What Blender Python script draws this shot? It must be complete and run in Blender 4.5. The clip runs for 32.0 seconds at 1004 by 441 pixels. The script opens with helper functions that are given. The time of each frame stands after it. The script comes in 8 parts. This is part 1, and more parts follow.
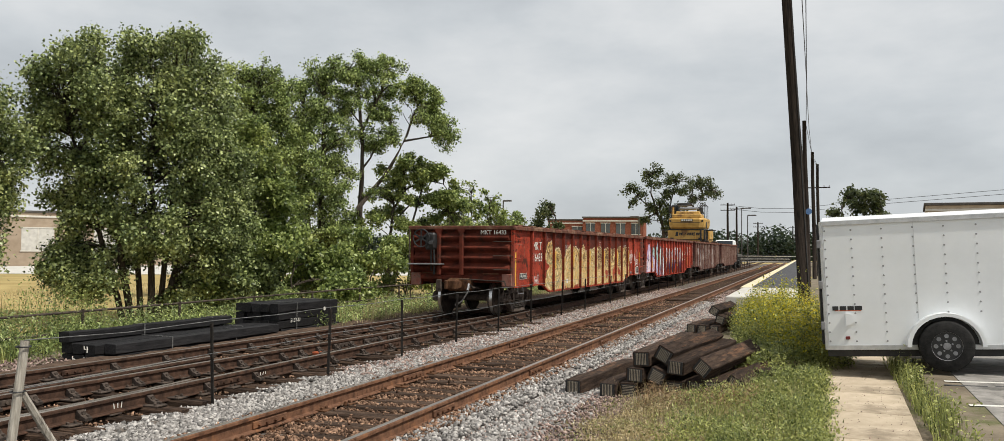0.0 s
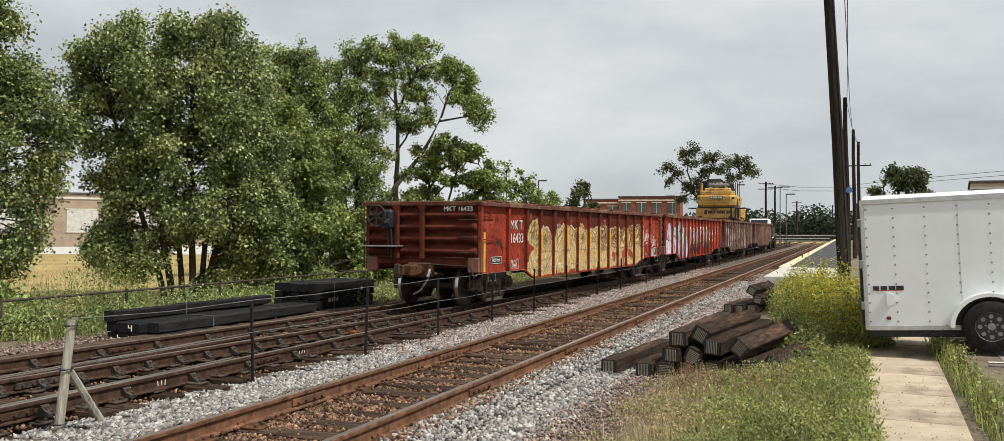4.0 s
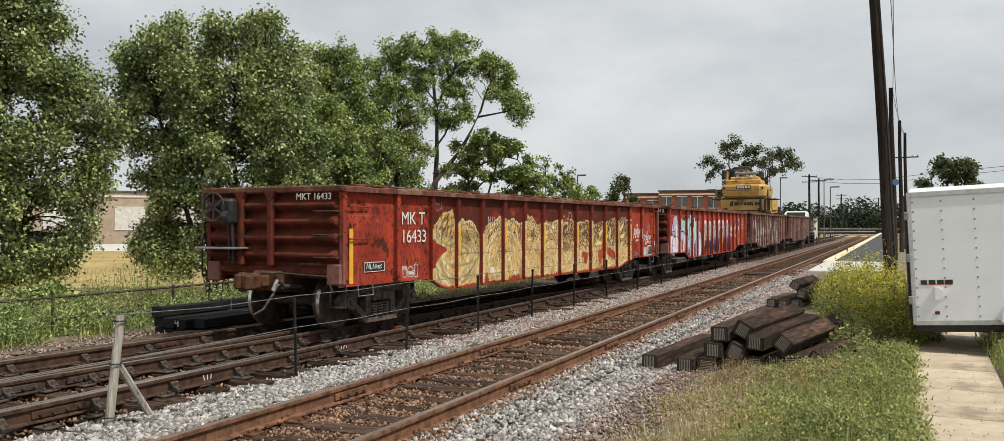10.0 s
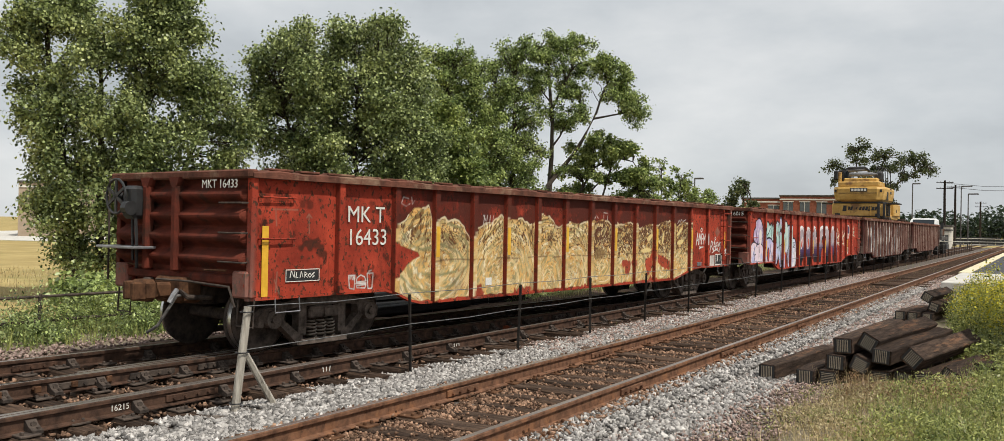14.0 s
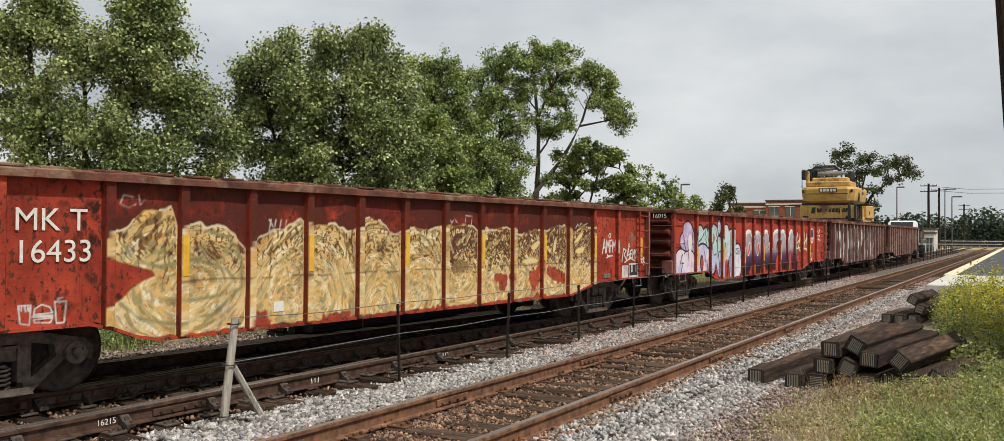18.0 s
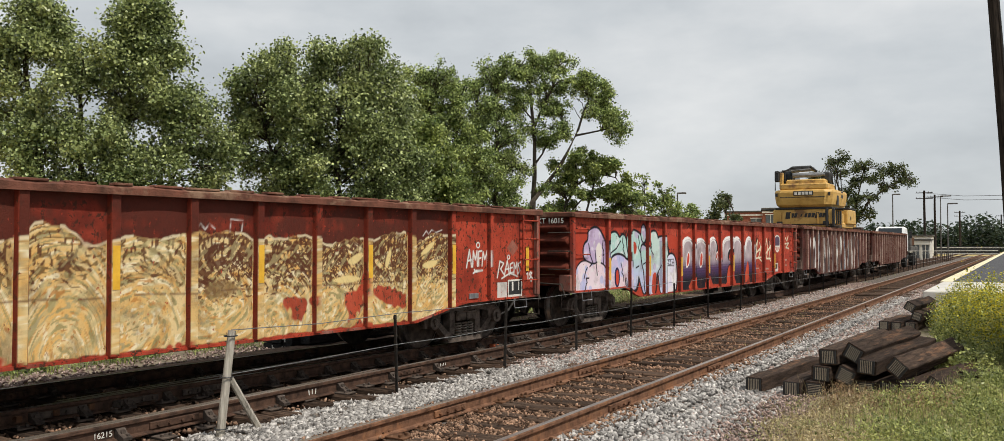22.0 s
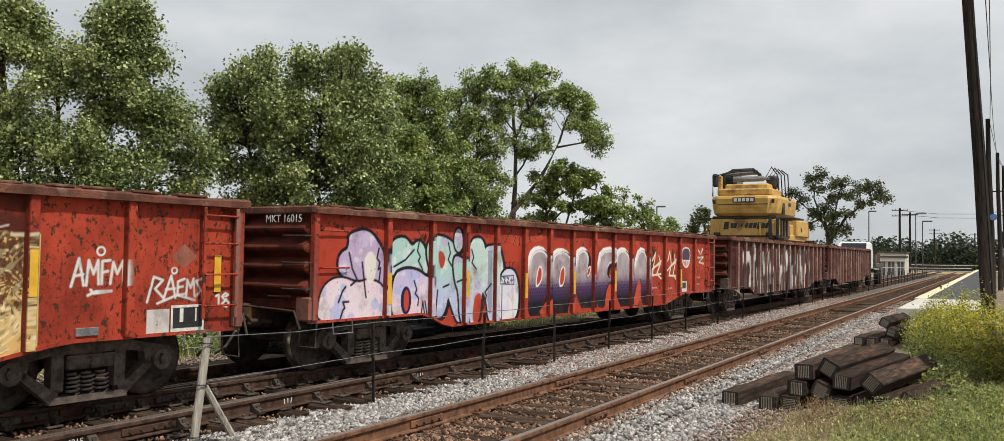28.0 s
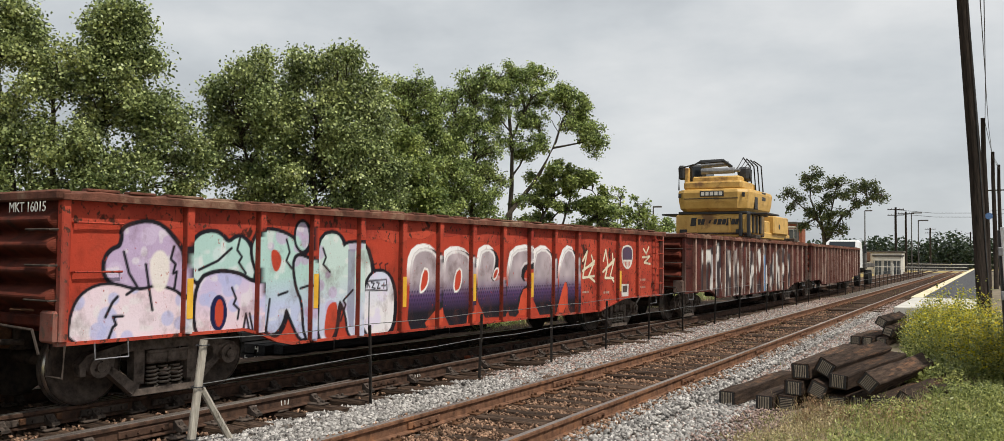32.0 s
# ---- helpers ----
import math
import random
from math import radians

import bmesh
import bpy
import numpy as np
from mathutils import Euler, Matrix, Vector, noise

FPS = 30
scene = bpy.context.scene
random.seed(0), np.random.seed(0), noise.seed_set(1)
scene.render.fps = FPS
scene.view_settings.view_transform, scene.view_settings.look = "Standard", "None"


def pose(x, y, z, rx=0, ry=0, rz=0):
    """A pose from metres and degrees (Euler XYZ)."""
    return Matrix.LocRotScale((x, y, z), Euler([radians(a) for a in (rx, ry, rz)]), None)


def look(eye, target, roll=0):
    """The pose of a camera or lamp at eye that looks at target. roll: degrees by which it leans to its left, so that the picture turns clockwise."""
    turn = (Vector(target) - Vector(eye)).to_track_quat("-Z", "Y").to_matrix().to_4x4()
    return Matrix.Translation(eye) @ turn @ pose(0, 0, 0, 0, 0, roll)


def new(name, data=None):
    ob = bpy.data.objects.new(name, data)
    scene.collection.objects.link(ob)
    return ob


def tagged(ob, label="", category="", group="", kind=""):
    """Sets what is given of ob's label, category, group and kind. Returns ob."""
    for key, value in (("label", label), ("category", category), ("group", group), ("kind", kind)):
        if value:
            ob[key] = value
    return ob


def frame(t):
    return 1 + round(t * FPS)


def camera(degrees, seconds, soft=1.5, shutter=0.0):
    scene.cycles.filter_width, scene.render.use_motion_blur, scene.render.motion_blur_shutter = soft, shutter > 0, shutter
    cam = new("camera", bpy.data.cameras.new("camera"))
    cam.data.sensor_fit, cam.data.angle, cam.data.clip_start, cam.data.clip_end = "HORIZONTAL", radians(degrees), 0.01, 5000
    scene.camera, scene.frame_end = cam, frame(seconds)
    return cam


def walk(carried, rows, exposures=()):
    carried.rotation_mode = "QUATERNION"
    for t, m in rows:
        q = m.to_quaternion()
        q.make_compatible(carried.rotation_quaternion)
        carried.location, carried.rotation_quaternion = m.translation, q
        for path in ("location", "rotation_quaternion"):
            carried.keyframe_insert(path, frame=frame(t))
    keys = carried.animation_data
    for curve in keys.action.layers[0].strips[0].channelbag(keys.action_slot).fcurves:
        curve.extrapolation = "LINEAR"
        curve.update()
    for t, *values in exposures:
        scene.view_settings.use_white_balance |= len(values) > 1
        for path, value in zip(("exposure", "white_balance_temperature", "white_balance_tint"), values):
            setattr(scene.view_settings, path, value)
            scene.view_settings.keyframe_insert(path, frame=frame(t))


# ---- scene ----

# heading (degrees left of the tracks), tilt and lean of a camera that turns on its spot
PATH = [
    (0.0, 19.689, 1.925, 0.5),
    (0.5, 19.865, 1.989, 0.536),
    (1.0, 19.997, 2.029, 0.482),
    (1.5, 20.249, 1.779, 0.44),
    (2.0, 20.758, 1.385, 0.524),
    (2.5, 21.186, 1.065, 0.525),
    (3.0, 21.344, 0.957, 0.457),
    (3.5, 21.675, 0.74, 0.416),
    (5.5, 22.727, 0.276, 0.29),
    (6.0, 22.874, 0.062, 0.38),
    (6.5, 23.052, -0.149, 0.311),
    (7.0, 23.268, -0.262, 0.247),
    (7.5, 23.648, -0.216, 0.146),
    (8.0, 23.954, -0.093, 0.079),
    (8.5, 24.239, -0.011, 0.048),
    (9.0, 24.466, 0.093, 0.049),
    (9.5, 24.504, 0.168, 0.002),
    (10.0, 24.626, 0.251, 0.015),
    (10.5, 25.13, 0.377, 0.009),
    (11.0, 27.47, 0.431, 0.399),
    (11.5, 29.846, 0.424, 0.96),
    (12.0, 30.931, 0.405, 1.162),
    (12.5, 31.687, 0.209, 1.31),
    (13.0, 32.124, 0.103, 1.397),
    (13.5, 32.179, 0.157, 1.345),
    (14.0, 32.154, 0.28, 1.109),
    (14.5, 32.141, 0.364, 0.822),
    (16.5, 32.011, 0.569, 0.504),
    (17.0, 31.728, 0.669, 0.456),
    (17.5, 31.542, 0.756, 0.417),
    (18.0, 31.33, 0.836, 0.396),
    (18.5, 31.177, 0.913, 0.293),
    (19.0, 31.152, 1.018, 0.244),
    (19.5, 31.122, 1.101, 0.185),
    (20.0, 31.135, 1.177, 0.138),
    (20.5, 31.146, 1.279, 0.123),
    (21.0, 31.121, 1.382, 0.023),
    (21.5, 31.123, 1.443, 0.004),
    (22.0, 31.115, 1.49, -0.003),
    (22.5, 31.114, 1.569, 0.024),
    (23.0, 31.107, 1.673, 0.09),
    (23.5, 31.091, 1.754, 0.075),
    (24.0, 31.087, 1.841, 0.16),
    (24.5, 31.096, 1.939, 0.118),
    (25.0, 31.084, 2.089, 0.135),
    (25.5, 30.828, 2.169, 0.151),
    (27.5, 29.788, 2.233, 0.81),
    (28.0, 29.789, 2.206, 0.876),
    (28.5, 29.77, 2.155, 0.744),
    (29.0, 29.768, 2.081, 0.689),
    (29.5, 29.786, 2.107, 0.591),
    (30.0, 29.781, 2.199, 0.539),
    (30.5, 29.763, 2.31, 0.458),
    (31.0, 29.759, 2.39, 0.464),
    (31.5, 29.562, 2.398, 0.627),
    (32.0, 29.564, 2.259, 0.648),
]

EYE = (5.594, 0.0, 1.788)


def aim(yaw, pitch, roll):
    a, b = radians(yaw), radians(pitch)
    way = Vector((-math.sin(a) * math.cos(b), math.cos(a) * math.cos(b), math.sin(b)))
    return look(EYE, Vector(EYE) + way, roll)


cam = camera(60.36, 32.0, soft=0.75)
walk(cam, [(t, aim(a, b, c)) for t, a, b, c in PATH])

# ---------------------------------------------------------------- sky and sun
SUN_EL, SUN_AZ = 57.0, 102.0
world = bpy.data.worlds.new("overcast sky")
scene.world = world
world.use_nodes = True
wn, wl = world.node_tree.nodes, world.node_tree.links
wn.clear()
w_out = wn.new("ShaderNodeOutputWorld")
w_co = wn.new("ShaderNodeTexCoord")
w_map = wn.new("ShaderNodeMapping")
w_map.inputs["Scale"].default_value = (1.0, 1.0, 2.4)
w_noise = wn.new("ShaderNodeTexNoise")
w_noise.inputs["Scale"].default_value = 2.3
w_noise.inputs["Detail"].default_value = 6.0
w_noise.inputs["Roughness"].default_value = 0.55
w_ramp = wn.new("ShaderNodeValToRGB")
w_ramp.color_ramp.elements[0].position, w_ramp.color_ramp.elements[0].color = 0.32, (0.47, 0.50, 0.525, 1)
w_ramp.color_ramp.elements[1].position, w_ramp.color_ramp.elements[1].color = 0.66, (0.80, 0.81, 0.81, 1)
w_mid = w_ramp.color_ramp.elements.new(0.47)
w_mid.color = (0.61, 0.64, 0.66, 1)
w_cloud = wn.new("ShaderNodeBackground")
w_cloud.inputs["Strength"].default_value = 1.10
w_sky = wn.new("ShaderNodeTexSky")
w_sky.sky_type, w_sky.sun_disc = "NISHITA", False
w_sky.sun_elevation, w_sky.sun_rotation = radians(SUN_EL), radians(SUN_AZ)
w_blue = wn.new("ShaderNodeBackground")
w_blue.inputs["Strength"].default_value = 0.05
w_mix = wn.new("ShaderNodeMixShader")
w_mix.inputs[0].default_value = 0.86
wl.new(w_co.outputs["Generated"], w_map.inputs["Vector"])
wl.new(w_map.outputs[0], w_noise.inputs["Vector"])
wl.new(w_noise.outputs["Fac"], w_ramp.inputs["Fac"])
wl.new(w_ramp.outputs["Color"], w_cloud.inputs["Color"])
wl.new(w_sky.outputs[0], w_blue.inputs["Color"])
wl.new(w_blue.outputs[0], w_mix.inputs[1])
wl.new(w_cloud.outputs[0], w_mix.inputs[2])
wl.new(w_mix.outputs[0], w_out.inputs["Surface"])
sun = new("sun", bpy.data.lights.new("sun", "SUN"))
sun.data.energy, sun.data.angle, sun.data.color = 3.8, radians(2.0), (1.0, 0.95, 0.86)
_e, _a = radians(SUN_EL), radians(SUN_AZ)
sun.matrix_world = look((math.sin(_a) * math.cos(_e) * 50, math.cos(_a) * math.cos(_e) * 50, math.sin(_e) * 50), (0, 0, 0))
scene.view_settings.exposure = 0.0


# ---------------------------------------------------------------- materials
def material(name):
    m = bpy.data.materials.new(name)
    m.use_nodes = True
    t = m.node_tree
    return m, t.nodes, t.links, t.nodes["Principled BSDF"]


def tone(*c):
    return tuple(c) + (1.0,) if len(c) == 3 else c


def surface(name, dark, light, scale=6.0, rough=0.8, metal=0.0, bump=0.3, grain=60.0, spots=None, stretch=(1, 1, 1), vary=0.0, island=0.0, spot_at=0.58, gloss=0.5, spot_scale=0.35):
    """Two tones mixed by noise at two scales, with bump, and spots of a third tone."""
    m, n, l, p = material(name)
    co = n.new("ShaderNodeTexCoord")
    mp = n.new("ShaderNodeMapping")
    mp.inputs["Scale"].default_value = stretch
    l.new(co.outputs["Object"], mp.inputs["Vector"])
    big = n.new("ShaderNodeTexNoise")
    big.inputs["Scale"].default_value, big.inputs["Detail"].default_value, big.inputs["Roughness"].default_value = scale, 8.0, 0.65
    l.new(mp.outputs[0], big.inputs["Vector"])
    ramp = n.new("ShaderNodeValToRGB")
    ramp.color_ramp.elements[0].position, ramp.color_ramp.elements[0].color = 0.34, tone(*dark)
    ramp.color_ramp.elements[1].position, ramp.color_ramp.elements[1].color = 0.66, tone(*light)
    l.new(big.outputs["Fac"], ramp.inputs["Fac"])
    colour = ramp.outputs["Color"]
    if spots:
        sp = n.new("ShaderNodeTexNoise")
        sp.inputs["Scale"].default_value, sp.inputs["Detail"].default_value, sp.inputs["Roughness"].default_value = scale * spot_scale, 10.0, 0.7
        l.new(mp.outputs[0], sp.inputs["Vector"])
        edge = n.new("ShaderNodeMapRange")
        edge.inputs["From Min"].default_value, edge.inputs["From Max"].default_value = spot_at - 0.05, spot_at + 0.05
        l.new(sp.outputs["Fac"], edge.inputs["Value"])
        mix = n.new("ShaderNodeMix")
        mix.data_type = "RGBA"
        l.new(edge.outputs[0], mix.inputs["Factor"])
        l.new(colour, mix.inputs["A"])
        mix.inputs["B"].default_value = tone(*spots)
        colour = mix.outputs["Result"]
    if vary or island:
        hsv = n.new("ShaderNodeHueSaturation")
        rng = n.new("ShaderNodeMapRange")
        rng.inputs["To Min"].default_value, rng.inputs["To Max"].default_value = 1 - (vary or island), 1 + (vary or island)
        if vary:
            info = n.new("ShaderNodeObjectInfo")
            l.new(info.outputs["Random"], rng.inputs["Value"])
        else:
            info = n.new("ShaderNodeNewGeometry")
            l.new(info.outputs["Random Per Island"], rng.inputs["Value"])
        l.new(rng.outputs[0], hsv.inputs["Value"])
        l.new(colour, hsv.inputs["Color"])
        colour = hsv.outputs["Color"]
    l.new(colour, p.inputs["Base Color"])
    p.inputs["Roughness"].default_value, p.inputs["Metallic"].default_value = rough, metal
    p.inputs["Specular IOR Level"].default_value = gloss if rough < 0.6 else 0.15
    if bump:
        fine = n.new("ShaderNodeTexNoise")
        fine.inputs["Scale"].default_value, fine.inputs["Detail"].default_value = grain, 6.0
        l.new(mp.outputs[0], fine.inputs["Vector"])
        bm = n.new("ShaderNodeBump")
        bm.inputs["Strength"].default_value, bm.inputs["Distance"].default_value = bump, 0.02
        l.new(fine.outputs["Fac"], bm.inputs["Height"])
        l.new(bm.outputs[0], p.inputs["Normal"])
    return m


def leafy(name, dark, light, through_light=0.35):
    """Leaf material: a tone for each leaf, some light passing through."""
    m, n, l, p = material(name)
    geo = n.new("ShaderNodeNewGeometry")
    ramp = n.new("ShaderNodeValToRGB")
    ramp.color_ramp.elements[0].color, ramp.color_ramp.elements[1].color = tone(*dark), tone(*light)
    ramp.color_ramp.elements.new(0.55).color = tuple(0.45 * x + 0.55 * y for x, y in zip(tone(*dark), tone(*light)))
    l.new(geo.outputs["Random Per Island"], ramp.inputs["Fac"])
    co = n.new("ShaderNodeTexCoord")
    patch_ = n.new("ShaderNodeTexNoise")
    patch_.inputs["Scale"].default_value, patch_.inputs["Detail"].default_value = 0.9, 4.0
    l.new(co.outputs["Object"], patch_.inputs["Vector"])
    span = n.new("ShaderNodeMapRange")
    span.inputs["From Min"].default_value, span.inputs["From Max"].default_value = 0.3, 0.7
    span.inputs["To Min"].default_value, span.inputs["To Max"].default_value = 0.74, 1.22
    l.new(patch_.outputs["Fac"], span.inputs["Value"])
    hue = n.new("ShaderNodeMapRange")
    hue.inputs["From Min"].default_value, hue.inputs["From Max"].default_value = 0.35, 0.7
    hue.inputs["To Min"].default_value, hue.inputs["To Max"].default_value = 0.515, 0.485
    l.new(patch_.outputs["Fac"], hue.inputs["Value"])
    hsv = n.new("ShaderNodeHueSaturation")
    l.new(span.outputs[0], hsv.inputs["Value"])
    l.new(hue.outputs[0], hsv.inputs["Hue"])
    l.new(ramp.outputs["Color"], hsv.inputs["Color"])
    leaf_colour = hsv.outputs["Color"]
    l.new(leaf_colour, p.inputs["Base Color"])
    p.inputs["Roughness"].default_value = 0.34
    p.inputs["Specular IOR Level"].default_value = 0.36
    tr = n.new("ShaderNodeBsdfTranslucent")
    l.new(leaf_colour, tr.inputs["Color"])
    mix = n.new("ShaderNodeMixShader")
    mix.inputs[0].default_value = through_light
    l.new(p.outputs[0], mix.inputs[1])
    l.new(tr.outputs[0], mix.inputs[2])
    l.new(mix.outputs[0], n["Material Output"].inputs["Surface"])
    return m


def painted(name, base_dark, base_light, rust, wear=0.55):
    """Old car-body paint with rust, and spray paint from the mesh's own colour layer over it."""
    m, n, l, p = material(name)
    co = n.new("ShaderNodeTexCoord")
    mp = n.new("ShaderNodeMapping")
    mp.inputs["Scale"].default_value = (1, 1, 0.75)
    l.new(co.outputs["Object"], mp.inputs["Vector"])

    def noise_at(scale, detail, vec):
        t = n.new("ShaderNodeTexNoise")
        t.inputs["Scale"].default_value, t.inputs["Detail"].default_value, t.inputs["Roughness"].default_value = scale, detail, 0.65
        l.new(vec, t.inputs["Vector"])
        return t.outputs["Fac"]

    def mixed(fac, a, b):
        x = n.new("ShaderNodeMix")
        x.data_type = "RGBA"
        l.new(fac, x.inputs["Factor"])
        for s, v in (("A", a), ("B", b)):
            if isinstance(v, tuple):
                x.inputs[s].default_value = tone(*v)
            else:
                l.new(v, x.inputs[s])
        return x.outputs["Result"]

    def step(v, lo, hi):
        r = n.new("ShaderNodeMapRange")
        r.inputs["From Min"].default_value, r.inputs["From Max"].default_value = lo, hi
        l.new(v, r.inputs["Value"])
        return r.outputs[0]

    body = mixed(step(noise_at(1.6, 8, mp.outputs[0]), 0.35, 0.65), base_dark, base_light)
    body = mixed(step(noise_at(13.0, 14, mp.outputs[0]), wear + 0.01, wear + 0.05), body, rust)
    body = mixed(step(noise_at(34.0, 10, co.outputs["Object"]), wear + 0.08, wear + 0.12), body, tuple(0.6 * v for v in rust))
    body = mixed(step(noise_at(2.6, 14, mp.outputs[0]), 0.60, 0.66), body, tuple(0.55 * v for v in rust))
    streak = n.new("ShaderNodeMapping")
    streak.inputs["Scale"].default_value = (9, 9, 0.6)
    l.new(co.outputs["Object"], streak.inputs["Vector"])
    body = mixed(step(noise_at(2.0, 6, streak.outputs[0]), 0.60, 0.80), body, tuple(0.8 * v for v in rust))
    att = n.new("ShaderNodeVertexColor")
    att.layer_name = "paint"
    chip = step(noise_at(16.0, 12, mp.outputs[0]), 0.30, 0.37)
    amount = n.new("ShaderNodeMath")
    amount.operation = "MULTIPLY"
    l.new(att.outputs["Alpha"], amount.inputs[0])
    l.new(chip, amount.inputs[1])
    dirt = mixed(step(noise_at(3.0, 10, mp.outputs[0]), 0.52, 0.85), att.outputs["Color"], rust)
    col = mixed(amount.outputs[0], body, dirt)
    l.new(col, p.inputs["Base Color"])
    p.inputs["Roughness"].default_value = 0.72
    p.inputs["Specular IOR Level"].default_value = 0.15
    bm = n.new("ShaderNodeBump")
    bm.inputs["Strength"].default_value, bm.inputs["Distance"].default_value = 0.5, 0.015
    l.new(noise_at(30.0, 8, co.outputs["Object"]), bm.inputs["Height"])
    l.new(bm.outputs[0], p.inputs["Normal"])
    return m


# Bed tone darkened: shade between the loose stones is in the colour.
BALLAST = surface("limestone ballast bed with gap shade", (0.038, 0.031, 0.026), (0.25, 0.21, 0.18), 16, 0.95, bump=1.0, grain=30, spots=(0.06, 0.052, 0.045), spot_scale=1.5)
BALLAST_BROWN = surface("rust-stained ballast", (0.035, 0.020, 0.013), (0.14, 0.080, 0.048), 12, 0.95, bump=1.0, grain=26, spots=(0.04, 0.025, 0.017), spot_scale=1.2)
BALLAST_DARK = surface("oil-darkened ballast", (0.045, 0.029, 0.021), (0.16, 0.108, 0.078), 10, 0.95, bump=1.0, grain=26)
STONE = surface("limestone chippings", (0.145, 0.135, 0.127), (0.46, 0.435, 0.41), 9, 0.9, bump=0.3, island=0.6)
STONE_BROWN = surface("rusty chippings", (0.070, 0.040, 0.027), (0.33, 0.205, 0.135), 9, 0.92, bump=0.3, island=0.75)
STONE_RED = surface("reddish chippings", (0.16, 0.105, 0.088), (0.40, 0.305, 0.265), 9, 0.92, bump=0.3, island=0.5)
RAIL_SIDE = surface("rusty rail steel", (0.085, 0.043, 0.027), (0.25, 0.13, 0.078), 9, 0.85, 0.1, 0.4, 80, spots=(0.26, 0.125, 0.065))
RAIL_DARK = surface("dark rail steel", (0.032, 0.020, 0.015), (0.115, 0.064, 0.043), 9, 0.8, 0.1, 0.4, 80)
RAIL_TOP = surface("worn rail head", (0.24, 0.20, 0.17), (0.46, 0.41, 0.36), 5, 0.38, 0.8, 0.1, 40, stretch=(1, 0.1, 1))
TIE = surface("weathered crosstie wood", (0.020, 0.013, 0.010), (0.12, 0.078, 0.054), 5, 0.95, bump=0.9, grain=22, stretch=(0.5, 6, 6), vary=0.45)
TIE_NEW = surface("creosoted timber", (0.008, 0.008, 0.009), (0.030, 0.029, 0.030), 4, 0.7, bump=0.5, grain=24, stretch=(6, 0.6, 6), vary=0.3)
TIE_OLD = surface("old split timber", (0.016, 0.011, 0.009), (0.085, 0.056, 0.040), 3.5, 0.95, bump=1.0, grain=16, stretch=(6, 0.8, 6), spots=(0.16, 0.085, 0.05), spot_at=0.62, vary=0.3)
TIE_END = surface("sawn timber end", (0.24, 0.20, 0.15), (0.46, 0.40, 0.31), 3, 0.95, bump=0.6, grain=30, stretch=(10, 1, 40))
IRON = surface("dark cast iron", (0.030, 0.025, 0.022), (0.12, 0.092, 0.075), 8, 0.8, 0.2, 0.3, 50)
BOGIE = surface("dusty cast steel", (0.050, 0.040, 0.034), (0.19, 0.15, 0.125), 8, 0.85, 0.1, 0.3, 50)
BOGIE_SPRING = surface("dusty spring steel", (0.12, 0.10, 0.085), (0.32, 0.27, 0.22), 10, 0.75, 0.1, 0.2, 50)
IRON_RUST = surface("brown rusty iron", (0.05, 0.025, 0.015), (0.15, 0.075, 0.04), 8, 0.9, 0.1, 0.4, 60)
TREAD = surface("bright wheel tread", (0.55, 0.54, 0.53), (0.80, 0.79, 0.77), 6, 0.30, 1.0, 0.05)
CAR_RED = painted("weathered oxide red", (0.19, 0.025, 0.014), (0.47, 0.064, 0.032), (0.075, 0.028, 0.016), 0.54)
CAR_ORANGE = painted("faded orange red", (0.26, 0.030, 0.020), (0.50, 0.074, 0.040), (0.085, 0.030, 0.020), 0.55)
CAR_BROWN = painted("dull brown oxide", (0.040, 0.011, 0.009), (0.115, 0.026, 0.019), (0.04, 0.020, 0.016), 0.55)
RIB_PALE = painted("chalky faded rib paint", (0.26, 0.15, 0.12), (0.52, 0.40, 0.33), (0.09, 0.035, 0.025), 0.57)
CAR_DARK = surface("soot-dark end steel", (0.055, 0.016, 0.011), (0.17, 0.038, 0.022), 3, 0.8, 0, 0.35, 40, spots=(0.045, 0.025, 0.018))
CHORD = surface("rusty top chord", (0.07, 0.032, 0.022), (0.19, 0.075, 0.05), 4, 0.85, 0, 0.5, 40, spots=(0.24, 0.15, 0.10))
WHITE_PAINT = surface("chalky white lettering", (0.55, 0.53, 0.48), (0.78, 0.76, 0.70), 12, 0.8, bump=0.1, spots=(0.3, 0.12, 0.07), spot_at=0.66, spot_scale=2.0)
YELLOW_STRIPE = surface("yellow reflector", (0.62, 0.33, 0.02), (0.80, 0.46, 0.04), 6, 0.5, bump=0.1)
HOSE = surface("dusty rubber hose", (0.06, 0.057, 0.053), (0.17, 0.16, 0.15), 9, 0.8, bump=0.1)
WHITE_BODY = surface("white vehicle paint", (0.66, 0.66, 0.65), (0.80, 0.80, 0.79), 3, 0.4, bump=0.05)
BLACK = surface("black paint", (0.012, 0.012, 0.013), (0.03, 0.03, 0.03), 8, 0.55, bump=0.1)
EX_YELLOW = surface("machine yellow paint", (0.46, 0.265, 0.06), (0.64, 0.40, 0.115), 2.5, 0.5, bump=0.08, spots=(0.20, 0.10, 0.035), spot_at=0.60)
GLASS = material("dark glass")[0]
GLASS.node_tree.nodes["Principled BSDF"].inputs["Base Color"].default_value = (0.02, 0.025, 0.03, 1)
GLASS.node_tree.nodes["Principled BSDF"].inputs["Roughness"].default_value = 0.08
GREY_STEEL = surface("grey steel", (0.16, 0.16, 0.165), (0.34, 0.34, 0.35), 6, 0.5, 0.5, 0.1)
POST_STEEL = surface("black fence steel", (0.014, 0.013, 0.013), (0.045, 0.038, 0.032), 10, 0.75, 0.2, 0.2)
WIRE = surface("dull wire", (0.10, 0.10, 0.10), (0.26, 0.26, 0.25), 10, 0.6, 0.5, 0)
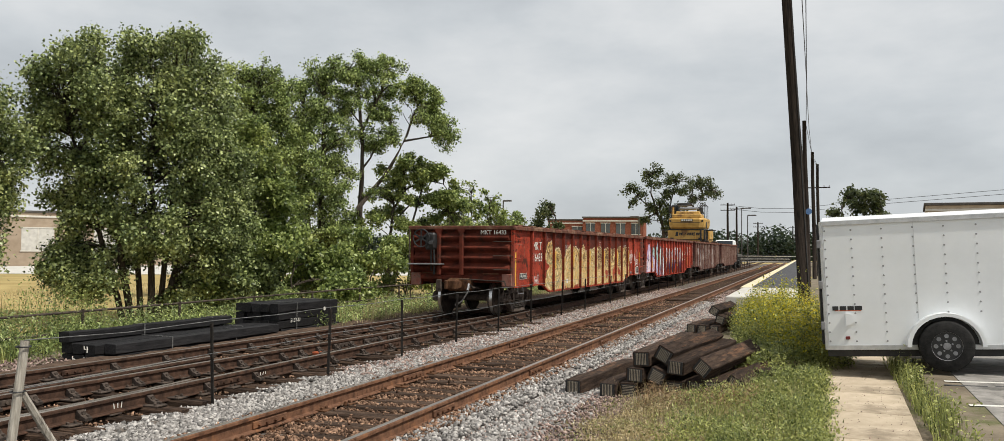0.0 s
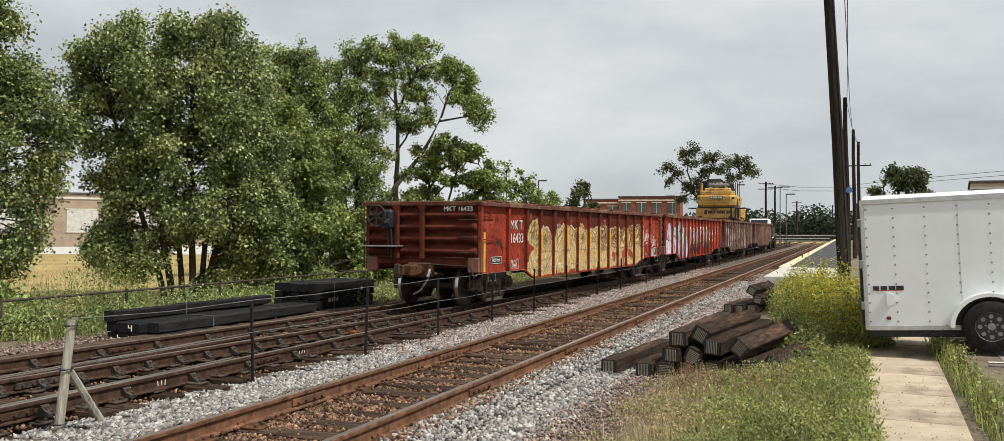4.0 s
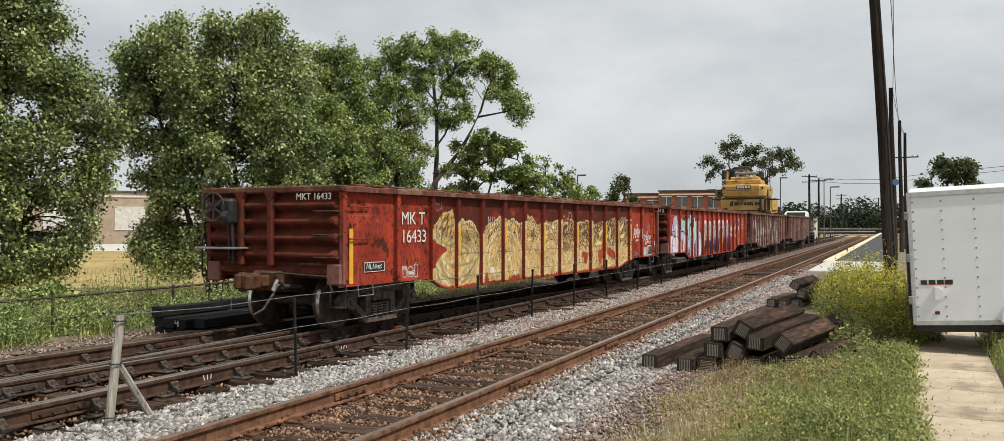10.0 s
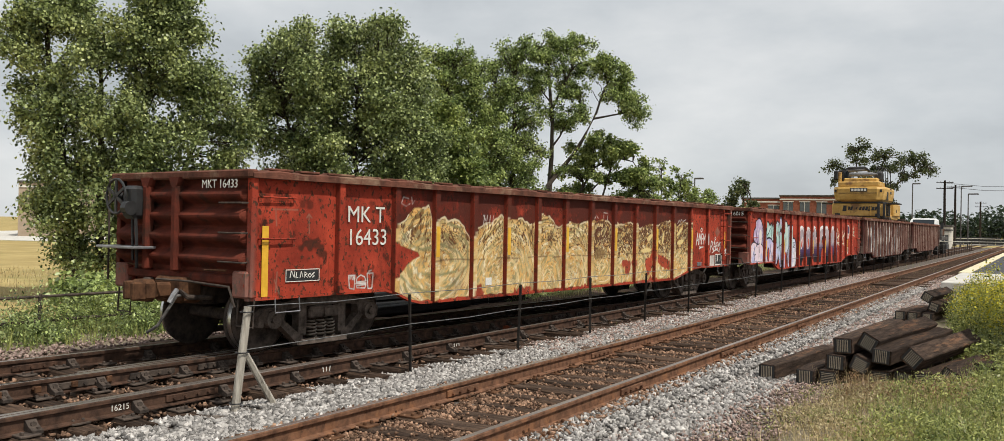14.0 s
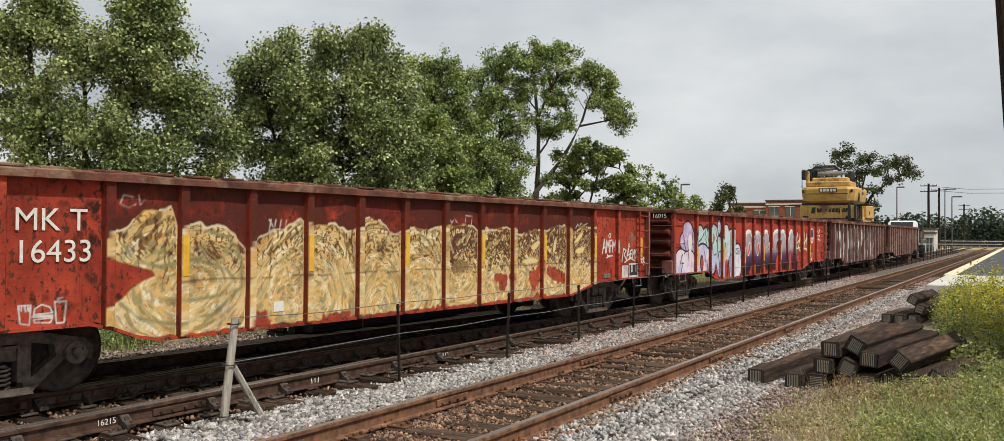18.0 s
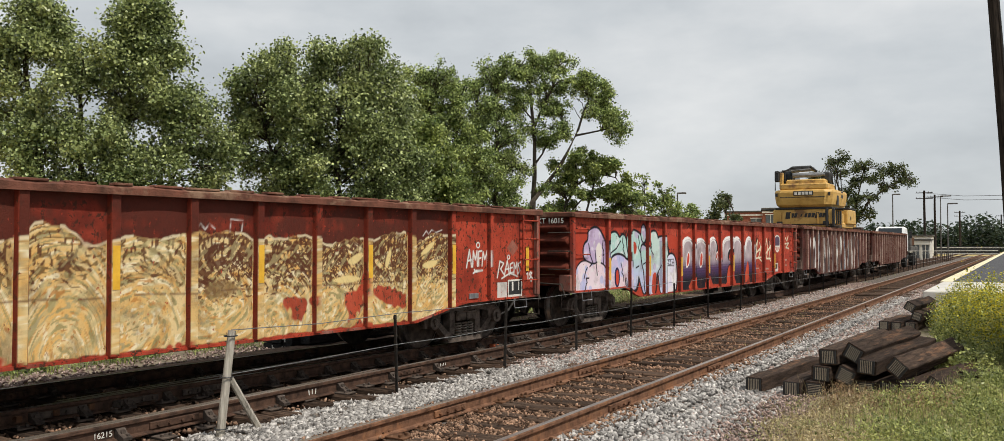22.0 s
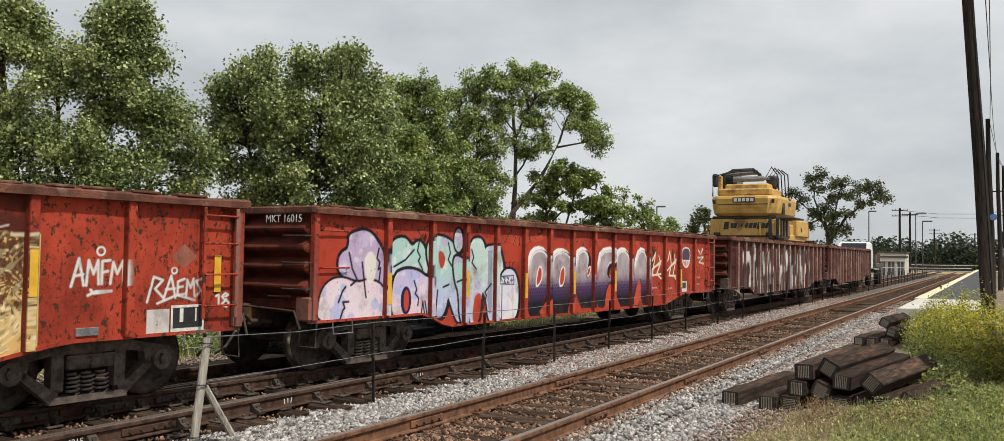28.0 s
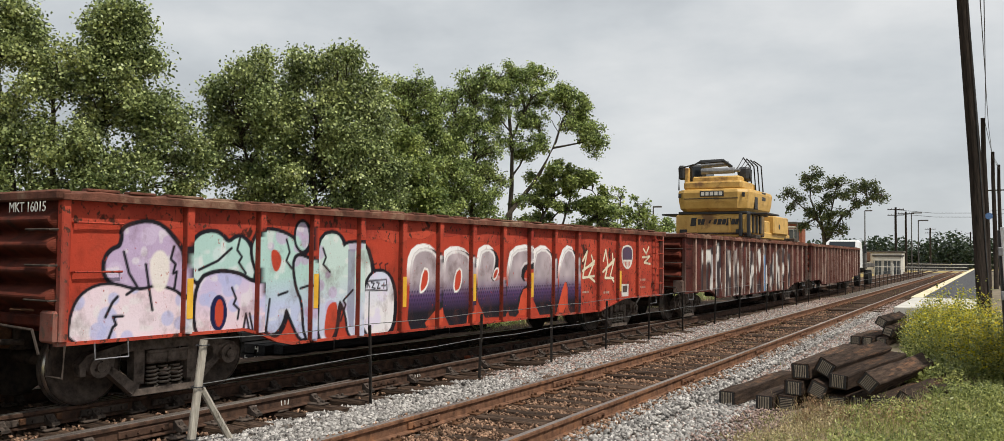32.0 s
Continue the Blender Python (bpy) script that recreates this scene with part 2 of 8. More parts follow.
WOOD_GREY = surface("bleached grey wood", (0.28, 0.25, 0.21), (0.52, 0.48, 0.41), 4, 0.9, bump=0.5, grain=30, stretch=(8, 8, 0.8), spots=(0.14, 0.12, 0.10))
POLE_WOOD = surface("creosoted pole wood", (0.010, 0.008, 0.007), (0.050, 0.038, 0.030), 5, 0.95, bump=0.9, grain=24, stretch=(6, 6, 0.5))
CONCRETE = surface("sidewalk concrete", (0.40, 0.325, 0.235), (0.58, 0.485, 0.365), 2.2, 0.92, bump=0.35, grain=70, spots=(0.29, 0.235, 0.17), vary=0.06)
PLATFORM_C = surface("platform concrete", (0.46, 0.44, 0.40), (0.62, 0.60, 0.55), 2.0, 0.9, bump=0.2)
TACTILE = surface("cream tactile edge", (0.62, 0.54, 0.36), (0.76, 0.67, 0.48), 5, 0.85, bump=0.3)
ASPHALT = surface("platform asphalt", (0.055, 0.055, 0.06), (0.11, 0.11, 0.115), 6, 0.95, bump=0.4, grain=90)
LOT = surface("worn parking asphalt", (0.17, 0.162, 0.15), (0.34, 0.32, 0.295), 4, 0.95, bump=0.5, grain=60, spots=(0.12, 0.115, 0.105))
DARK_RED = surface("dark red lens", (0.12, 0.012, 0.012), (0.22, 0.022, 0.018), 8, 0.3, bump=0.05)
TRAILER_W = surface("white sheet metal", (0.72, 0.74, 0.75), (0.80, 0.82, 0.83), 1.2, 0.38, bump=0.05, grain=4)
TRIM_GREY = surface("aluminium trim", (0.42, 0.43, 0.44), (0.62, 0.63, 0.64), 6, 0.35, 0.7, 0.1)
RUBBER = surface("tyre rubber", (0.012, 0.012, 0.012), (0.032, 0.031, 0.03), 12, 0.85, bump=0.3)
SOIL = surface("dry verge soil", (0.13, 0.105, 0.075), (0.27, 0.225, 0.165), 1.2, 0.97, bump=0.8, grain=14, spots=(0.10, 0.11, 0.04))
FIELD = surface("dry mown grass", (0.29, 0.215, 0.085), (0.44, 0.34, 0.145), 0.25, 0.97, bump=0.8, grain=10, spots=(0.26, 0.225, 0.085))
BARK = surface("tree bark", (0.035, 0.028, 0.022), (0.12, 0.098, 0.078), 6, 0.95, bump=0.8, grain=20, stretch=(4, 4, 0.7))
LEAF_A = leafy("poplar leaves", (0.030, 0.052, 0.016), (0.50, 0.57, 0.235), 0.24)
LEAF_B = leafy("dark elm leaves", (0.032, 0.056, 0.017), (0.54, 0.64, 0.225), 0.27)
LEAF_C = leafy("bright bush leaves", (0.050, 0.085, 0.020), (0.46, 0.53, 0.175), 0.30)
LEAF_Y = leafy("yellow-flowering weeds", (0.42, 0.36, 0.02), (0.80, 0.66, 0.05))
GRASS_G = leafy("green weeds", (0.070, 0.098, 0.024), (0.52, 0.54, 0.18), 0.38)
SEED = leafy("brown seed heads", (0.16, 0.085, 0.045), (0.46, 0.30, 0.17), 0.25)
GRASS_D = leafy("dry straw", (0.24, 0.18, 0.085), (0.66, 0.55, 0.31))
LEAF_D = leafy("dusky far leaves", (0.035, 0.050, 0.020), (0.15, 0.175, 0.070), 0.4)
LEAF_FAR = leafy("distant foliage", (0.024, 0.040, 0.022), (0.060, 0.085, 0.044))
BRICK = surface("red brick", (0.20, 0.068, 0.043), (0.32, 0.118, 0.075), 3, 0.9, bump=0.4, grain=30)
BEIGE = surface("beige wall panel", (0.40, 0.31, 0.22), (0.52, 0.42, 0.31), 1.0, 0.9, bump=0.1)
TAN_WALL = surface("weathered tan wall", (0.30, 0.23, 0.165), (0.40, 0.32, 0.24), 0.8, 0.9, bump=0.1)
CREAM = surface("pale trim", (0.55, 0.52, 0.46), (0.68, 0.65, 0.58), 2, 0.85, bump=0.1)
WINDOW_DARK = surface("dim window", (0.05, 0.06, 0.065), (0.12, 0.13, 0.135), 0.6, 0.25, bump=0.0)
ROOF_DARK = surface("dark roofing", (0.07, 0.065, 0.06), (0.14, 0.13, 0.12), 2, 0.9, bump=0.2)
DARK_ORANGE = surface("faded orange paint", (0.22, 0.055, 0.025), (0.34, 0.09, 0.04), 8, 0.7, bump=0.1)
SIGN_BLUE = surface("blue enamel", (0.05, 0.13, 0.30), (0.12, 0.22, 0.42), 8, 0.5, bump=0.05)
RED_PAINT = surface("orange-red paint", (0.45, 0.10, 0.04), (0.6, 0.15, 0.06), 6, 0.7, bump=0.1)


# ---------------------------------------------------------------- mesh helpers
class Shape:
    """Gathers faces of one mesh."""

    def __init__(self):
        self.v, self.f = [], []

    def add(self, verts, faces, m=None):
        k = len(self.v)
        self.v += [tuple(m @ Vector(p)) if m else tuple(p) for p in verts]
        self.f += [tuple(i + k for i in q) for q in faces]
        return self

    def box(self, c, s, m=None, ch=0.0):
        x, y, z = (a / 2 for a in s)
        cx, cy, cz = c
        ch = min(ch, x * 0.45, y * 0.45, z * 0.45)
        if ch <= 0:
            p = [(cx + i * x, cy + j * y, cz + k * z) for i in (-1, 1) for j in (-1, 1) for k in (-1, 1)]
            return self.add(p, [(0, 1, 3, 2), (4, 6, 7, 5), (0, 4, 5, 1), (2, 3, 7, 6), (0, 2, 6, 4), (1, 5, 7, 3)], m)
        p, idx = [], {}
        for i in (-1, 1):
            for j in (-1, 1):
                for k in (-1, 1):
                    for a in range(3):
                        d = [ch, ch, ch]
                        d[a] = 0
                        idx[i, j, k, a] = len(p)
                        p.append((cx + i * (x - d[0]), cy + j * (y - d[1]), cz + k * (z - d[2])))
        f = []
        for s_ in (-1, 1):
            f.append([idx[s_, j, k, 0] for j, k in ((-1, -1), (1, -1), (1, 1), (-1, 1))][:: s_])
            f.append([idx[i, s_, k, 1] for i, k in ((-1, -1), (-1, 1), (1, 1), (1, -1))][:: s_])
            f.append([idx[i, j, s_, 2] for i, j in ((-1, -1), (1, -1), (1, 1), (-1, 1))][:: s_])
        for i in (-1, 1):
            for j in (-1, 1):
                f.append([idx[i, j, -1, 0], idx[i, j, 1, 0], idx[i, j, 1, 1], idx[i, j, -1, 1]][:: -i * j])
                f.append([idx[i, -1, j, 0], idx[i, 1, j, 0], idx[i, 1, j, 2], idx[i, -1, j, 2]][:: i * j])
                f.append([idx[-1, i, j, 1], idx[1, i, j, 1], idx[1, i, j, 2], idx[-1, i, j, 2]][:: -i * j])
                for k in (-1, 1):
                    f.append([idx[i, j, k, a] for a in range(3)][:: i * j * k])
        return self.add(p, f, m)

    def tube(self, pts, radii, n=8, m=None, caps=True):
        """A round bar through points, with a radius at each."""
        pts = [Vector(p) for p in pts]
        if not isinstance(radii, (list, tuple)):
            radii = [radii] * len(pts)
        v, f = [], []
        for i, p in enumerate(pts):
            d = (pts[min(i + 1, len(pts) - 1)] - pts[max(i - 1, 0)]).normalized()
            a = d.cross(Vector((0, 0, 1)) if abs(d.z) < 0.9 else Vector((1, 0, 0))).normalized()
            b = d.cross(a)
            for k in range(n):
                q = 2 * math.pi * k / n
                v.append(p + (a * math.cos(q) + b * math.sin(q)) * radii[i])
        for i in range(len(pts) - 1):
            for k in range(n):
                f.append((i * n + k, i * n + (k + 1) % n, (i + 1) * n + (k + 1) % n, (i + 1) * n + k))
        if caps:
            f.append(tuple(range(n)))
            f.append(tuple((len(pts) - 1) * n + k for k in range(n))[::-1])
        return self.add(v, f, m)

    def extrude(self, outline, depth, m=None):
        """A flat outline (x, y) thickened along z by depth."""
        n = len(outline)
        v = [(x, y, 0) for x, y in outline] + [(x, y, depth) for x, y in outline]
        f = [tuple(range(n))[::-1], tuple(range(n, 2 * n))] + [(i, (i + 1) % n, n + (i + 1) % n, n + i) for i in range(n)]
        return self.add(v, f, m)

    def loft(self, rings, closed=True, caps=True):
        """Quads between rings of equally many points."""
        n = len(rings[0])
        f = []
        for i in range(len(rings) - 1):
            for k in range(n if closed else n - 1):
                f.append((i * n + k, i * n + (k + 1) % n, (i + 1) * n + (k + 1) % n, (i + 1) * n + k))
        if closed and caps:
            f.append(tuple(range(n))[::-1])
            f.append(tuple((len(rings) - 1) * n + k for k in range(n)))
        return self.add([p for r in rings for p in r], f)

    def mesh(self, name, mat, smooth=False):
        d = bpy.data.meshes.new(name)
        d.from_pydata(self.v, [], self.f)
        d.materials.append(mat)
        if smooth:
            d.polygons.foreach_set("use_smooth", [True] * len(d.polygons))
        d.update()
        return d


def part(name, shape, mat, parent, label="", smooth=False, m=None):
    ob = new(name, shape.mesh(name, mat, smooth) if isinstance(shape, Shape) else shape)
    ob.parent = parent
    if m:
        ob.matrix_local = m
    return tagged(ob, label)


def thing(name, label, category, group="", kind="", m=None):
    ob = tagged(new(name), label, category, group, kind)
    ob.empty_display_size = 0.2
    if m:
        ob.matrix_basis = m
    return ob


def solid(name, shape, mat, label, category, kind="", group="", smooth=False):
    return tagged(new(name, shape.mesh(name, mat, smooth)), label, category, group, kind)


def big_mesh(name, verts, faces, mat, smooth=False):
    """One mesh out of arrays: verts (n, 3), faces (m, k)."""
    d = bpy.data.meshes.new(name)
    n, k = faces.shape
    d.vertices.add(len(verts))
    d.vertices.foreach_set("co", np.asarray(verts, np.float32).ravel())
    d.loops.add(n * k)
    d.loops.foreach_set("vertex_index", faces.astype(np.int32).ravel())
    d.polygons.add(n)
    d.polygons.foreach_set("loop_start", np.arange(0, n * k, k, dtype=np.int32))
    d.materials.append(mat)
    d.update(calc_edges=True)
    if smooth:
        d.polygons.foreach_set("use_smooth", [True] * n)
    return d


def turns(yaw, tilt, roll):
    """Rotation matrices (n, 3, 3): roll about z, then tilt about x, then yaw about z."""
    def rz(a):
        c, s, o, i = np.cos(a), np.sin(a), np.zeros_like(a), np.ones_like(a)
        return np.stack([np.stack([c, -s, o], 1), np.stack([s, c, o], 1), np.stack([o, o, i], 1)], 1)

    def rx(a):
        c, s, o, i = np.cos(a), np.sin(a), np.zeros_like(a), np.ones_like(a)
        return np.stack([np.stack([i, o, o], 1), np.stack([o, c, -s], 1), np.stack([o, s, c], 1)], 1)
    return rz(yaw) @ rx(tilt) @ rz(roll)


def scatter(name, tv, tf, places, sizes, rot, mat, jitter=0.0, rng=None):
    """Copies of a small template at many places, in one mesh."""
    tv, tf, n = np.array(tv, float), np.array(tf), len(places)
    sizes = np.asarray(sizes, float)
    sizes = sizes[:, None, None] if sizes.ndim == 1 else sizes[:, None, :]
    base = np.repeat(tv[None], n, 0)
    if jitter:
        base = base + rng.normal(0, jitter, base.shape)
    v = np.einsum("nij,nkj->nki", rot, base * sizes) + np.asarray(places)[:, None, :]
    f = (tf[None] + (np.arange(n) * len(tv))[:, None, None]).reshape(-1, tf.shape[1])
    return big_mesh(name, v.reshape(-1, 3), f, mat)


LEAF_V = [(0, 0, 0), (0.42, 0.45, 0.10), (0, 1.0, 0.0), (-0.42, 0.45, 0.10)]
NARROW_V = [(0, 0, 0), (0.22, 0.42, 0.08), (0, 1.0, 0.0), (-0.22, 0.42, 0.08)]
LEAF_F = [(0, 1, 2), (0, 2, 3)]
STONE_V = [(1, 0, 0), (-1, 0, 0), (0, 1, 0), (0, -1, 0), (0, 0, 0.8), (0, 0, -0.8)]
STONE_F = [(0, 2, 4), (2, 1, 4), (1, 3, 4), (3, 0, 4), (2, 0, 5), (1, 2, 5), (3, 1, 5), (0, 3, 5)]
BLADE_V = [(-0.5, 0, 0), (0.5, 0, 0), (0.32, 0.10, 0.55), (-0.28, 0.10, 0.55), (0.0, 0.34, 1.0)]
BLADE_F = [(0, 1, 2), (0, 2, 3), (3, 2, 4)]


# ---------------------------------------------------------------- ground and tracks
rng = np.random.default_rng(7)
NEAR_X = (0.0, 1.505)
LEAD_X = -2.17
FROG_Y = 5.2


def branch_x(y):
    """The right-hand rail of the curved route that the train takes."""
    if y > 32.5:
        return LEAD_X
    if y < 24.5:
        return LEAD_X - (28.5 - y) / 15.5
    return LEAD_X - (32.5 - y) ** 2 / (2 * 8 * 15.5)


def track_middle(y):
    return branch_x(y) - 0.7525


def sheet(name, xs, ys, z, mat, label, category, bump=0.0):
    """A ground sheet, gently uneven."""
    v = np.array([(x, y, z + bump * (rng.random() - 0.5)) for y in ys for x in xs])
    n, m = len(xs), len(ys)
    f = np.array([(j * n + i, j * n + i + 1, (j + 1) * n + i + 1, (j + 1) * n + i) for j in range(m - 1) for i in range(n - 1)])
    return tagged(new(name, big_mesh(name, v, f, mat)), label, category, kind="structure")


sheet("ground", [-1500, -300, -60, -20, 0, 20, 60, 300, 1500], [-1500, -300, -40, 0, 20, 60, 120, 300, 2500], -0.62, FIELD, "dry grass ground reaching the horizon", "ground")
sheet("field", [-9.6, -8.6, -7.6], [-40, 0, 15, 40, 90], -0.36, SOIL, "dusty verge beside the far track", "ground", 0.04)


def bed(name, x0, x1, top, mat, label, y0=-12.0, y1=150.0, cols=14):
    """A ballast bed: crowned, with sloped shoulders and a lumpy top."""
    ys = list(np.arange(y0, 34, 0.35)) + list(np.arange(34, y1, 3.0))
    us = np.linspace(0, 1, cols)
    v, f = [], []
    for y in ys:
        for u in us:
            edge = min(1.0, min(u, 1 - u) * 5)
            v.append((x0 + (x1 - x0) * u, y, -0.55 + (top + 0.55) * edge ** 0.6 + rng.normal(0, 0.012)))
    for j in range(len(ys) - 1):
        for i in range(cols - 1):
            k = j * cols + i
            f.append((k, k + 1, k + cols + 1, k + cols))
    return tagged(new(name, big_mesh(name, np.array(v), np.array(f), mat)), label, "ballast", kind="structure")


bed("ballast_near", -2.9, 3.9, -0.23, BALLAST, "limestone ballast bed under the near track, darkened as shade between stones", cols=26)
bed("ballast_far", -8.0, -1.4, -0.25, BALLAST_DARK, "dark oily ballast under the far tracks", cols=26)
_b = Shape()
for _y0, _y1 in ((-12, 150),):
    _b.box((0.75, (_y0 + _y1) / 2, -0.24), (1.35, _y1 - _y0, 0.05))
tagged(new("ballast_crib", _b.mesh("ballast_crib", BALLAST_BROWN)), "rust-brown ballast between the near rails", "ballast", kind="structure")

RAIL_PROFILE = [(-0.07, -0.172), (0.07, -0.172), (0.07, -0.16), (0.012, -0.145), (0.010, -0.05), (0.036, -0.038), (0.036, -0.008), (0.028, 0.0), (-0.028, 0.0), (-0.036, -0.008), (-0.036, -0.038), (-0.010, -0.05), (-0.012, -0.145), (-0.07, -0.16)]


def rail_run(parent, xf, y0, y1, side_mat, label, step=2.0):
    """One rail along y at x = xf(y), with a worn head on top."""
    ys = list(np.arange(y0, y1, step)) + [y1]
    body = Shape().loft([[(xf(y) + px, y, pz) for px, pz in RAIL_PROFILE] for y in ys])
    r = part("rail", body, side_mat, parent, label)
    head = Shape().loft([[(xf(y) - 0.030, y, 0.0015), (xf(y) + 0.030, y, 0.0015), (xf(y) + 0.026, y, 0.004), (xf(y) - 0.026, y, 0.004)] for y in ys])
    part("running_surface", head, RAIL_TOP, r, "worn steel running surface")
    return r


def joint(parent, x, y, side, mat):
    """A joint bar with four bolts on one side of a rail."""
    s = Shape().box((x + side * 0.024, y, -0.10), (0.028, 0.62, 0.075), ch=0.008)
    for k in (-0.22, -0.08, 0.08, 0.22):
        s.tube([(x + side * 0.03, y + k, -0.10), (x + side * 0.065, y + k, -0.10)], 0.02, 6)
    part("joint_bar", s, mat, parent)


def plate_shape():
    s = Shape().box((0, 0, 0), (0.36, 0.19, 0.02), ch=0.004)
    for sx, sy in ((-0.11, -0.05), (-0.11, 0.05), (0.11, -0.05), (0.11, 0.05)):
        s.box((sx, sy, 0.022), (0.034, 0.03, 0.035), ch=0.008)
    return s


PLATE = plate_shape().mesh("tie_plate", IRON_RUST)
PLATE_DARK = plate_shape().mesh("tie_plate", IRON)


def tie_mesh(length, mat, seed):
    """A worn crosstie: chamfered block with split, uneven faces."""
    r = np.random.default_rng(seed)
    rings = []
    for u in np.linspace(-0.5, 0.5, 7):
        w, h = 0.115 + r.normal(0, 0.004), 0.09
        o = r.normal(0, 0.006)
        rings.append([(u * length, -w + o, -h), (u * length, w + o, -h), (u * length, w + o, h - 0.02), (u * length, w - 0.02 + o, h + r.normal(0, 0.006)), (u * length, r.normal(0, 0.03) + o, h - 0.006 + r.normal(0, 0.006)), (u * length, -w + 0.02 + o, h + r.normal(0, 0.006)), (u * length, -w + o, h - 0.02)])
    return Shape().loft(rings).mesh("tie", mat)


track_near = thing("track_near", "rusty near railway track with brown stained ballast", "railway track", kind="structure")
for _x in NEAR_X:
    rail_run(track_near, lambda y, _x=_x: _x, -12.0, 160.0, RAIL_SIDE, "rust-brown rail", 6.0)
for _y in (4.6, 8.1, 11.7, 16.4, 21.0, 26.8):
    joint(track_near, NEAR_X[0], _y, 1, RAIL_SIDE)
    joint(track_near, NEAR_X[1], _y + 1.3, 1, RAIL_SIDE)
track_far = thing("track_far", "dark far turnout track with oily ties", "railway track", kind="structure")
rail_run(track_far, lambda y: branch_x(y) - 1.505, -14.0, 160.0, RAIL_DARK, "dark outer rail", 1.5)
rail_run(track_far, lambda y: branch_x(y) if y > FROG_Y else branch_x(y), -14.0, 31.5, RAIL_DARK, "dark closure rail", 1.5)
rail_run(track_far, lambda y: LEAD_X, -14.0, 160.0, RAIL_DARK, "dark stock rail", 4.0)
rail_run(track_far, lambda y: LEAD_X - 1.505, -14.0, 11.8, RAIL_DARK, "dark frog wing rail", 4.0)
rail_run(track_far, lambda y: LEAD_X - 1.505 - 0.10 - max(0, y - 9.5) * 0.05, 5.8, 11.0, RAIL_DARK, "dark guard rail", 1.0)
rail_run(track_far, lambda y: LEAD_X - 0.075 - max(0, abs(y - 6.5) - 2) * 0.04, 3.4, 9.6, RAIL_DARK, "dark guard rail", 0.6)
for _y in np.arange(2.0, 31, 0.93):
    joint(track_far, branch_x(_y), _y, 1, IRON) if int(_y * 10) % 3 == 0 else None
for _y in (6.1, 10.2, 15.3, 22.0):
    joint(track_far, LEAD_X, _y, 1, RAIL_DARK)
    joint(track_far, branch_x(_y) - 1.505, _y, 1, RAIL_DARK)
BRACE = Shape().extrude([(0.0, -0.165), (0.15, -0.165), (0.15, -0.135), (0.075, -0.10), (0.03, -0.055), (0.012, -0.055)], 0.10, Matrix(((1, 0, 0, 0), (0, 0, 1, -0.05), (0, 1, 0, 0), (0, 0, 0, 1))))
BRACE.tube([(0.03, 0.0, -0.095), (0.085, 0.0, -0.088)], 0.026, 8).tube([(0.115, 0.02, -0.15), (0.115, 0.02, -0.105)], 0.022, 6)
BRACE_MESH = BRACE.mesh("rail_brace", IRON)
for _k, _y in enumerate(np.arange(2.2, 24.0, 0.54)):
    for _rail, (_x, _every, _side) in enumerate(((LEAD_X, 2, 1), (branch_x(_y), 1, 1), (branch_x(_y) - 1.505, 2, 1), (LEAD_X - 1.505, 1, 1))):
        if (_k + _rail) % _every == 0 and not (_rail == 3 and _y > 11.5):
            part("rail_brace", BRACE_MESH, None, track_far, m=pose(_x + _side * 0.012, _y, 0, 0, 0, 0))
for _k, _y in enumerate(np.arange(2.3, 13.0, 0.42)):
    part("spacer_bolt", Shape().tube([(LEAD_X - 1.505 + 0.03, _y, -0.085), (LEAD_X - 1.505 + 0.10, _y, -0.085)], 0.030, 6).box((LEAD_X - 1.505 + 0.11, _y, -0.085), (0.03, 0.07, 0.07), ch=0.01), IRON_RUST, track_far)
NEAR_TIES = [tie_mesh(2.6, TIE, s) for s in range(5)]
FAR_TIES = [tie_mesh(2.6, TIE, s) for s in range(10, 14)]
LONG_TIES = [tie_mesh(4.3, TIE, s) for s in range(20, 23)]
_far_rest = Shape()
for i, y in enumerate(np.arange(1.0 - 0.54 * 22, 120, 0.54)):
    y = float(y + rng.normal(0, 0.04))
    z = -0.27 + float(rng.normal(0, 0.012))
    if y < 42:
        t = part("tie", NEAR_TIES[i % 5], None, track_near, m=pose(0.75 + rng.normal(0, 0.04), y, z, rng.normal(0, 1), rng.normal(0, 0.6), rng.normal(0, 1.5)))
        for x in NEAR_X:
            part("tie_plate", PLATE, None, t, m=pose(x - 0.75, 0, 0.097))
        turnout = y < 27
        mid = (LEAD_X + branch_x(y) - 1.505) / 2
        t = part("tie", LONG_TIES[i % 3] if turnout else FAR_TIES[i % 4], None, track_far, m=pose(mid - (0.22 if turnout else 0.0) + rng.normal(0, 0.05), y, z - 0.012, 0, rng.normal(0, 0.5), rng.normal(0, 1.2)))
        for x in (LEAD_X, branch_x(y), branch_x(y) - 1.505) + ((LEAD_X - 1.505,) if y < 12 else ()):
            if turnout or x != branch_x(y) or y < 31:
                part("tie_plate", PLATE_DARK, None, t, m=pose(x - mid + (0.22 if turnout else 0.0), 0, 0.109))
    else:
        _far_rest.box((0.75, y, -0.27), (2.6, 0.22, 0.18))
        _far_rest.box((LEAD_X - 0.75, y, -0.27), (2.6, 0.22, 0.18))
tagged(part("ties", _far_rest, TIE, track_near), kind="stuff")


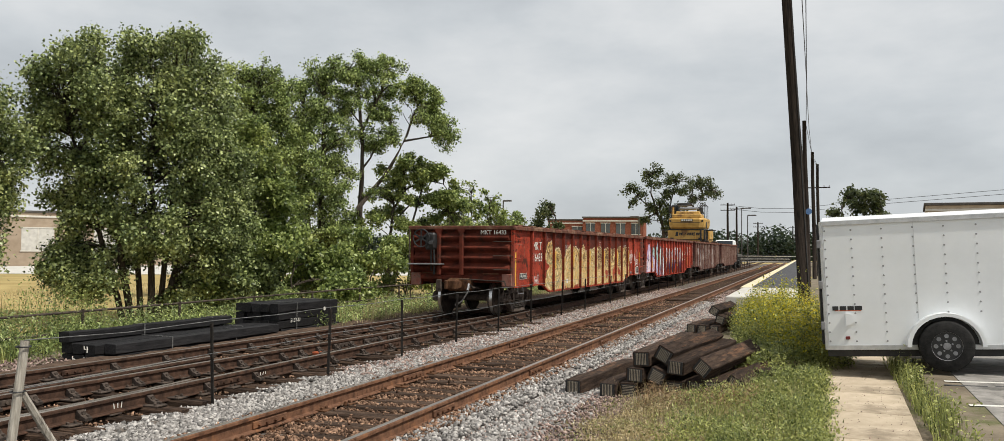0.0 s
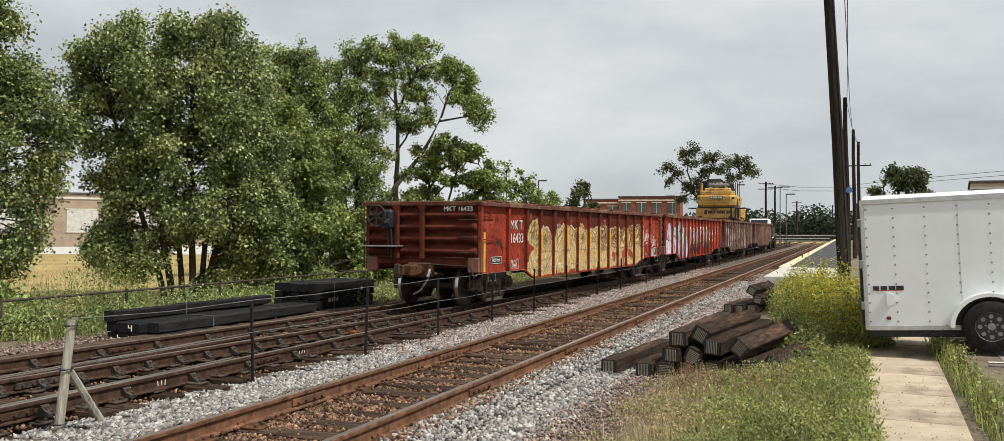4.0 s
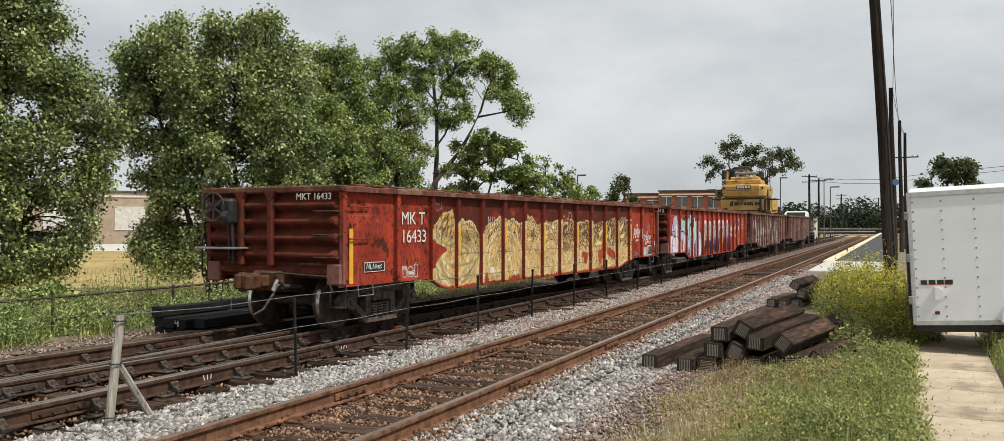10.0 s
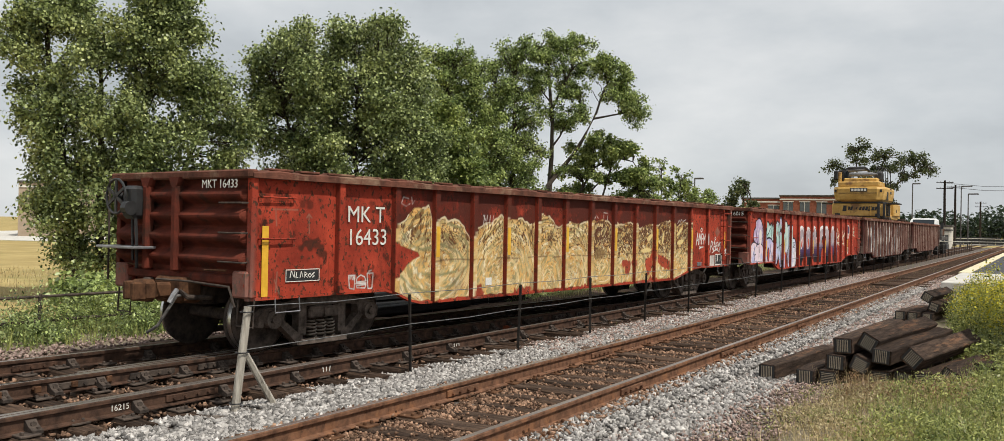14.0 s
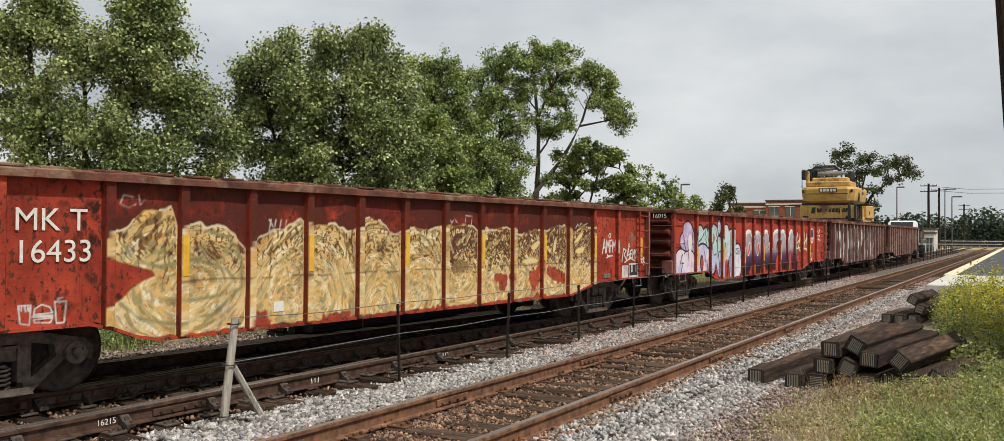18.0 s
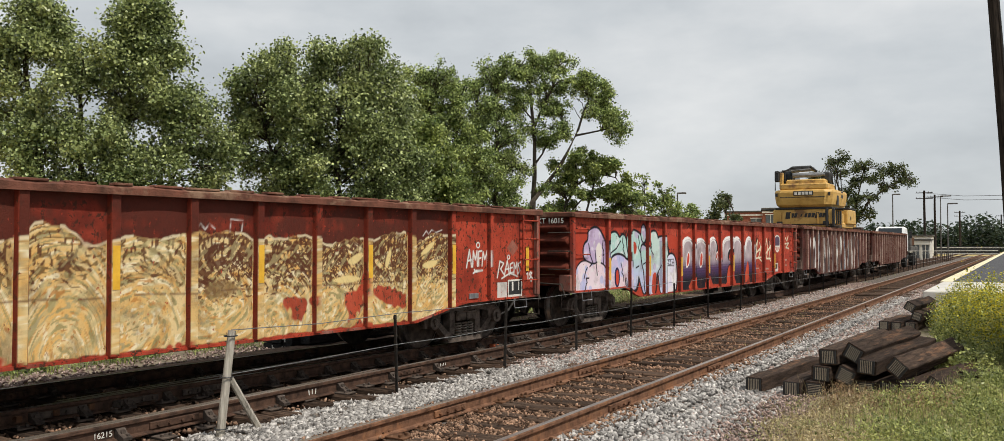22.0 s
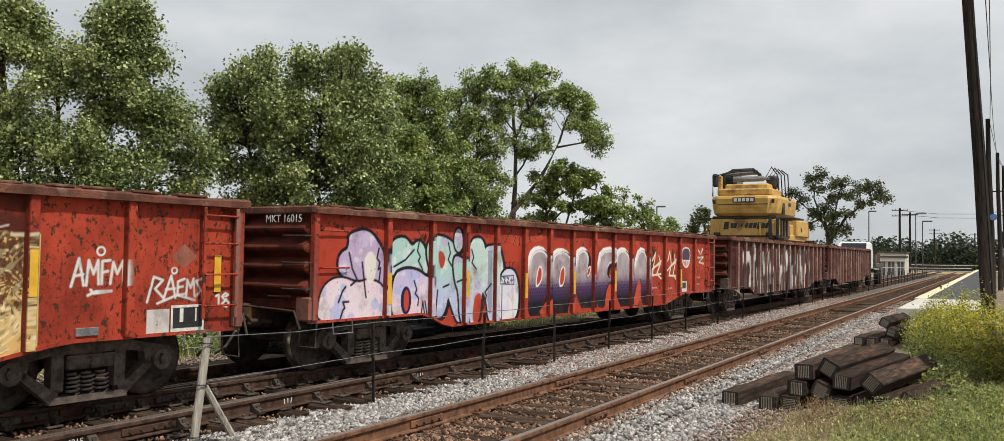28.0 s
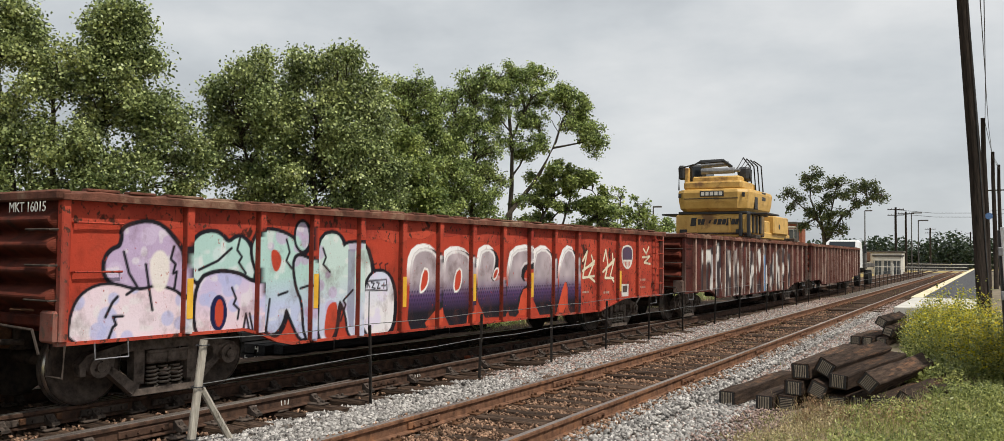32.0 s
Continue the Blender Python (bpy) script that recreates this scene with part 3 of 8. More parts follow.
def stones(name, n, xlo, xhi, ylo, yhi, z, mat, label, size=(0.022, 0.05), skip=None, power=1.6):
    """Loose chippings, denser near the camera."""
    u = rng.random(n)
    y = ylo + (yhi - ylo) * u ** power
    x = xlo + (xhi - xlo) * rng.random(n)
    if skip:
        keep = ~skip(x, y)
        x, y = x[keep], y[keep]
    n = len(x)
    s = rng.uniform(size[0], size[1], n)[:, None] * rng.uniform(0.7, 1.3, (n, 3))
    zz = z(x) if callable(z) else z
    p = np.stack([x, y, zz + rng.uniform(-0.005, 0.03, n)], 1)
    d = scatter(name, STONE_V, STONE_F, p, s, turns(rng.uniform(0, 6.3, n), rng.uniform(0, 3.1, n), rng.uniform(0, 6.3, n)), mat, 0.18, rng)
    return tagged(new(name, d), label, "gravel", kind="stuff")


def bed_z(x):
    u = np.clip((x + 2.9) / 6.8, 0, 1)
    e = np.clip(np.minimum(u, 1 - u) * 5, 0, 1)
    return -0.55 + 0.32 * e ** 0.6


between = lambda x, y: (x < -1.35) & (np.abs(((y - 1.0) / 0.54) % 1 - 0.5) > 0.36)
stones("limestone_chippings", 72000, -2.02, -0.10, 3.5, 40, bed_z, STONE, "loose pale limestone chippings between the tracks", (0.016, 0.042), between)
stones("limestone_chippings", 68000, 1.64, 3.7, 4.0, 40, bed_z, STONE, "loose pale limestone chippings beside the near track", (0.016, 0.042))
stones("rusty_chippings", 48000, -0.05, 1.60, 4.0, 34, -0.225, STONE_BROWN, "rust-brown chippings between the near rails", (0.014, 0.032), skip=lambda x, y: (np.abs(((y - 1.0) / 0.54) % 1 - 0.5) > 0.28) & (x + 0.3 * np.sin(y * 5) + 0.25 * np.sin(y * 1.3) > 0.28))
stones("rusty_chippings", 900, 0.05, 1.46, 4.0, 34, -0.172, STONE_BROWN, "rust-brown chippings strewn over the ties", (0.012, 0.028))
stones("limestone_chippings", 9000, -0.62, -0.08, 3.5, 34, -0.178, STONE, "pale chippings covering the tie ends", (0.017, 0.040))
stones("limestone_chippings", 10000, 1.60, 2.14, 4.0, 34, -0.178, STONE, "pale chippings covering the tie ends", (0.017, 0.040))
stones("rusty_chippings", 5000, -0.55, -0.05, 4.0, 34, -0.172, STONE_BROWN, "rust-stained chippings along the near rail", (0.014, 0.032))
stones("rusty_chippings", 5000, 1.58, 1.85, 4.0, 34, -0.172, STONE_BROWN, "rust-stained chippings along the near rail", (0.014, 0.032))
stones("rusty_chippings", 16000, -2.0, -0.1, 12.0, 46, lambda x: bed_z(x) + 0.012, STONE_RED, "brown-stained chippings further along between the tracks", (0.018, 0.042), power=0.9)
stones("rusty_chippings", 16000, 1.64, 3.6, 13.0, 46, lambda x: bed_z(x) + 0.012, STONE_RED, "brown-stained chippings further along beside the track", (0.018, 0.042), power=0.9)
stones("reddish_chippings", 16000, 1.9, 4.4, 4.5, 12, lambda x: np.interp(x, [1.9, 2.6, 3.6, 4.4], [-0.225, -0.24, -0.24, -0.15]), STONE_RED, "reddish brown chippings at the grass edge", (0.010, 0.026))
stones("dark_chippings", 16000, -5.4, -2.0, 3.0, 28, -0.245, STONE_BROWN, "dark rusty chippings between the turnout rails", (0.014, 0.034), skip=lambda x, y: np.abs(((y - 1.0) / 0.54) % 1 - 0.5) > 0.30)
stones("verge_gravel", 12000, -8.2, -5.0, 4.0, 40, -0.34, STONE_RED, "grey dusty gravel on the far verge", (0.015, 0.04))
for _k, (_y, _h, _t) in enumerate(((8.12, 0.07, 12), (8.18, 0.06, 4), (8.24, 0.07, -8), (11.0, 0.05, 5), (11.07, 0.05, -20), (11.13, 0.04, 15))):
    part("chalk_bar", Shape().box((0, 0, 0), (0.003, 0.014, _h), pose(LEAD_X + 0.0145, _y, -0.10, _t)), WHITE_PAINT, track_far, "white chalk stroke on the rail")


# ---------------------------------------------------------------- the train
CAR_L, CAR_PITCH, HALF = 16.1, 17.3, 1.53
TOP, SILL, BELLY = 2.40, 0.80, 0.56
# seconds and the place of the leading car's end along the track
TRAIN = [(0, 21.60), (1, 20.69), (2, 19.73), (3, 18.69), (4, 17.78), (5, 16.79), (6, 15.82), (7, 14.77), (8, 13.66), (9, 12.64), (10, 11.63), (11, 10.61), (12, 9.57), (13, 8.55), (14, 7.53), (15, 6.48), (16, 5.42), (17, 4.37), (18, 3.21), (19, 2.07), (20, 0.94), (21, -0.33), (22, -1.50), (23, -2.70), (24, -3.92), (25, -5.10), (26, -6.15), (27, -7.08), (28, -8.05), (29, -8.96), (30, -9.85), (31, -10.74), (32, -11.61)]

RIBS_A = [1.52, 2.66, 3.58, 4.56, 5.52, 6.50, 7.48, 8.47, 9.45, 10.45, 11.45, 12.43, 13.43, 14.53]

def near_line(y, z, a, b):
    """Distance of points (y, z) from the segment a-b."""
    ay, az, by, bz = *a, *b
    dy, dz = by - ay, bz - az
    t = np.clip(((y - ay) * dy + (z - az) * dz) / (dy * dy + dz * dz + 1e-9), 0, 1)
    return np.hypot(y - ay - t * dy, z - az - t * dz)


def stroke_dist(y, z, lines):
    d = np.full(y.shape, 9.0)
    for ln in lines:
        for a, b in zip(ln, ln[1:]):
            d = np.minimum(d, near_line(y, z, a, b))
    return d


def lumps(y, z, seed, f):
    """Cheap smooth noise on arrays."""
    r = np.random.default_rng(seed)
    o = np.zeros_like(y)
    for k in range(7):
        a, b, c = r.uniform(-1, 1, 3) * f * (1 + 0.5 * k)
        o += np.sin(a * y + b * z + c * 9) / (1 + 0.35 * k)
    return o / 3


def over(rgba, mask, colour):
    mask = np.clip(mask, 0, 1)[..., None]
    rgba[..., :3] = rgba[..., :3] * (1 - mask) + np.asarray(colour, float) * mask
    rgba[..., 3:] = np.maximum(rgba[..., 3:], mask)


def soft(d, w, e=0.012):
    return np.clip((w - d) / e + 0.5, 0, 1)


def value_noise(u, v, seed):
    """Smooth lattice noise, 0 to 1, on arrays."""
    tab = np.random.default_rng(seed).random((64, 64))
    iu, iv = np.floor(u).astype(int), np.floor(v).astype(int)
    fu, fv = u - iu, v - iv
    fu, fv = fu * fu * (3 - 2 * fu), fv * fv * (3 - 2 * fv)
    a, b = tab[iu % 64, iv % 64], tab[(iu + 1) % 64, iv % 64]
    c, d = tab[iu % 64, (iv + 1) % 64], tab[(iu + 1) % 64, (iv + 1) % 64]
    return (a * (1 - fu) + b * fu) * (1 - fv) + (c * (1 - fu) + d * fu) * fv


def sweep(y, z, cy, cz, seed, along, across, curl):
    """Streaks that curl round a centre, like a wide worn brush."""
    wob = value_noise(y * 2.1 + 5, z * 2.1, seed + 1) - 0.5
    d = np.hypot(y - cy, (z - cz) * 1.15) + 0.45 * wob
    a = np.arctan2(z - cz, y - cy) + curl * d + 1.7 * wob
    return value_noise(a * along + 20, d * across + 3, seed)


def rounded(pts, times=2):
    """An outline with its corners cut smooth."""
    for _ in range(times):
        out = []
        for (ay, az), (by, bz) in zip(pts, pts[1:] + pts[:1]):
            out += [(0.75 * ay + 0.25 * by, 0.75 * az + 0.25 * bz), (0.25 * ay + 0.75 * by, 0.25 * az + 0.75 * bz)]
        pts = out
    return pts


def inside(y, z, pts, times=2):
    """Signed distance to a closed outline: negative within."""
    pts = rounded(pts, times)
    d, odd = np.full(y.shape, 9.0), np.zeros(y.shape, bool)
    for (ay, az), (by, bz) in zip(pts, pts[1:] + pts[:1]):
        d = np.minimum(d, near_line(y, z, (ay, az), (by, bz)))
        if az != bz:
            odd ^= ((az > z) != (bz > z)) & (y < (by - ay) * (z - az) / (bz - az) + ay)
    return np.where(odd, -d, d)


INK = (0.012, 0.011, 0.016)


CREST = [(2.62, 1.70), (2.79, 1.80), (3.08, 2.00), (3.43, 2.06), (3.53, 1.84), (3.76, 1.87), (4.06, 1.87), (4.34, 1.76), (4.50, 1.55), (4.58, 1.66), (4.72, 1.74), (5.13, 1.86), (5.40, 1.96), (5.56, 1.86), (5.69, 1.88), (6.04, 1.90), (6.35, 1.79), (6.50, 1.86), (6.64, 1.98), (6.95, 1.98), (7.16, 1.76), (7.50, 1.84), (7.64, 1.88), (7.99, 1.83), (8.40, 1.92), (8.65, 1.92), (9.19, 1.93), (9.45, 1.82), (9.62, 1.87), (9.92, 1.86), (10.25, 1.91), (10.46, 1.85), (10.76, 1.76), (10.98, 1.86), (11.39, 1.85), (11.60, 1.80), (11.77, 1.90), (12.09, 1.96), (12.41, 1.92), (12.58, 1.82), (12.71, 1.85), (13.0, 1.96), (13.40, 1.92)]
# centres that the brush circles round: place, height, stretch along, turn
EDDIES = [(3.60, 1.12, 1.35, 0.0), (3.60, 1.12, 1.35, 0.0), (5.35, 0.95, 1.6, 0.5), (5.50, 1.00, 1.3, -0.5), (6.95, 0.50, 0.6, 0.0), (7.65, 0.80, 1.4, 0.6), (8.85, 1.10, 1.2, 0.0), (9.70, 0.70, 1.0, 0.8), (10.60, 0.85, 1.6, 0.5), (11.95, 1.15, 0.9, 0.0), (12.95, 1.00, 1.7, 0.5)]
BARE = [[(9.88, 1.10), (10.17, 1.10), (10.34, 0.92), (10.16, 0.68), (9.94, 0.92)], [(10.34, 1.07), (10.50, 1.08), (10.47, 0.85), (10.36, 0.90)], [(10.98, 1.10), (11.28, 1.12), (11.48, 1.46), (11.44, 1.0), (11.14, 0.60), (10.98, 0.88)], [(11.58, 1.16), (12.30, 1.06), (12.32, 0.76), (11.93, 0.86), (11.60, 0.96)],
        [(4.50, 0.50), (4.60, 0.72), (4.80, 0.84), (4.96, 0.55)], [(5.75, 0.50), (5.85, 0.67), (6.18, 0.68), (6.50, 0.55)], [(8.0, 0.50), (8.25, 0.66), (8.50, 0.60)], [(10.9, 0.5), (11.5, 0.70), (11.6, 0.5)]]


def paint_swirls(y, z):
    """Leading car: cream and ochre brushwork that circles in broad eddies, with olive and brown lines, flaking to bare red."""
    c = np.zeros(y.shape + (4,))
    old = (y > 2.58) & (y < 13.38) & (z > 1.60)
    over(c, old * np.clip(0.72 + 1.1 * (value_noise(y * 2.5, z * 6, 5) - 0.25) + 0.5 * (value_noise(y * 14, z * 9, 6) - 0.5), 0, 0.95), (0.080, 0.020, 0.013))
    cy, cz = zip(*CREST)
    rag = value_noise(y * 11, z * 6, 90) - 0.5
    top = np.interp(y, cy, cz) + 0.06 * rag + 0.012 * np.sin(y * 17)
    e = np.clip((top - z) / 0.025, 0, 1) * (y > 2.60) * (y < 13.54) * np.clip((z - 0.57 + 0.05 * rag) / 0.02, 0, 1)
    wedge = inside(y, z, [(2.55, 1.52), (2.80, 1.44), (3.32, 1.30), (3.0, 1.20), (2.78, 0.98), (2.55, 0.95)], 1)
    e = e * soft(-wedge, 0.0, 0.03)
    over(c, e, (0.64, 0.42, 0.165))
    for k, (a, b) in enumerate(zip(RIBS_A[1:], RIBS_A[2:13])):
        m = (y >= a - 0.07) & (y < b - 0.07 + (0.12 if k == 10 else 0))
        if not m.any():
            continue
        Y, Z, C, E = y[m], z[m], c[m], e[m]
        ey, ez, long, turn = EDDIES[k]
        on_rib = np.abs(Y - a) < 0.075
        bare_rib = 1 - 0.7 * on_rib
        wob = value_noise(Y * 1.7 + 5, Z * 1.7, 40 + k) - 0.5
        dy, dz = Y - ey, Z - ez
        u, v = dy * math.cos(turn) + dz * math.sin(turn), -dy * math.sin(turn) + dz * math.cos(turn)
        d = np.hypot(u / long, v) + 0.16 * wob + 0.05 * (value_noise(Y * 5, Z * 5, 60 + k) - 0.5)
        ang = np.arctan2(v, u / long) + 0.8 * wob
        wide = value_noise(ang * 2.2 + 20, d * 15 + 3, 100 + k)
        mid = value_noise(ang * 3.2 + 20, d * 30 + 3, 130 + k)
        thin = value_noise(ang * 5.0 + 20, d * 44 + 3, 160 + k)
        over(C, E * np.clip((wide - 0.58) * 9, 0, 0.8), (0.71, 0.55, 0.29))
        over(C, E * np.clip((0.34 - wide) * 9, 0, 0.8), (0.68, 0.40, 0.13))
        over(C, E * np.clip((mid - 0.70) * 14, 0, 0.9) * bare_rib, (0.30, 0.255, 0.11))
        over(C, E * np.clip((0.26 - mid) * 12, 0, 0.85), (0.77, 0.68, 0.46))
        over(C, E * np.clip((thin - 0.78) * 14, 0, 0.8) * bare_rib, (0.36, 0.31, 0.17))
        over(C, E * np.clip((0.20 - thin) * 12, 0, 0.8) * bare_rib, (0.46, 0.20, 0.05))
        # dark scribbles, thicker in the upper half and towards the train's tail
        heavy = 0.32 * np.clip((Z - 1.12) * 2.4, 0, 1) + (0.24 if k > 5 else 0.0) * np.clip((Z - 0.95) * 4, 0, 1)
        s1 = sweep(Y, Z, ey + 0.3, ez + 0.4, 10 * k, 7.0, 40, 1.5 - 0.3 * k)
        s2 = value_noise((Y + 0.6 * Z) * 40 + 3 * np.sin(Z * 9), (Z - 0.5 * Y) * 17 + 2 * np.sin(Y * 8), 10 * k + 8)
        tint = (0.10, 0.034, 0.016) if k > 5 else (0.16, 0.095, 0.035)
        over(C, E * bare_rib * np.clip((s1 - 0.92 + heavy) * 10, 0, 0.9), tint)
        over(C, E * bare_rib * np.clip((s2 - 0.98 + heavy) * 10, 0, 0.9), (0.09, 0.030, 0.015))
        over(C, E * bare_rib * np.clip((value_noise((Y - Z) * 24, (Z + Y) * 6, 10 * k + 9) - 0.66) * 6, 0, 0.5), (0.42, 0.36, 0.18))
        c[m] = C
    for pts in BARE:
        d = inside(y, z, pts, 1) + 0.10 * (value_noise(y * 16, z * 9, 71) - 0.5)
        c[..., 3] *= 1 - 0.96 * soft(d, 0.0, 0.03)
    lines = [[(3.76, 1.82), (4.24, 1.72), (4.44, 1.44), (4.44, 1.10), (4.03, 0.79), (3.5, 0.70), (3.05, 0.80), (2.82, 0.98)], [(3.30, 1.38), (3.76, 1.46), (4.20, 1.32), (4.33, 1.19), (4.12, 1.01), (3.77, 0.97), (3.3, 1.0)], [(2.85, 1.62), (3.0, 1.45), (3.35, 1.36)]]
    over(c, e * soft(stroke_dist(y, z, lines), 0.022, 0.03) * np.clip(1.5 * value_noise(y * 7, z * 7, 17), 0, 0.9), (0.24, 0.23, 0.11))
    over(c, e * soft(inside(y, z, [(8.62, 1.18), (8.75, 1.32), (9.0, 1.34), (9.2, 1.22), (9.0, 1.12), (8.8, 1.10)]), 0.0, 0.05) * 0.8, (0.20, 0.12, 0.05))
    for pts in ([(11.82, 1.44), (11.92, 1.70), (12.0, 1.66), (11.90, 1.40)], [(12.65, 1.42), (12.9, 1.52), (13.15, 1.50), (12.9, 1.36)], [(11.0, 1.52), (11.3, 1.66), (11.42, 1.62), (11.2, 1.46)], [(10.68, 1.26), (11.1, 1.34), (11.4, 1.26), (11.0, 1.20)], [(12.62, 1.60), (12.95, 1.82), (13.05, 1.80), (12.8, 1.60)]):
        over(c, e * soft(inside(y, z, pts), 0.0, 0.02) * 0.9, (0.74, 0.58, 0.26))
    seam = soft(np.abs(z - 1.20 - 0.01 * np.sin(y * 5)), 0.012, 0.02) * (value_noise(y * 6, z, 33) > 0.35)
    over(c, e * seam * 0.7, (0.12, 0.055, 0.028))
    crest = soft(np.abs(z - top + 0.01), 0.016, 0.015) * (value_noise(y * 5, z * 2, 44) > 0.42) * (y > 2.62) * (y < 13.54)
    over(c, crest * 0.85, (0.70, 0.60, 0.40))
    white = (0.72, 0.70, 0.66)
    tags = [[(2.95, 2.16), (2.84, 2.18), (2.80, 2.08), (2.90, 2.04), (2.98, 2.08)], [(3.02, 2.18), (3.04, 2.08), (3.12, 2.16)], [(8.55, 1.97), (8.60, 2.02), (8.66, 1.95), (8.72, 2.02), (8.80, 1.96)], [(9.02, 1.93), (9.03, 2.08), (9.22, 2.07), (9.20, 1.94)], [(12.72, 1.90), (12.80, 1.98), (12.86, 1.93), (12.94, 2.0), (13.05, 1.96), (13.2, 2.0)]]
    tags += [[(q, 1.79), (q + 0.03, 1.94)] for q in (4.86, 4.94, 5.03, 5.12)] + [[(4.86, 1.94), (4.97, 1.79)]]
    over(c, soft(stroke_dist(y, z, tags), 0.009, 0.014) * np.clip(1.7 * value_noise(y * 18, z * 18, 19) - 0.1, 0, 0.8), white)
    over(c, soft(stroke_dist(y, z, [[(13.87, 1.37), (13.95, 1.67), (14.01, 1.38)], [(13.90, 1.48), (14.00, 1.50)], [(14.04, 1.38), (14.06, 1.65), (14.12, 1.50), (14.17, 1.65), (14.18, 1.39)], [(14.22, 1.39), (14.22, 1.64), (14.31, 1.65)], [(14.23, 1.52), (14.29, 1.53)], [(14.32, 1.39), (14.35, 1.63), (14.40, 1.50), (14.47, 1.65), (14.48, 1.38)], [(14.06, 1.27), (14.15, 1.31), (14.34, 1.31), (14.13, 1.29), (14.09, 1.33)]]), 0.019, 0.014) * 0.95, white)
    over(c, soft(stroke_dist(y, z, [[(14.78, 1.17), (14.86, 1.46), (14.98, 1.42), (14.88, 1.32), (15.01, 1.19)], [(14.99, 1.20), (15.09, 1.47), (15.15, 1.21)], [(15.02, 1.31), (15.14, 1.32)], [(15.27, 1.43), (15.18, 1.40), (15.18, 1.24), (15.28, 1.25)], [(15.18, 1.33), (15.25, 1.34)], [(15.30, 1.22), (15.31, 1.42), (15.36, 1.32), (15.40, 1.43), (15.42, 1.22)], [(15.52, 1.43), (15.44, 1.40), (15.51, 1.28), (15.43, 1.21)], [(14.91, 1.15), (15.17, 1.24), (15.43, 1.17)]]), 0.018, 0.014) * 0.95, white)
    over(c, soft(stroke_dist(y, z, [[(15.74, 1.21), (15.78, 1.23), (15.78, 1.11)], [(15.88, 1.24), (15.83, 1.20), (15.90, 1.16), (15.83, 1.11), (15.90, 1.07), (15.95, 1.12), (15.85, 1.18), (15.93, 1.22), (15.88, 1.24)]]), 0.018, 0.014) * 0.95, white)
    over(c, soft(np.abs(np.hypot(y - 14.20, z - 1.75) - 0.045), 0.014), white)
    over(c, soft(np.abs(np.hypot(y - 15.13, z - 1.53) - 0.035), 0.013), white)
    over(c, soft(stroke_dist(y, z, [[(1.73, 1.03), (1.75, 0.85), (1.84, 0.83), (1.85, 1.03), (1.73, 1.03)], [(1.76, 1.03), (1.76, 0.98)], [(1.79, 1.03), (1.80, 0.97)], [(1.82, 1.03), (1.83, 0.97)], [(1.88, 0.93), (1.89, 0.99), (1.96, 1.03), (2.04, 1.00), (2.07, 0.94), (1.88, 0.93)], [(1.87, 0.91), (2.07, 0.91)], [(1.88, 0.88), (1.89, 0.85), (2.05, 0.84), (2.07, 0.89), (1.88, 0.88)], [(2.09, 1.05), (2.11, 0.83), (2.19, 0.83), (2.21, 1.05), (2.09, 1.05)], [(2.14, 1.04), (2.12, 1.08), (2.17, 1.09)]]), 0.011, 0.010) * 0.9, white)
    over(c, soft(np.abs(y - 15.26) * 0.8 + np.abs(z - 1.70), 0.155, 0.02) * 0.75, (0.42, 0.19, 0.14))
    over(c, ((y > 14.78) & (y < 15.08) & (z > 0.80) & (z < 1.08)) * 0.92, (0.66, 0.64, 0.60))
    # scuffs and drips low on the leading panels
    over(c, (y < 2.55) * np.clip((value_noise(y * 3.2, z * 5.5, 55) + 0.5 * value_noise(y * 14, z * 12, 56) - 0.98) * 6, 0, 0.85) * np.clip(1.25 - np.abs(z - 1.55) * 1.2, 0, 1), (0.055, 0.022, 0.013))
    over(c, soft(stroke_dist(y, z, [[(0.42, 1.02), (0.50, 0.84)], [(0.46, 1.12), (0.44, 0.86)], [(0.98, 1.86), (0.99, 1.62)], [(0.94, 1.83), (0.98, 1.88), (1.03, 1.83)], [(0.42, 1.92), (0.44, 1.72)], [(0.36, 1.93), (0.78, 1.93)]]), 0.012, 0.02) * 0.5, (0.60, 0.42, 0.30))
    return c


def bubble(c, y, z, pts, fill, low, spot, seed, line=0.055):
    """One bubble letter: thick black outline with a drop, fill shading downwards to a second tone, round spots."""
    over(c, soft(inside(y - 0.035, z + 0.02, pts), line + 0.03), INK)
    d = inside(y, z, pts) - 0.03
    over(c, soft(d, line), INK)
    k = soft(d, 0.0)
    over(c, k, fill)
    over(c, k * np.clip((1.42 - z) * 2.2 + 0.5 * (value_noise(y * 3, z * 3, seed) - 0.5), 0, 1), low)
    r = np.random.default_rng(seed)
    ys, zs = [p[0] for p in pts], [p[1] for p in pts]
    for _ in range(int(5 + 4 * (max(ys) - min(ys)))):
        q = np.hypot(y - r.uniform(min(ys), max(ys)), z - r.uniform(min(zs), max(zs)))
        over(c, k * soft(q, r.uniform(0.05, 0.12), 0.02) * 0.75, spot)
    over(c, k * np.clip((value_noise(y * 9, z * 9, seed + 5) - 0.72) * 5, 0, 0.5), (0.72, 0.70, 0.70))


def ink(c, y, z, lines, width=0.018):
    over(c, soft(stroke_dist(y, z, lines), width), INK)


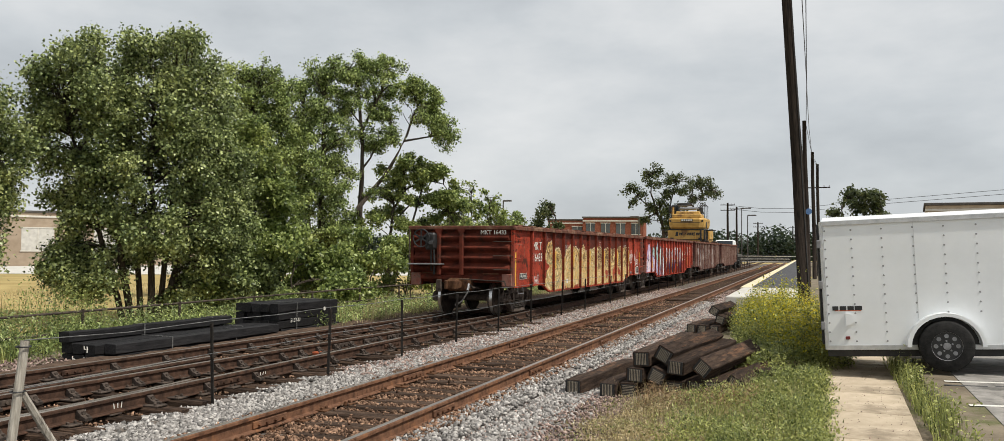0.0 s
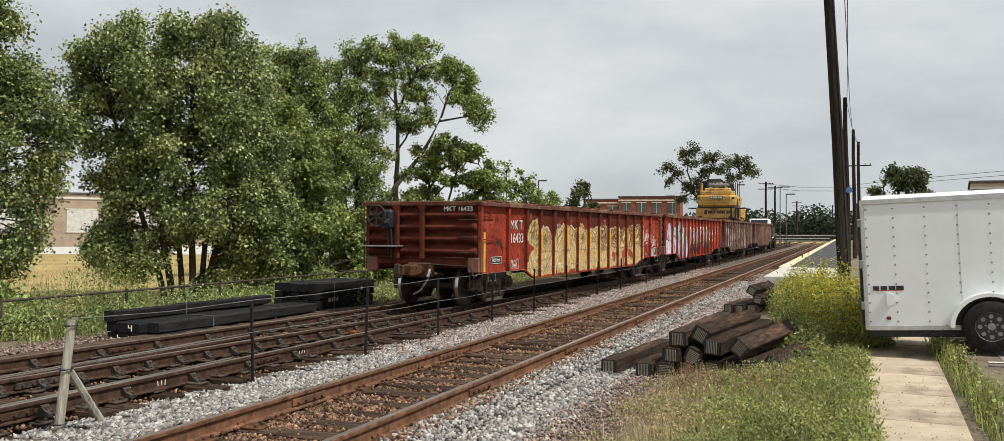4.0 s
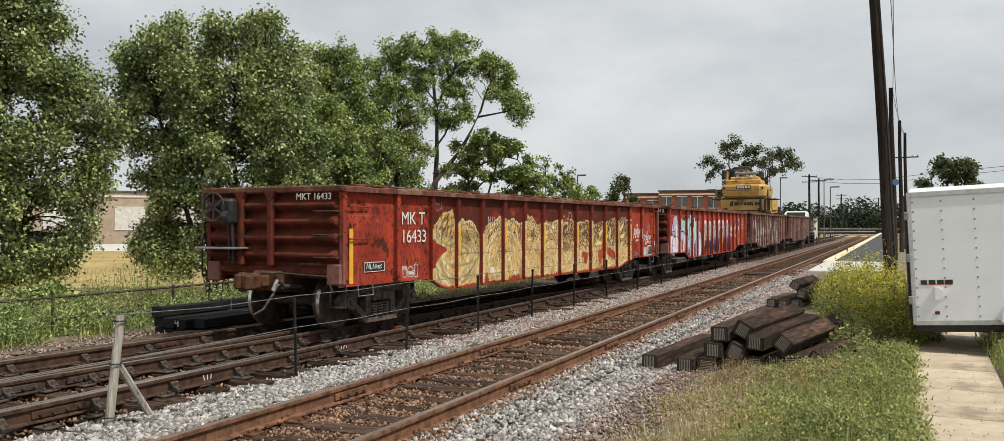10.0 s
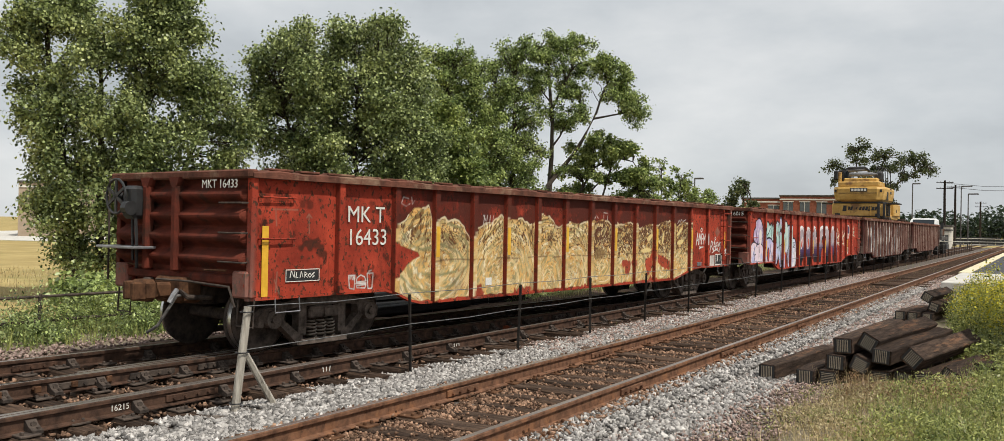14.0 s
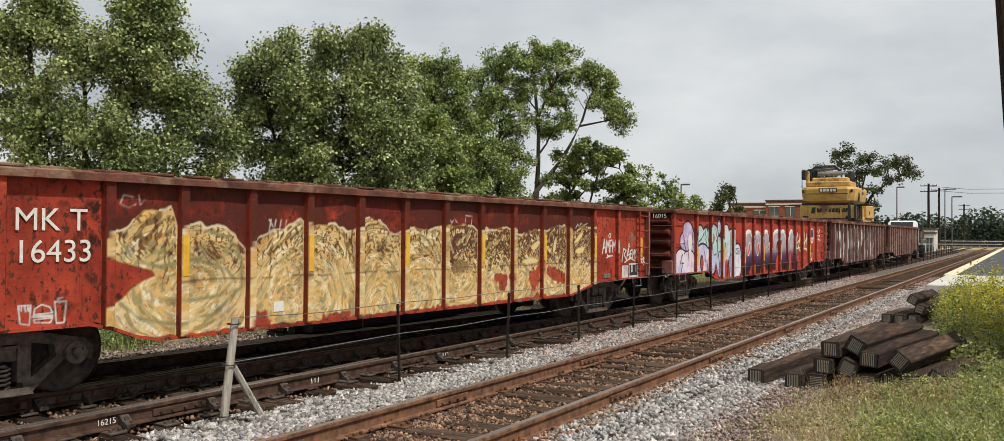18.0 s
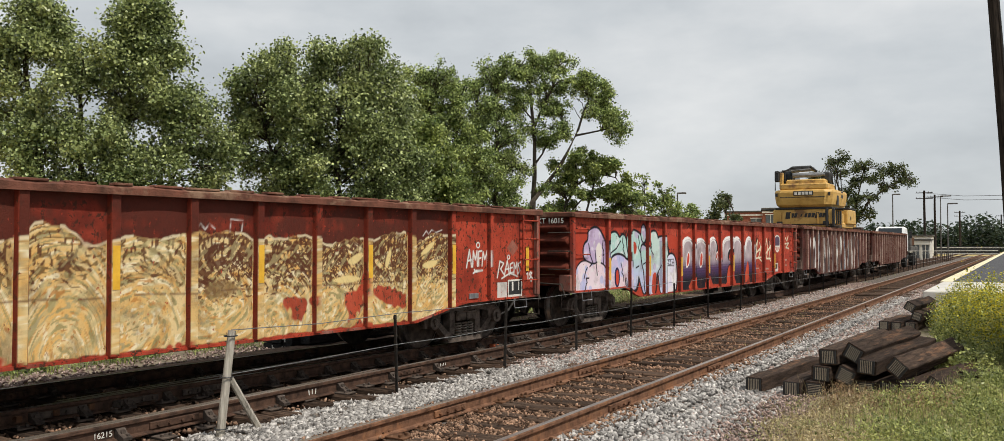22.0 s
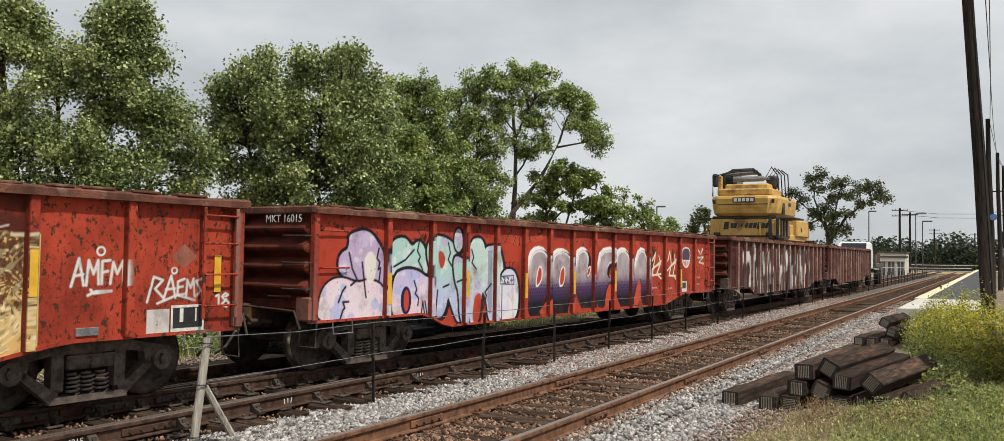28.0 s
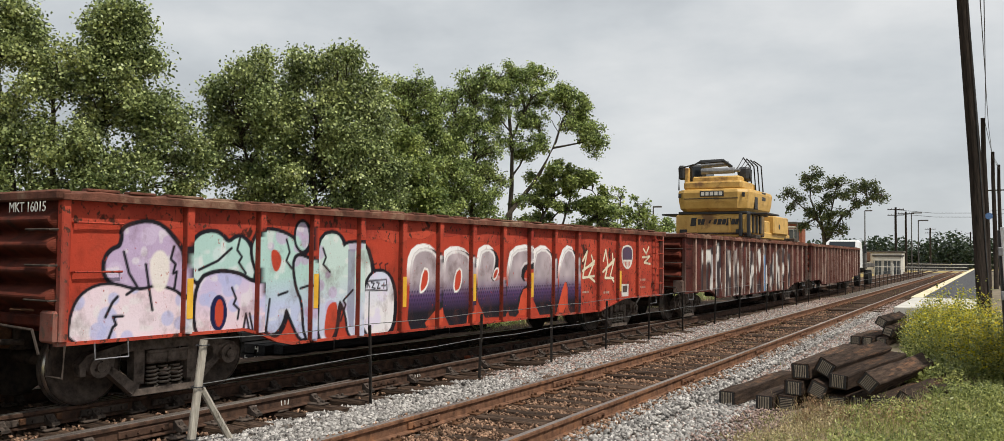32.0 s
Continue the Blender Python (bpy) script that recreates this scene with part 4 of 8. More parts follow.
def paint_letters(y, z):
    """Second car: lavender, pink and mint bubble letters, then block letters fading from grey through purple dots to black."""
    c = np.zeros(y.shape + (4,))
    fresh = (y > 0.05) & (y < 11.6) & (z < 2.04 + 0.07 * np.sin(y * 2.1) + 0.03 * np.sin(y * 9))
    over(c, fresh * np.clip(0.9 - 1.2 * (value_noise(y * 4, z * 4, 8) - 0.62), 0.3, 0.92), (0.46, 0.055, 0.028))
    lav, mint, ice, pink = (0.47, 0.36, 0.53), (0.40, 0.58, 0.54), (0.46, 0.50, 0.68), (0.72, 0.56, 0.62)
    blue, pale = (0.42, 0.44, 0.68), (0.74, 0.70, 0.72)
    bubble(c, y, z, [(0.58, 1.49), (0.56, 1.65), (0.62, 1.75), (0.74, 1.79), (0.78, 1.93), (0.76, 2.02), (1.15, 2.10), (1.42, 1.84), (1.50, 1.71), (1.54, 1.21), (1.53, 0.74), (1.14, 0.75), (1.10, 1.19), (0.96, 1.36), (0.77, 1.42)], lav, pink, (0.56, 0.46, 0.62), 2)
    bubble(c, y, z, [(0.18, 0.75), (0.19, 1.09), (0.31, 1.31), (0.58, 1.39), (0.94, 1.28), (1.22, 1.35), (1.56, 1.21), (1.58, 0.72)], pink, (0.74, 0.62, 0.68), blue, 1, 0.04)
    over(c, soft(inside(y, z, [(1.07, 1.56), (1.11, 1.75), (1.23, 1.81), (1.33, 1.71), (1.36, 1.52), (1.29, 1.31), (1.15, 1.31)]), 0.0, 0.03) * 0.9, (0.76, 0.70, 0.64))
    ink(c, y, z, [[(0.75, 1.77), (0.82, 1.53), (0.93, 1.37), (0.80, 1.29)], [(1.03, 1.63), (1.08, 1.36), (1.13, 1.10)], [(1.40, 1.84), (1.36, 1.69), (1.43, 1.63), (1.40, 1.52), (1.45, 1.54), (1.42, 1.33)], [(0.56, 0.73), (0.64, 0.93), (0.68, 0.96), (0.64, 1.05), (0.76, 1.05)], [(0.55, 1.05), (0.63, 1.21), (0.69, 1.27)]])
    over(c, ((y > 1.55) & (y < 1.74) & (z < 1.74)) * 0.92, (0.72, 0.70, 0.70))
    bubble(c, y, z, [(1.63, 1.71), (1.75, 1.96), (2.02, 2.00), (2.18, 1.83), (2.38, 1.97), (2.55, 1.79), (2.61, 1.39), (2.26, 1.44), (1.98, 1.48), (1.76, 1.42), (1.66, 1.56)], mint, mint, (0.55, 0.64, 0.64), 3)
    bubble(c, y, z, [(1.76, 1.40), (2.03, 1.50), (2.37, 1.46), (2.55, 1.36), (2.82, 1.31), (2.82, 0.74), (2.57, 0.73), (2.05, 0.72), (1.76, 0.75)], (0.54, 0.46, 0.66), pink, blue, 4)
    hole = np.hypot((y - 2.06) * 1.75, z - 1.02)
    over(c, soft(hole, 0.225), (0.012, 0.014, 0.06))
    over(c, soft(np.hypot((y - 2.07) * 2.6, z - 1.02), 0.17), (0.50, 0.06, 0.03))
    ink(c, y, z, [[(1.76, 1.56), (2.03, 1.67), (2.24, 1.83)], [(2.37, 1.95), (2.33, 1.81), (2.41, 1.72), (2.36, 1.65), (2.48, 1.51)], [(2.26, 1.33), (2.33, 1.19), (2.29, 1.12), (2.38, 1.05), (2.36, 0.93)], [(2.56, 0.99), (2.63, 0.73)], [(2.45, 0.74), (2.50, 0.99), (2.57, 0.73)]])
    bubble(c, y, z, [(2.59, 1.83), (2.72, 2.03), (2.96, 2.04), (3.25, 1.96), (3.38, 1.82), (3.36, 1.64), (3.57, 1.29), (3.72, 1.19), (3.68, 0.78), (3.51, 0.58), (3.35, 0.80), (3.17, 1.15), (3.05, 0.76), (2.84, 0.73), (2.85, 1.26), (2.72, 1.50)], mint, ice, lav, 5)
    over(c, soft(inside(y, z, [(2.91, 1.81), (3.01, 1.79), (3.07, 1.67), (3.00, 1.52), (2.94, 1.60)]), 0.02), (0.46, 0.055, 0.028))
    bubble(c, y, z, [(3.32, 1.72), (3.56, 1.67), (3.77, 1.57), (3.83, 1.28), (3.80, 0.57), (3.57, 0.59), (3.52, 1.14), (3.40, 1.30)], mint, ice, lav, 6)
    bubble(c, y, z, [(3.35, 1.99), (3.38, 2.14), (3.46, 2.19), (3.53, 2.10), (3.55, 1.92), (3.47, 1.83), (3.39, 1.88)], mint, mint, lav, 9, 0.045)
    bubble(c, y, z, [(3.77, 1.98), (4.15, 2.06), (4.27, 1.77), (4.31, 1.90), (4.84, 1.90), (4.90, 0.54), (4.44, 0.55), (4.39, 0.89), (4.22, 1.17), (4.13, 1.04), (4.05, 0.55), (3.82, 0.57), (3.85, 1.18)], (0.50, 0.62, 0.58), (0.50, 0.52, 0.66), lav, 7)
    over(c, soft(inside(y, z, [(3.89, 0.56), (3.93, 0.97), (4.03, 1.08), (4.18, 1.07), (4.10, 0.55)]), 0.0), (0.50, 0.06, 0.03))
    over(c, ((y > 4.36) & (y < 4.52) & (z > 0.7) & (z < 1.85)) * 0.7 * soft(inside(y, z, [(3.77, 1.98), (4.15, 2.06), (4.27, 1.77), (4.31, 1.90), (4.84, 1.90), (4.90, 0.54), (4.44, 0.55), (4.39, 0.89), (4.22, 1.17), (4.13, 1.04), (4.05, 0.55), (3.82, 0.57), (3.85, 1.18)]), 0.0), (0.20, 0.20, 0.30))
    bubble(c, y, z, [(4.73, 0.55), (4.76, 1.26), (4.95, 1.49), (5.29, 1.44), (5.41, 1.07), (5.34, 0.54)], (0.60, 0.62, 0.74), pale, (0.66, 0.60, 0.74), 8)
    ink(c, y, z, [[(3.16, 1.96), (3.22, 1.79), (3.16, 1.67), (3.26, 1.57)], [(3.43, 1.29), (3.67, 1.34)], [(3.85, 1.85), (3.91, 1.72), (3.86, 1.62), (3.99, 1.51)], [(4.23, 0.80), (4.33, 1.03), (4.28, 1.09), (4.48, 1.24)], [(3.04, 1.21), (3.20, 1.25)], [(2.89, 1.16), (2.84, 0.74)]])
    ink(c, y, z, [[(4.72, 1.23), (4.71, 1.36), (5.23, 1.38), (5.25, 1.21), (4.72, 1.23)], [(4.79, 1.26), (4.80, 1.34), (4.85, 1.27)], [(4.88, 1.34), (4.95, 1.33), (4.90, 1.26), (4.97, 1.25)], [(5.00, 1.34), (5.06, 1.33), (5.02, 1.25), (5.08, 1.25)], [(5.12, 1.29), (5.22, 1.29)], [(5.17, 1.33), (5.17, 1.25)], [(4.96, 1.54), (4.92, 1.61), (4.99, 1.63)], [(5.09, 1.54), (5.06, 1.62), (5.12, 1.64)], [(5.21, 1.53), (5.19, 1.61), (5.26, 1.63)], [(4.84, 1.20), (4.84, 0.55)]], 0.012)
    # block letters
    letters = [
        [(5.74, 0.59), (5.80, 1.12), (5.80, 1.62), (5.93, 1.85), (6.28, 1.90), (6.54, 1.76), (6.62, 1.59), (6.61, 1.10), (6.40, 0.85), (6.11, 0.59)],
        [(6.69, 0.59), (6.69, 1.61), (6.82, 1.84), (7.25, 1.86), (7.54, 1.70), (7.62, 1.06), (7.42, 0.58)],
        [(7.70, 0.74), (7.73, 1.80), (8.03, 1.92), (8.28, 1.81), (8.27, 1.55), (8.09, 1.28), (8.58, 1.34), (8.65, 0.80), (8.51, 0.71)],
        [(8.63, 0.73), (8.76, 1.51), (8.87, 1.87), (9.56, 1.94), (9.61, 1.64), (9.22, 1.57), (9.18, 1.29), (9.53, 1.25), (9.13, 1.07), (9.02, 0.68)],
        [(9.62, 0.68), (9.65, 1.81), (10.03, 1.95), (10.42, 1.78), (10.42, 1.39), (10.57, 1.21), (10.55, 0.67)],
        [(10.61, 0.60), (10.71, 1.57), (10.95, 1.95), (11.36, 1.89), (11.52, 1.38), (11.57, 0.59), (11.05, 0.57), (11.07, 1.22), (10.89, 1.23), (10.84, 0.60)]]
    shade = np.clip((z - 0.82) / 0.55, 0, 1)[..., None]
    grey = np.array((0.36, 0.30, 0.32)) * (0.85 + 0.5 * value_noise(y * 7, z * 5, 21))[..., None]
    tone_ = np.where(shade > 0.5, grey * (2 * shade - 1) + np.array((0.095, 0.050, 0.135)) * (2 - 2 * shade), np.array((0.095, 0.050, 0.135)) * 2 * shade + np.array((0.014, 0.012, 0.018)) * (1 - 2 * shade))
    row = np.floor(z * 15)
    dots = soft(np.hypot((y * 15 + 0.5 * row) % 1 - 0.5, (z * 15) % 1 - 0.5), 0.30, 0.12) * ((z > 0.90) & (z < 1.22)) * 0.8
    tone_ = tone_ * (1 - dots[..., None]) + np.array((0.030, 0.018, 0.050)) * dots[..., None]
    for pts in letters:
        d = inside(y, z, pts, 1)
        over(c, soft(inside(y + 0.05, z - 0.035, pts, 1), 0.035) * np.clip((z - 1.25) * 3, 0, 1), (0.82, 0.79, 0.78))
        over(c, soft(inside(y - 0.07, z + 0.05, pts, 1), 0.045), (0.018, 0.017, 0.020))
        k = soft(d, 0.0)[..., None]
        c[..., :3] = c[..., :3] * (1 - k) + tone_ * k
        c[..., 3:] = np.maximum(c[..., 3:], k)
        rim = soft(np.abs(d + 0.03), 0.022) * np.clip((z - 1.45) * 4, 0, 1)
        over(c, rim * 0.8, (0.80, 0.77, 0.76))
    for pts in [[(6.06, 1.17), (6.14, 1.53), (6.27, 1.51), (6.27, 1.32), (6.16, 1.19)], [(7.00, 1.15), (7.04, 1.46), (7.19, 1.54), (7.21, 1.34), (7.14, 1.17)], [(8.20, 1.36), (8.29, 1.51), (8.40, 1.51), (8.29, 1.34)]]:
        d = inside(y, z, pts, 1)
        over(c, soft(d, 0.035), (0.80, 0.76, 0.74))
        over(c, soft(d, 0.0), (0.50, 0.06, 0.03))
    for pts in [[(6.11, 0.59), (6.49, 0.84), (6.61, 0.92), (6.64, 0.60)], [(7.35, 0.58), (7.59, 0.97), (7.66, 0.76), (7.54, 0.57)], [(9.04, 0.62), (9.23, 1.11), (9.51, 1.15), (9.46, 0.61)], [(10.58, 0.60), (10.89, 1.23), (11.04, 1.20), (10.97, 0.58)]]:
        over(c, soft(inside(y, z, pts, 1), 0.0), (0.55, 0.075, 0.035))
    over(c, soft(stroke_dist(y, z, [[(11.72, 1.67), (11.93, 1.88), (11.81, 1.56), (11.73, 1.30), (12.27, 1.33)], [(11.73, 1.45), (12.29, 1.67), (12.00, 1.33), (12.30, 1.21)], [(12.13, 1.79), (12.26, 1.60), (11.84, 1.51)], [(12.72, 1.67), (12.84, 1.92), (12.95, 1.59), (12.81, 1.28), (13.26, 1.27)], [(12.71, 1.42), (13.31, 1.71), (13.08, 1.32), (13.28, 1.19)], [(13.20, 1.83), (13.23, 1.63), (12.84, 1.50)], [(14.94, 1.97), (15.11, 1.85), (15.27, 2.02)], [(14.90, 1.76), (15.32, 1.78), (15.00, 1.63), (15.36, 1.59)]]), 0.030), (0.70, 0.62, 0.46))
    sh = inside(y, z, [(13.71, 2.00), (13.99, 2.07), (14.29, 2.01), (14.33, 1.76), (14.25, 1.55), (14.00, 1.44), (13.75, 1.58), (13.68, 1.75)], 1)
    over(c, soft(sh, 0.0, 0.02), (0.66, 0.62, 0.56))
    over(c, soft(sh, -0.045, 0.02) * (z > 1.70), (0.09, 0.06, 0.10))
    over(c, soft(sh, -0.05, 0.02) * (z < 1.66) * (((y * 13) % 1) > 0.5), (0.42, 0.08, 0.05))
    over(c, ((np.abs(y - 13.90) < 0.19) & (z > 0.82) & (z < 1.12)) * 0.95, (0.66, 0.64, 0.60))
    over(c, ((np.abs(y - 13.88) < 0.12) & (z > 0.92) & (z < 1.08)) * 0.95, (0.03, 0.03, 0.03))
    for a, b in ((11.7, 0.98), (12.72, 0.95), (14.75, 1.02), (14.75, 1.20)):
        over(c, ((np.abs(y - a - 0.16) < 0.15) & (np.abs(z - b) < 0.028) & (((y * 17) % 1) > 0.3)) * 0.8, (0.60, 0.52, 0.42))
    return c


def paint_drips(y, z):
    """Third car: grey and white spray streaks over dark brown."""
    c = np.zeros(y.shape + (4,))
    top = 2.1 + 0.12 * np.sin(y * 2.3)
    inside = (y > 1.6) & (y < 13.2) & (z < top)
    n = value_noise(y * 3.2, z * 0.9, 12)
    over(c, inside * np.clip((n - 0.52) * 6, 0, 0.8), (0.36, 0.31, 0.28))
    over(c, inside * np.clip((value_noise(y * 4.6, z * 1.6, 13) - 0.46) * 8, 0, 0.9), (0.035, 0.03, 0.035))
    over(c, inside * np.clip((value_noise(y * 4.0, z * 2.2, 14) - 0.66) * 8, 0, 0.9), (0.72, 0.70, 0.66))
    over(c, ((y > 8.7) & (y < 9.1) & (z < 1.9)) * 0.8, (0.20, 0.38, 0.66))
    over(c, ((y > 2.6) & (y < 3.1) & (z < 2.1) & (value_noise(y * 4, z * 3, 15) > 0.35)) * 0.7, (0.58, 0.56, 0.56))
    return c


def paint_none(y, z):
    c = np.zeros(y.shape + (4,))
    over(c, np.clip((value_noise(y * 5, z * 0.9, 41) - 0.66) * 5, 0, 0.6), (0.42, 0.32, 0.26))
    return c


def with_paint(mesh, coat):
    """Writes the spray paint into the mesh's colour layer."""
    n = len(mesh.vertices)
    co = np.empty(n * 3, np.float32)
    mesh.vertices.foreach_get("co", co)
    co = co.reshape(-1, 3)
    rgba = coat(co[:, 1].astype(float), co[:, 2].astype(float))
    lay = mesh.color_attributes.new("paint", "FLOAT_COLOR", "POINT")
    lay.data.foreach_set("color", rgba.astype(np.float32).ravel())
    return mesh


def sheet_mesh(y0, y1, z0f, z1, x, coat, mat, dy=0.03, dz=0.03):
    """A side sheet, fine enough for its paint, with small dents."""
    ny, nz = max(2, int((y1 - y0) / dy)), max(2, int((z1 - SILL) / dz))
    Y, W = np.meshgrid(np.linspace(y0, y1, ny + 1), np.linspace(0, 1, nz + 1), indexing="ij")
    low = np.vectorize(z0f)(Y)
    Z = low + (z1 - low) * W
    X = x + 0.006 * lumps(Y, Z, 77, 5) + 0.012 * np.sin((Y - y0) / (y1 - y0) * math.pi)
    v = np.stack([X, Y, Z], -1).reshape(-1, 3)
    i, j = np.meshgrid(np.arange(ny), np.arange(nz), indexing="ij")
    a = i * (nz + 1) + j
    f = np.stack([a, a + nz + 1, a + nz + 2, a + 1], -1).reshape(-1, 4)
    return with_paint(big_mesh("side_panel", v, f, mat, True), coat)


def bottom_line(y):
    """The underside of the side sheets: deeper between the bogies."""
    a, b = 2.55, 3.15
    c, d = CAR_L - 3.55, CAR_L - 2.3
    if y <= a or y >= d:
        return SILL
    if y < b:
        return SILL + (BELLY - SILL) * (y - a) / (b - a)
    if y > c:
        return BELLY + (SILL - BELLY) * (y - c) / (d - c)
    return BELLY


def writing(name, text, size, parent, m, mat, label):
    cu = bpy.data.curves.new(name, "FONT")
    cu.body, cu.size, cu.extrude, cu.space_character = text, size, 0.002, 1.0
    ob = bpy.data.objects.new(name, cu)
    scene.collection.objects.link(ob)
    dg = bpy.context.evaluated_depsgraph_get()
    me = bpy.data.meshes.new_from_object(ob.evaluated_get(dg))
    bpy.data.objects.remove(ob)
    me.materials.clear()
    me.materials.append(mat)
    o = part(name, me, None, parent, label)
    o.matrix_local = m
    return o


ON_SIDE = Matrix(((0, 0, 1, 0), (1, 0, 0, 0), (0, 1, 0, 0), (0, 0, 0, 1)))
ON_END = pose(0, 0, 0, 90)


def wheel_shape():
    """A wheelset: two flanged wheels on an axle, about its own middle."""
    s = Shape()
    n = 28
    for sgn in (-1, 1):
        rings = []
        for dx, r in ((-0.075, 0.06), (-0.075, 0.40), (-0.072, 0.452), (-0.045, 0.452), (-0.035, 0.425), (0.055, 0.417), (0.060, 0.36), (0.030, 0.33), (0.022, 0.20), (0.045, 0.13), (0.060, 0.09), (0.060, 0.0)):
            x = sgn * (0.7525 + dx)
            rings.append([(x, 1.09 * r * math.cos(2 * math.pi * k / n), 1.09 * r * math.sin(2 * math.pi * k / n)) for k in range(n)])
        s.loft(rings)
    s.tube([(-1.0, 0, 0), (1.0, 0, 0)], 0.085, 12)
    for sgn in (-1, 1):
        s.tube([(sgn * 0.98, 0, 0), (sgn * 1.12, 0, 0)], 0.12, 14)
        for k in range(3):
            q = 2.1 * k
            s.tube([(sgn * 1.10, 0.06 * math.cos(q), 0.06 * math.sin(q)), (sgn * 1.135, 0.06 * math.cos(q), 0.06 * math.sin(q))], 0.018, 6)
    return s


WHEELSET = wheel_shape().mesh("wheelset", IRON, True)
TREAD_MESH = Shape().tube([(-0.045, 0, 0), (0.05, 0, 0)], 0.466, 40, caps=False).mesh("tread", TREAD, True)
SPRING_MESH = Shape().tube([(0.066 * math.cos(a * 1.0472), 0.066 * math.sin(a * 1.0472), a * 0.0078) for a in range(31)], 0.014, 5).mesh("spring", BOGIE_SPRING, True)


def bogie(parent, y, sets):
    """A freight bogie: cast side frames, springs, bolster and two wheelsets."""
    r = 0.457
    b = thing_part("bogie", parent, "dark cast-iron freight bogie", pose(0, y, 0))
    for sgn in (-1, 1):
        flat = Matrix(((0, 0, 1, sgn * 1.0 - 0.07), (1, 0, 0, 0), (0, 1, 0, 0), (0, 0, 0, 1)))
        frame_ = Shape().extrude([(-1.12, 0.50), (-1.02, 0.60), (-0.74, 0.66), (-0.46, 0.72), (0.46, 0.72), (0.74, 0.66), (1.02, 0.60), (1.12, 0.50), (1.10, 0.36), (1.04, 0.36), (1.03, 0.50), (0.77, 0.52), (0.76, 0.38), (0.71, 0.38), (0.68, 0.56), (0.44, 0.60), (-0.44, 0.60), (-0.68, 0.56), (-0.71, 0.38), (-0.76, 0.38), (-0.77, 0.52), (-1.03, 0.50), (-1.04, 0.36), (-1.10, 0.36)], 0.14, flat)
        for q in (-1, 1):
            frame_.extrude([(q * 0.30, 0.61), (q * 0.44, 0.61), (q * 0.44, 0.20), (q * 0.30, 0.20)][::q], 0.14, flat)
            frame_.extrude([(q * 0.74, 0.46), (q * 0.80, 0.40), (q * 0.46, 0.09), (q * 0.36, 0.09), (q * 0.36, 0.20), (q * 0.42, 0.22)][::q], 0.14, flat)
        frame_.extrude([(-0.46, 0.07), (0.46, 0.07), (0.42, 0.145), (-0.42, 0.145)], 0.17, flat)
        part("side_frame", frame_, BOGIE, b)
        part("bolster_end", Shape().box((sgn * 1.03, 0, 0.50), (0.16, 0.56, 0.14), ch=0.02).box((sgn * 1.115, 0, 0.50), (0.02, 0.03, 0.13)).box((sgn * 1.10, 0, 0.575), (0.03, 0.58, 0.03)), BOGIE, b)
        for k in (-0.17, 0, 0.17):
            part("spring", SPRING_MESH, None, b, m=pose(sgn * 1.035, k, 0.155))
        for k in (-0.9, 0.9):
            cap = Shape().box((sgn * 1.0, k, 0.50), (0.20, 0.26, 0.20), ch=0.03).tube([(sgn * 1.0, k, 0.457), (sgn * 1.13, k, 0.457)], 0.125, 16).tube([(sgn * 1.13, k, 0.457), (sgn * 1.16, k, 0.457)], 0.055, 10)
            part("axle_box", cap, BOGIE, b)
        part("brake_beam", Shape().box((sgn * 0.55, 0.42, 0.33), (0.5, 0.08, 0.10), ch=0.02).box((sgn * 0.75, 0.46, 0.42), (0.10, 0.06, 0.24), ch=0.02), BOGIE, b)
    part("bolster", Shape().box((0, 0, 0.52), (2.1, 0.34, 0.20), ch=0.03), BOGIE, b)
    for k in (-0.9, 0.9):
        w = part("wheelset", WHEELSET, None, parent, "dark wheelset with bright worn treads", m=pose(0, y + k, r))
        for sgn in (-1, 1):
            part("tread", TREAD_MESH, None, w, "bright worn tread", m=pose(sgn * 0.7525, 0, 0))
        sets.append((w, y + k))
    return b


def thing_part(name, parent, label, m):
    ob = new(name)
    ob.parent = parent
    ob.matrix_local = m
    ob.empty_display_size = 0.2
    return tagged(ob, label)


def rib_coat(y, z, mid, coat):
    """Spray paint on a rib's front face; its flanks get one dark red-brown tone."""
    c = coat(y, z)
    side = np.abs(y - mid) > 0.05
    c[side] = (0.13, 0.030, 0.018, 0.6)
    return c


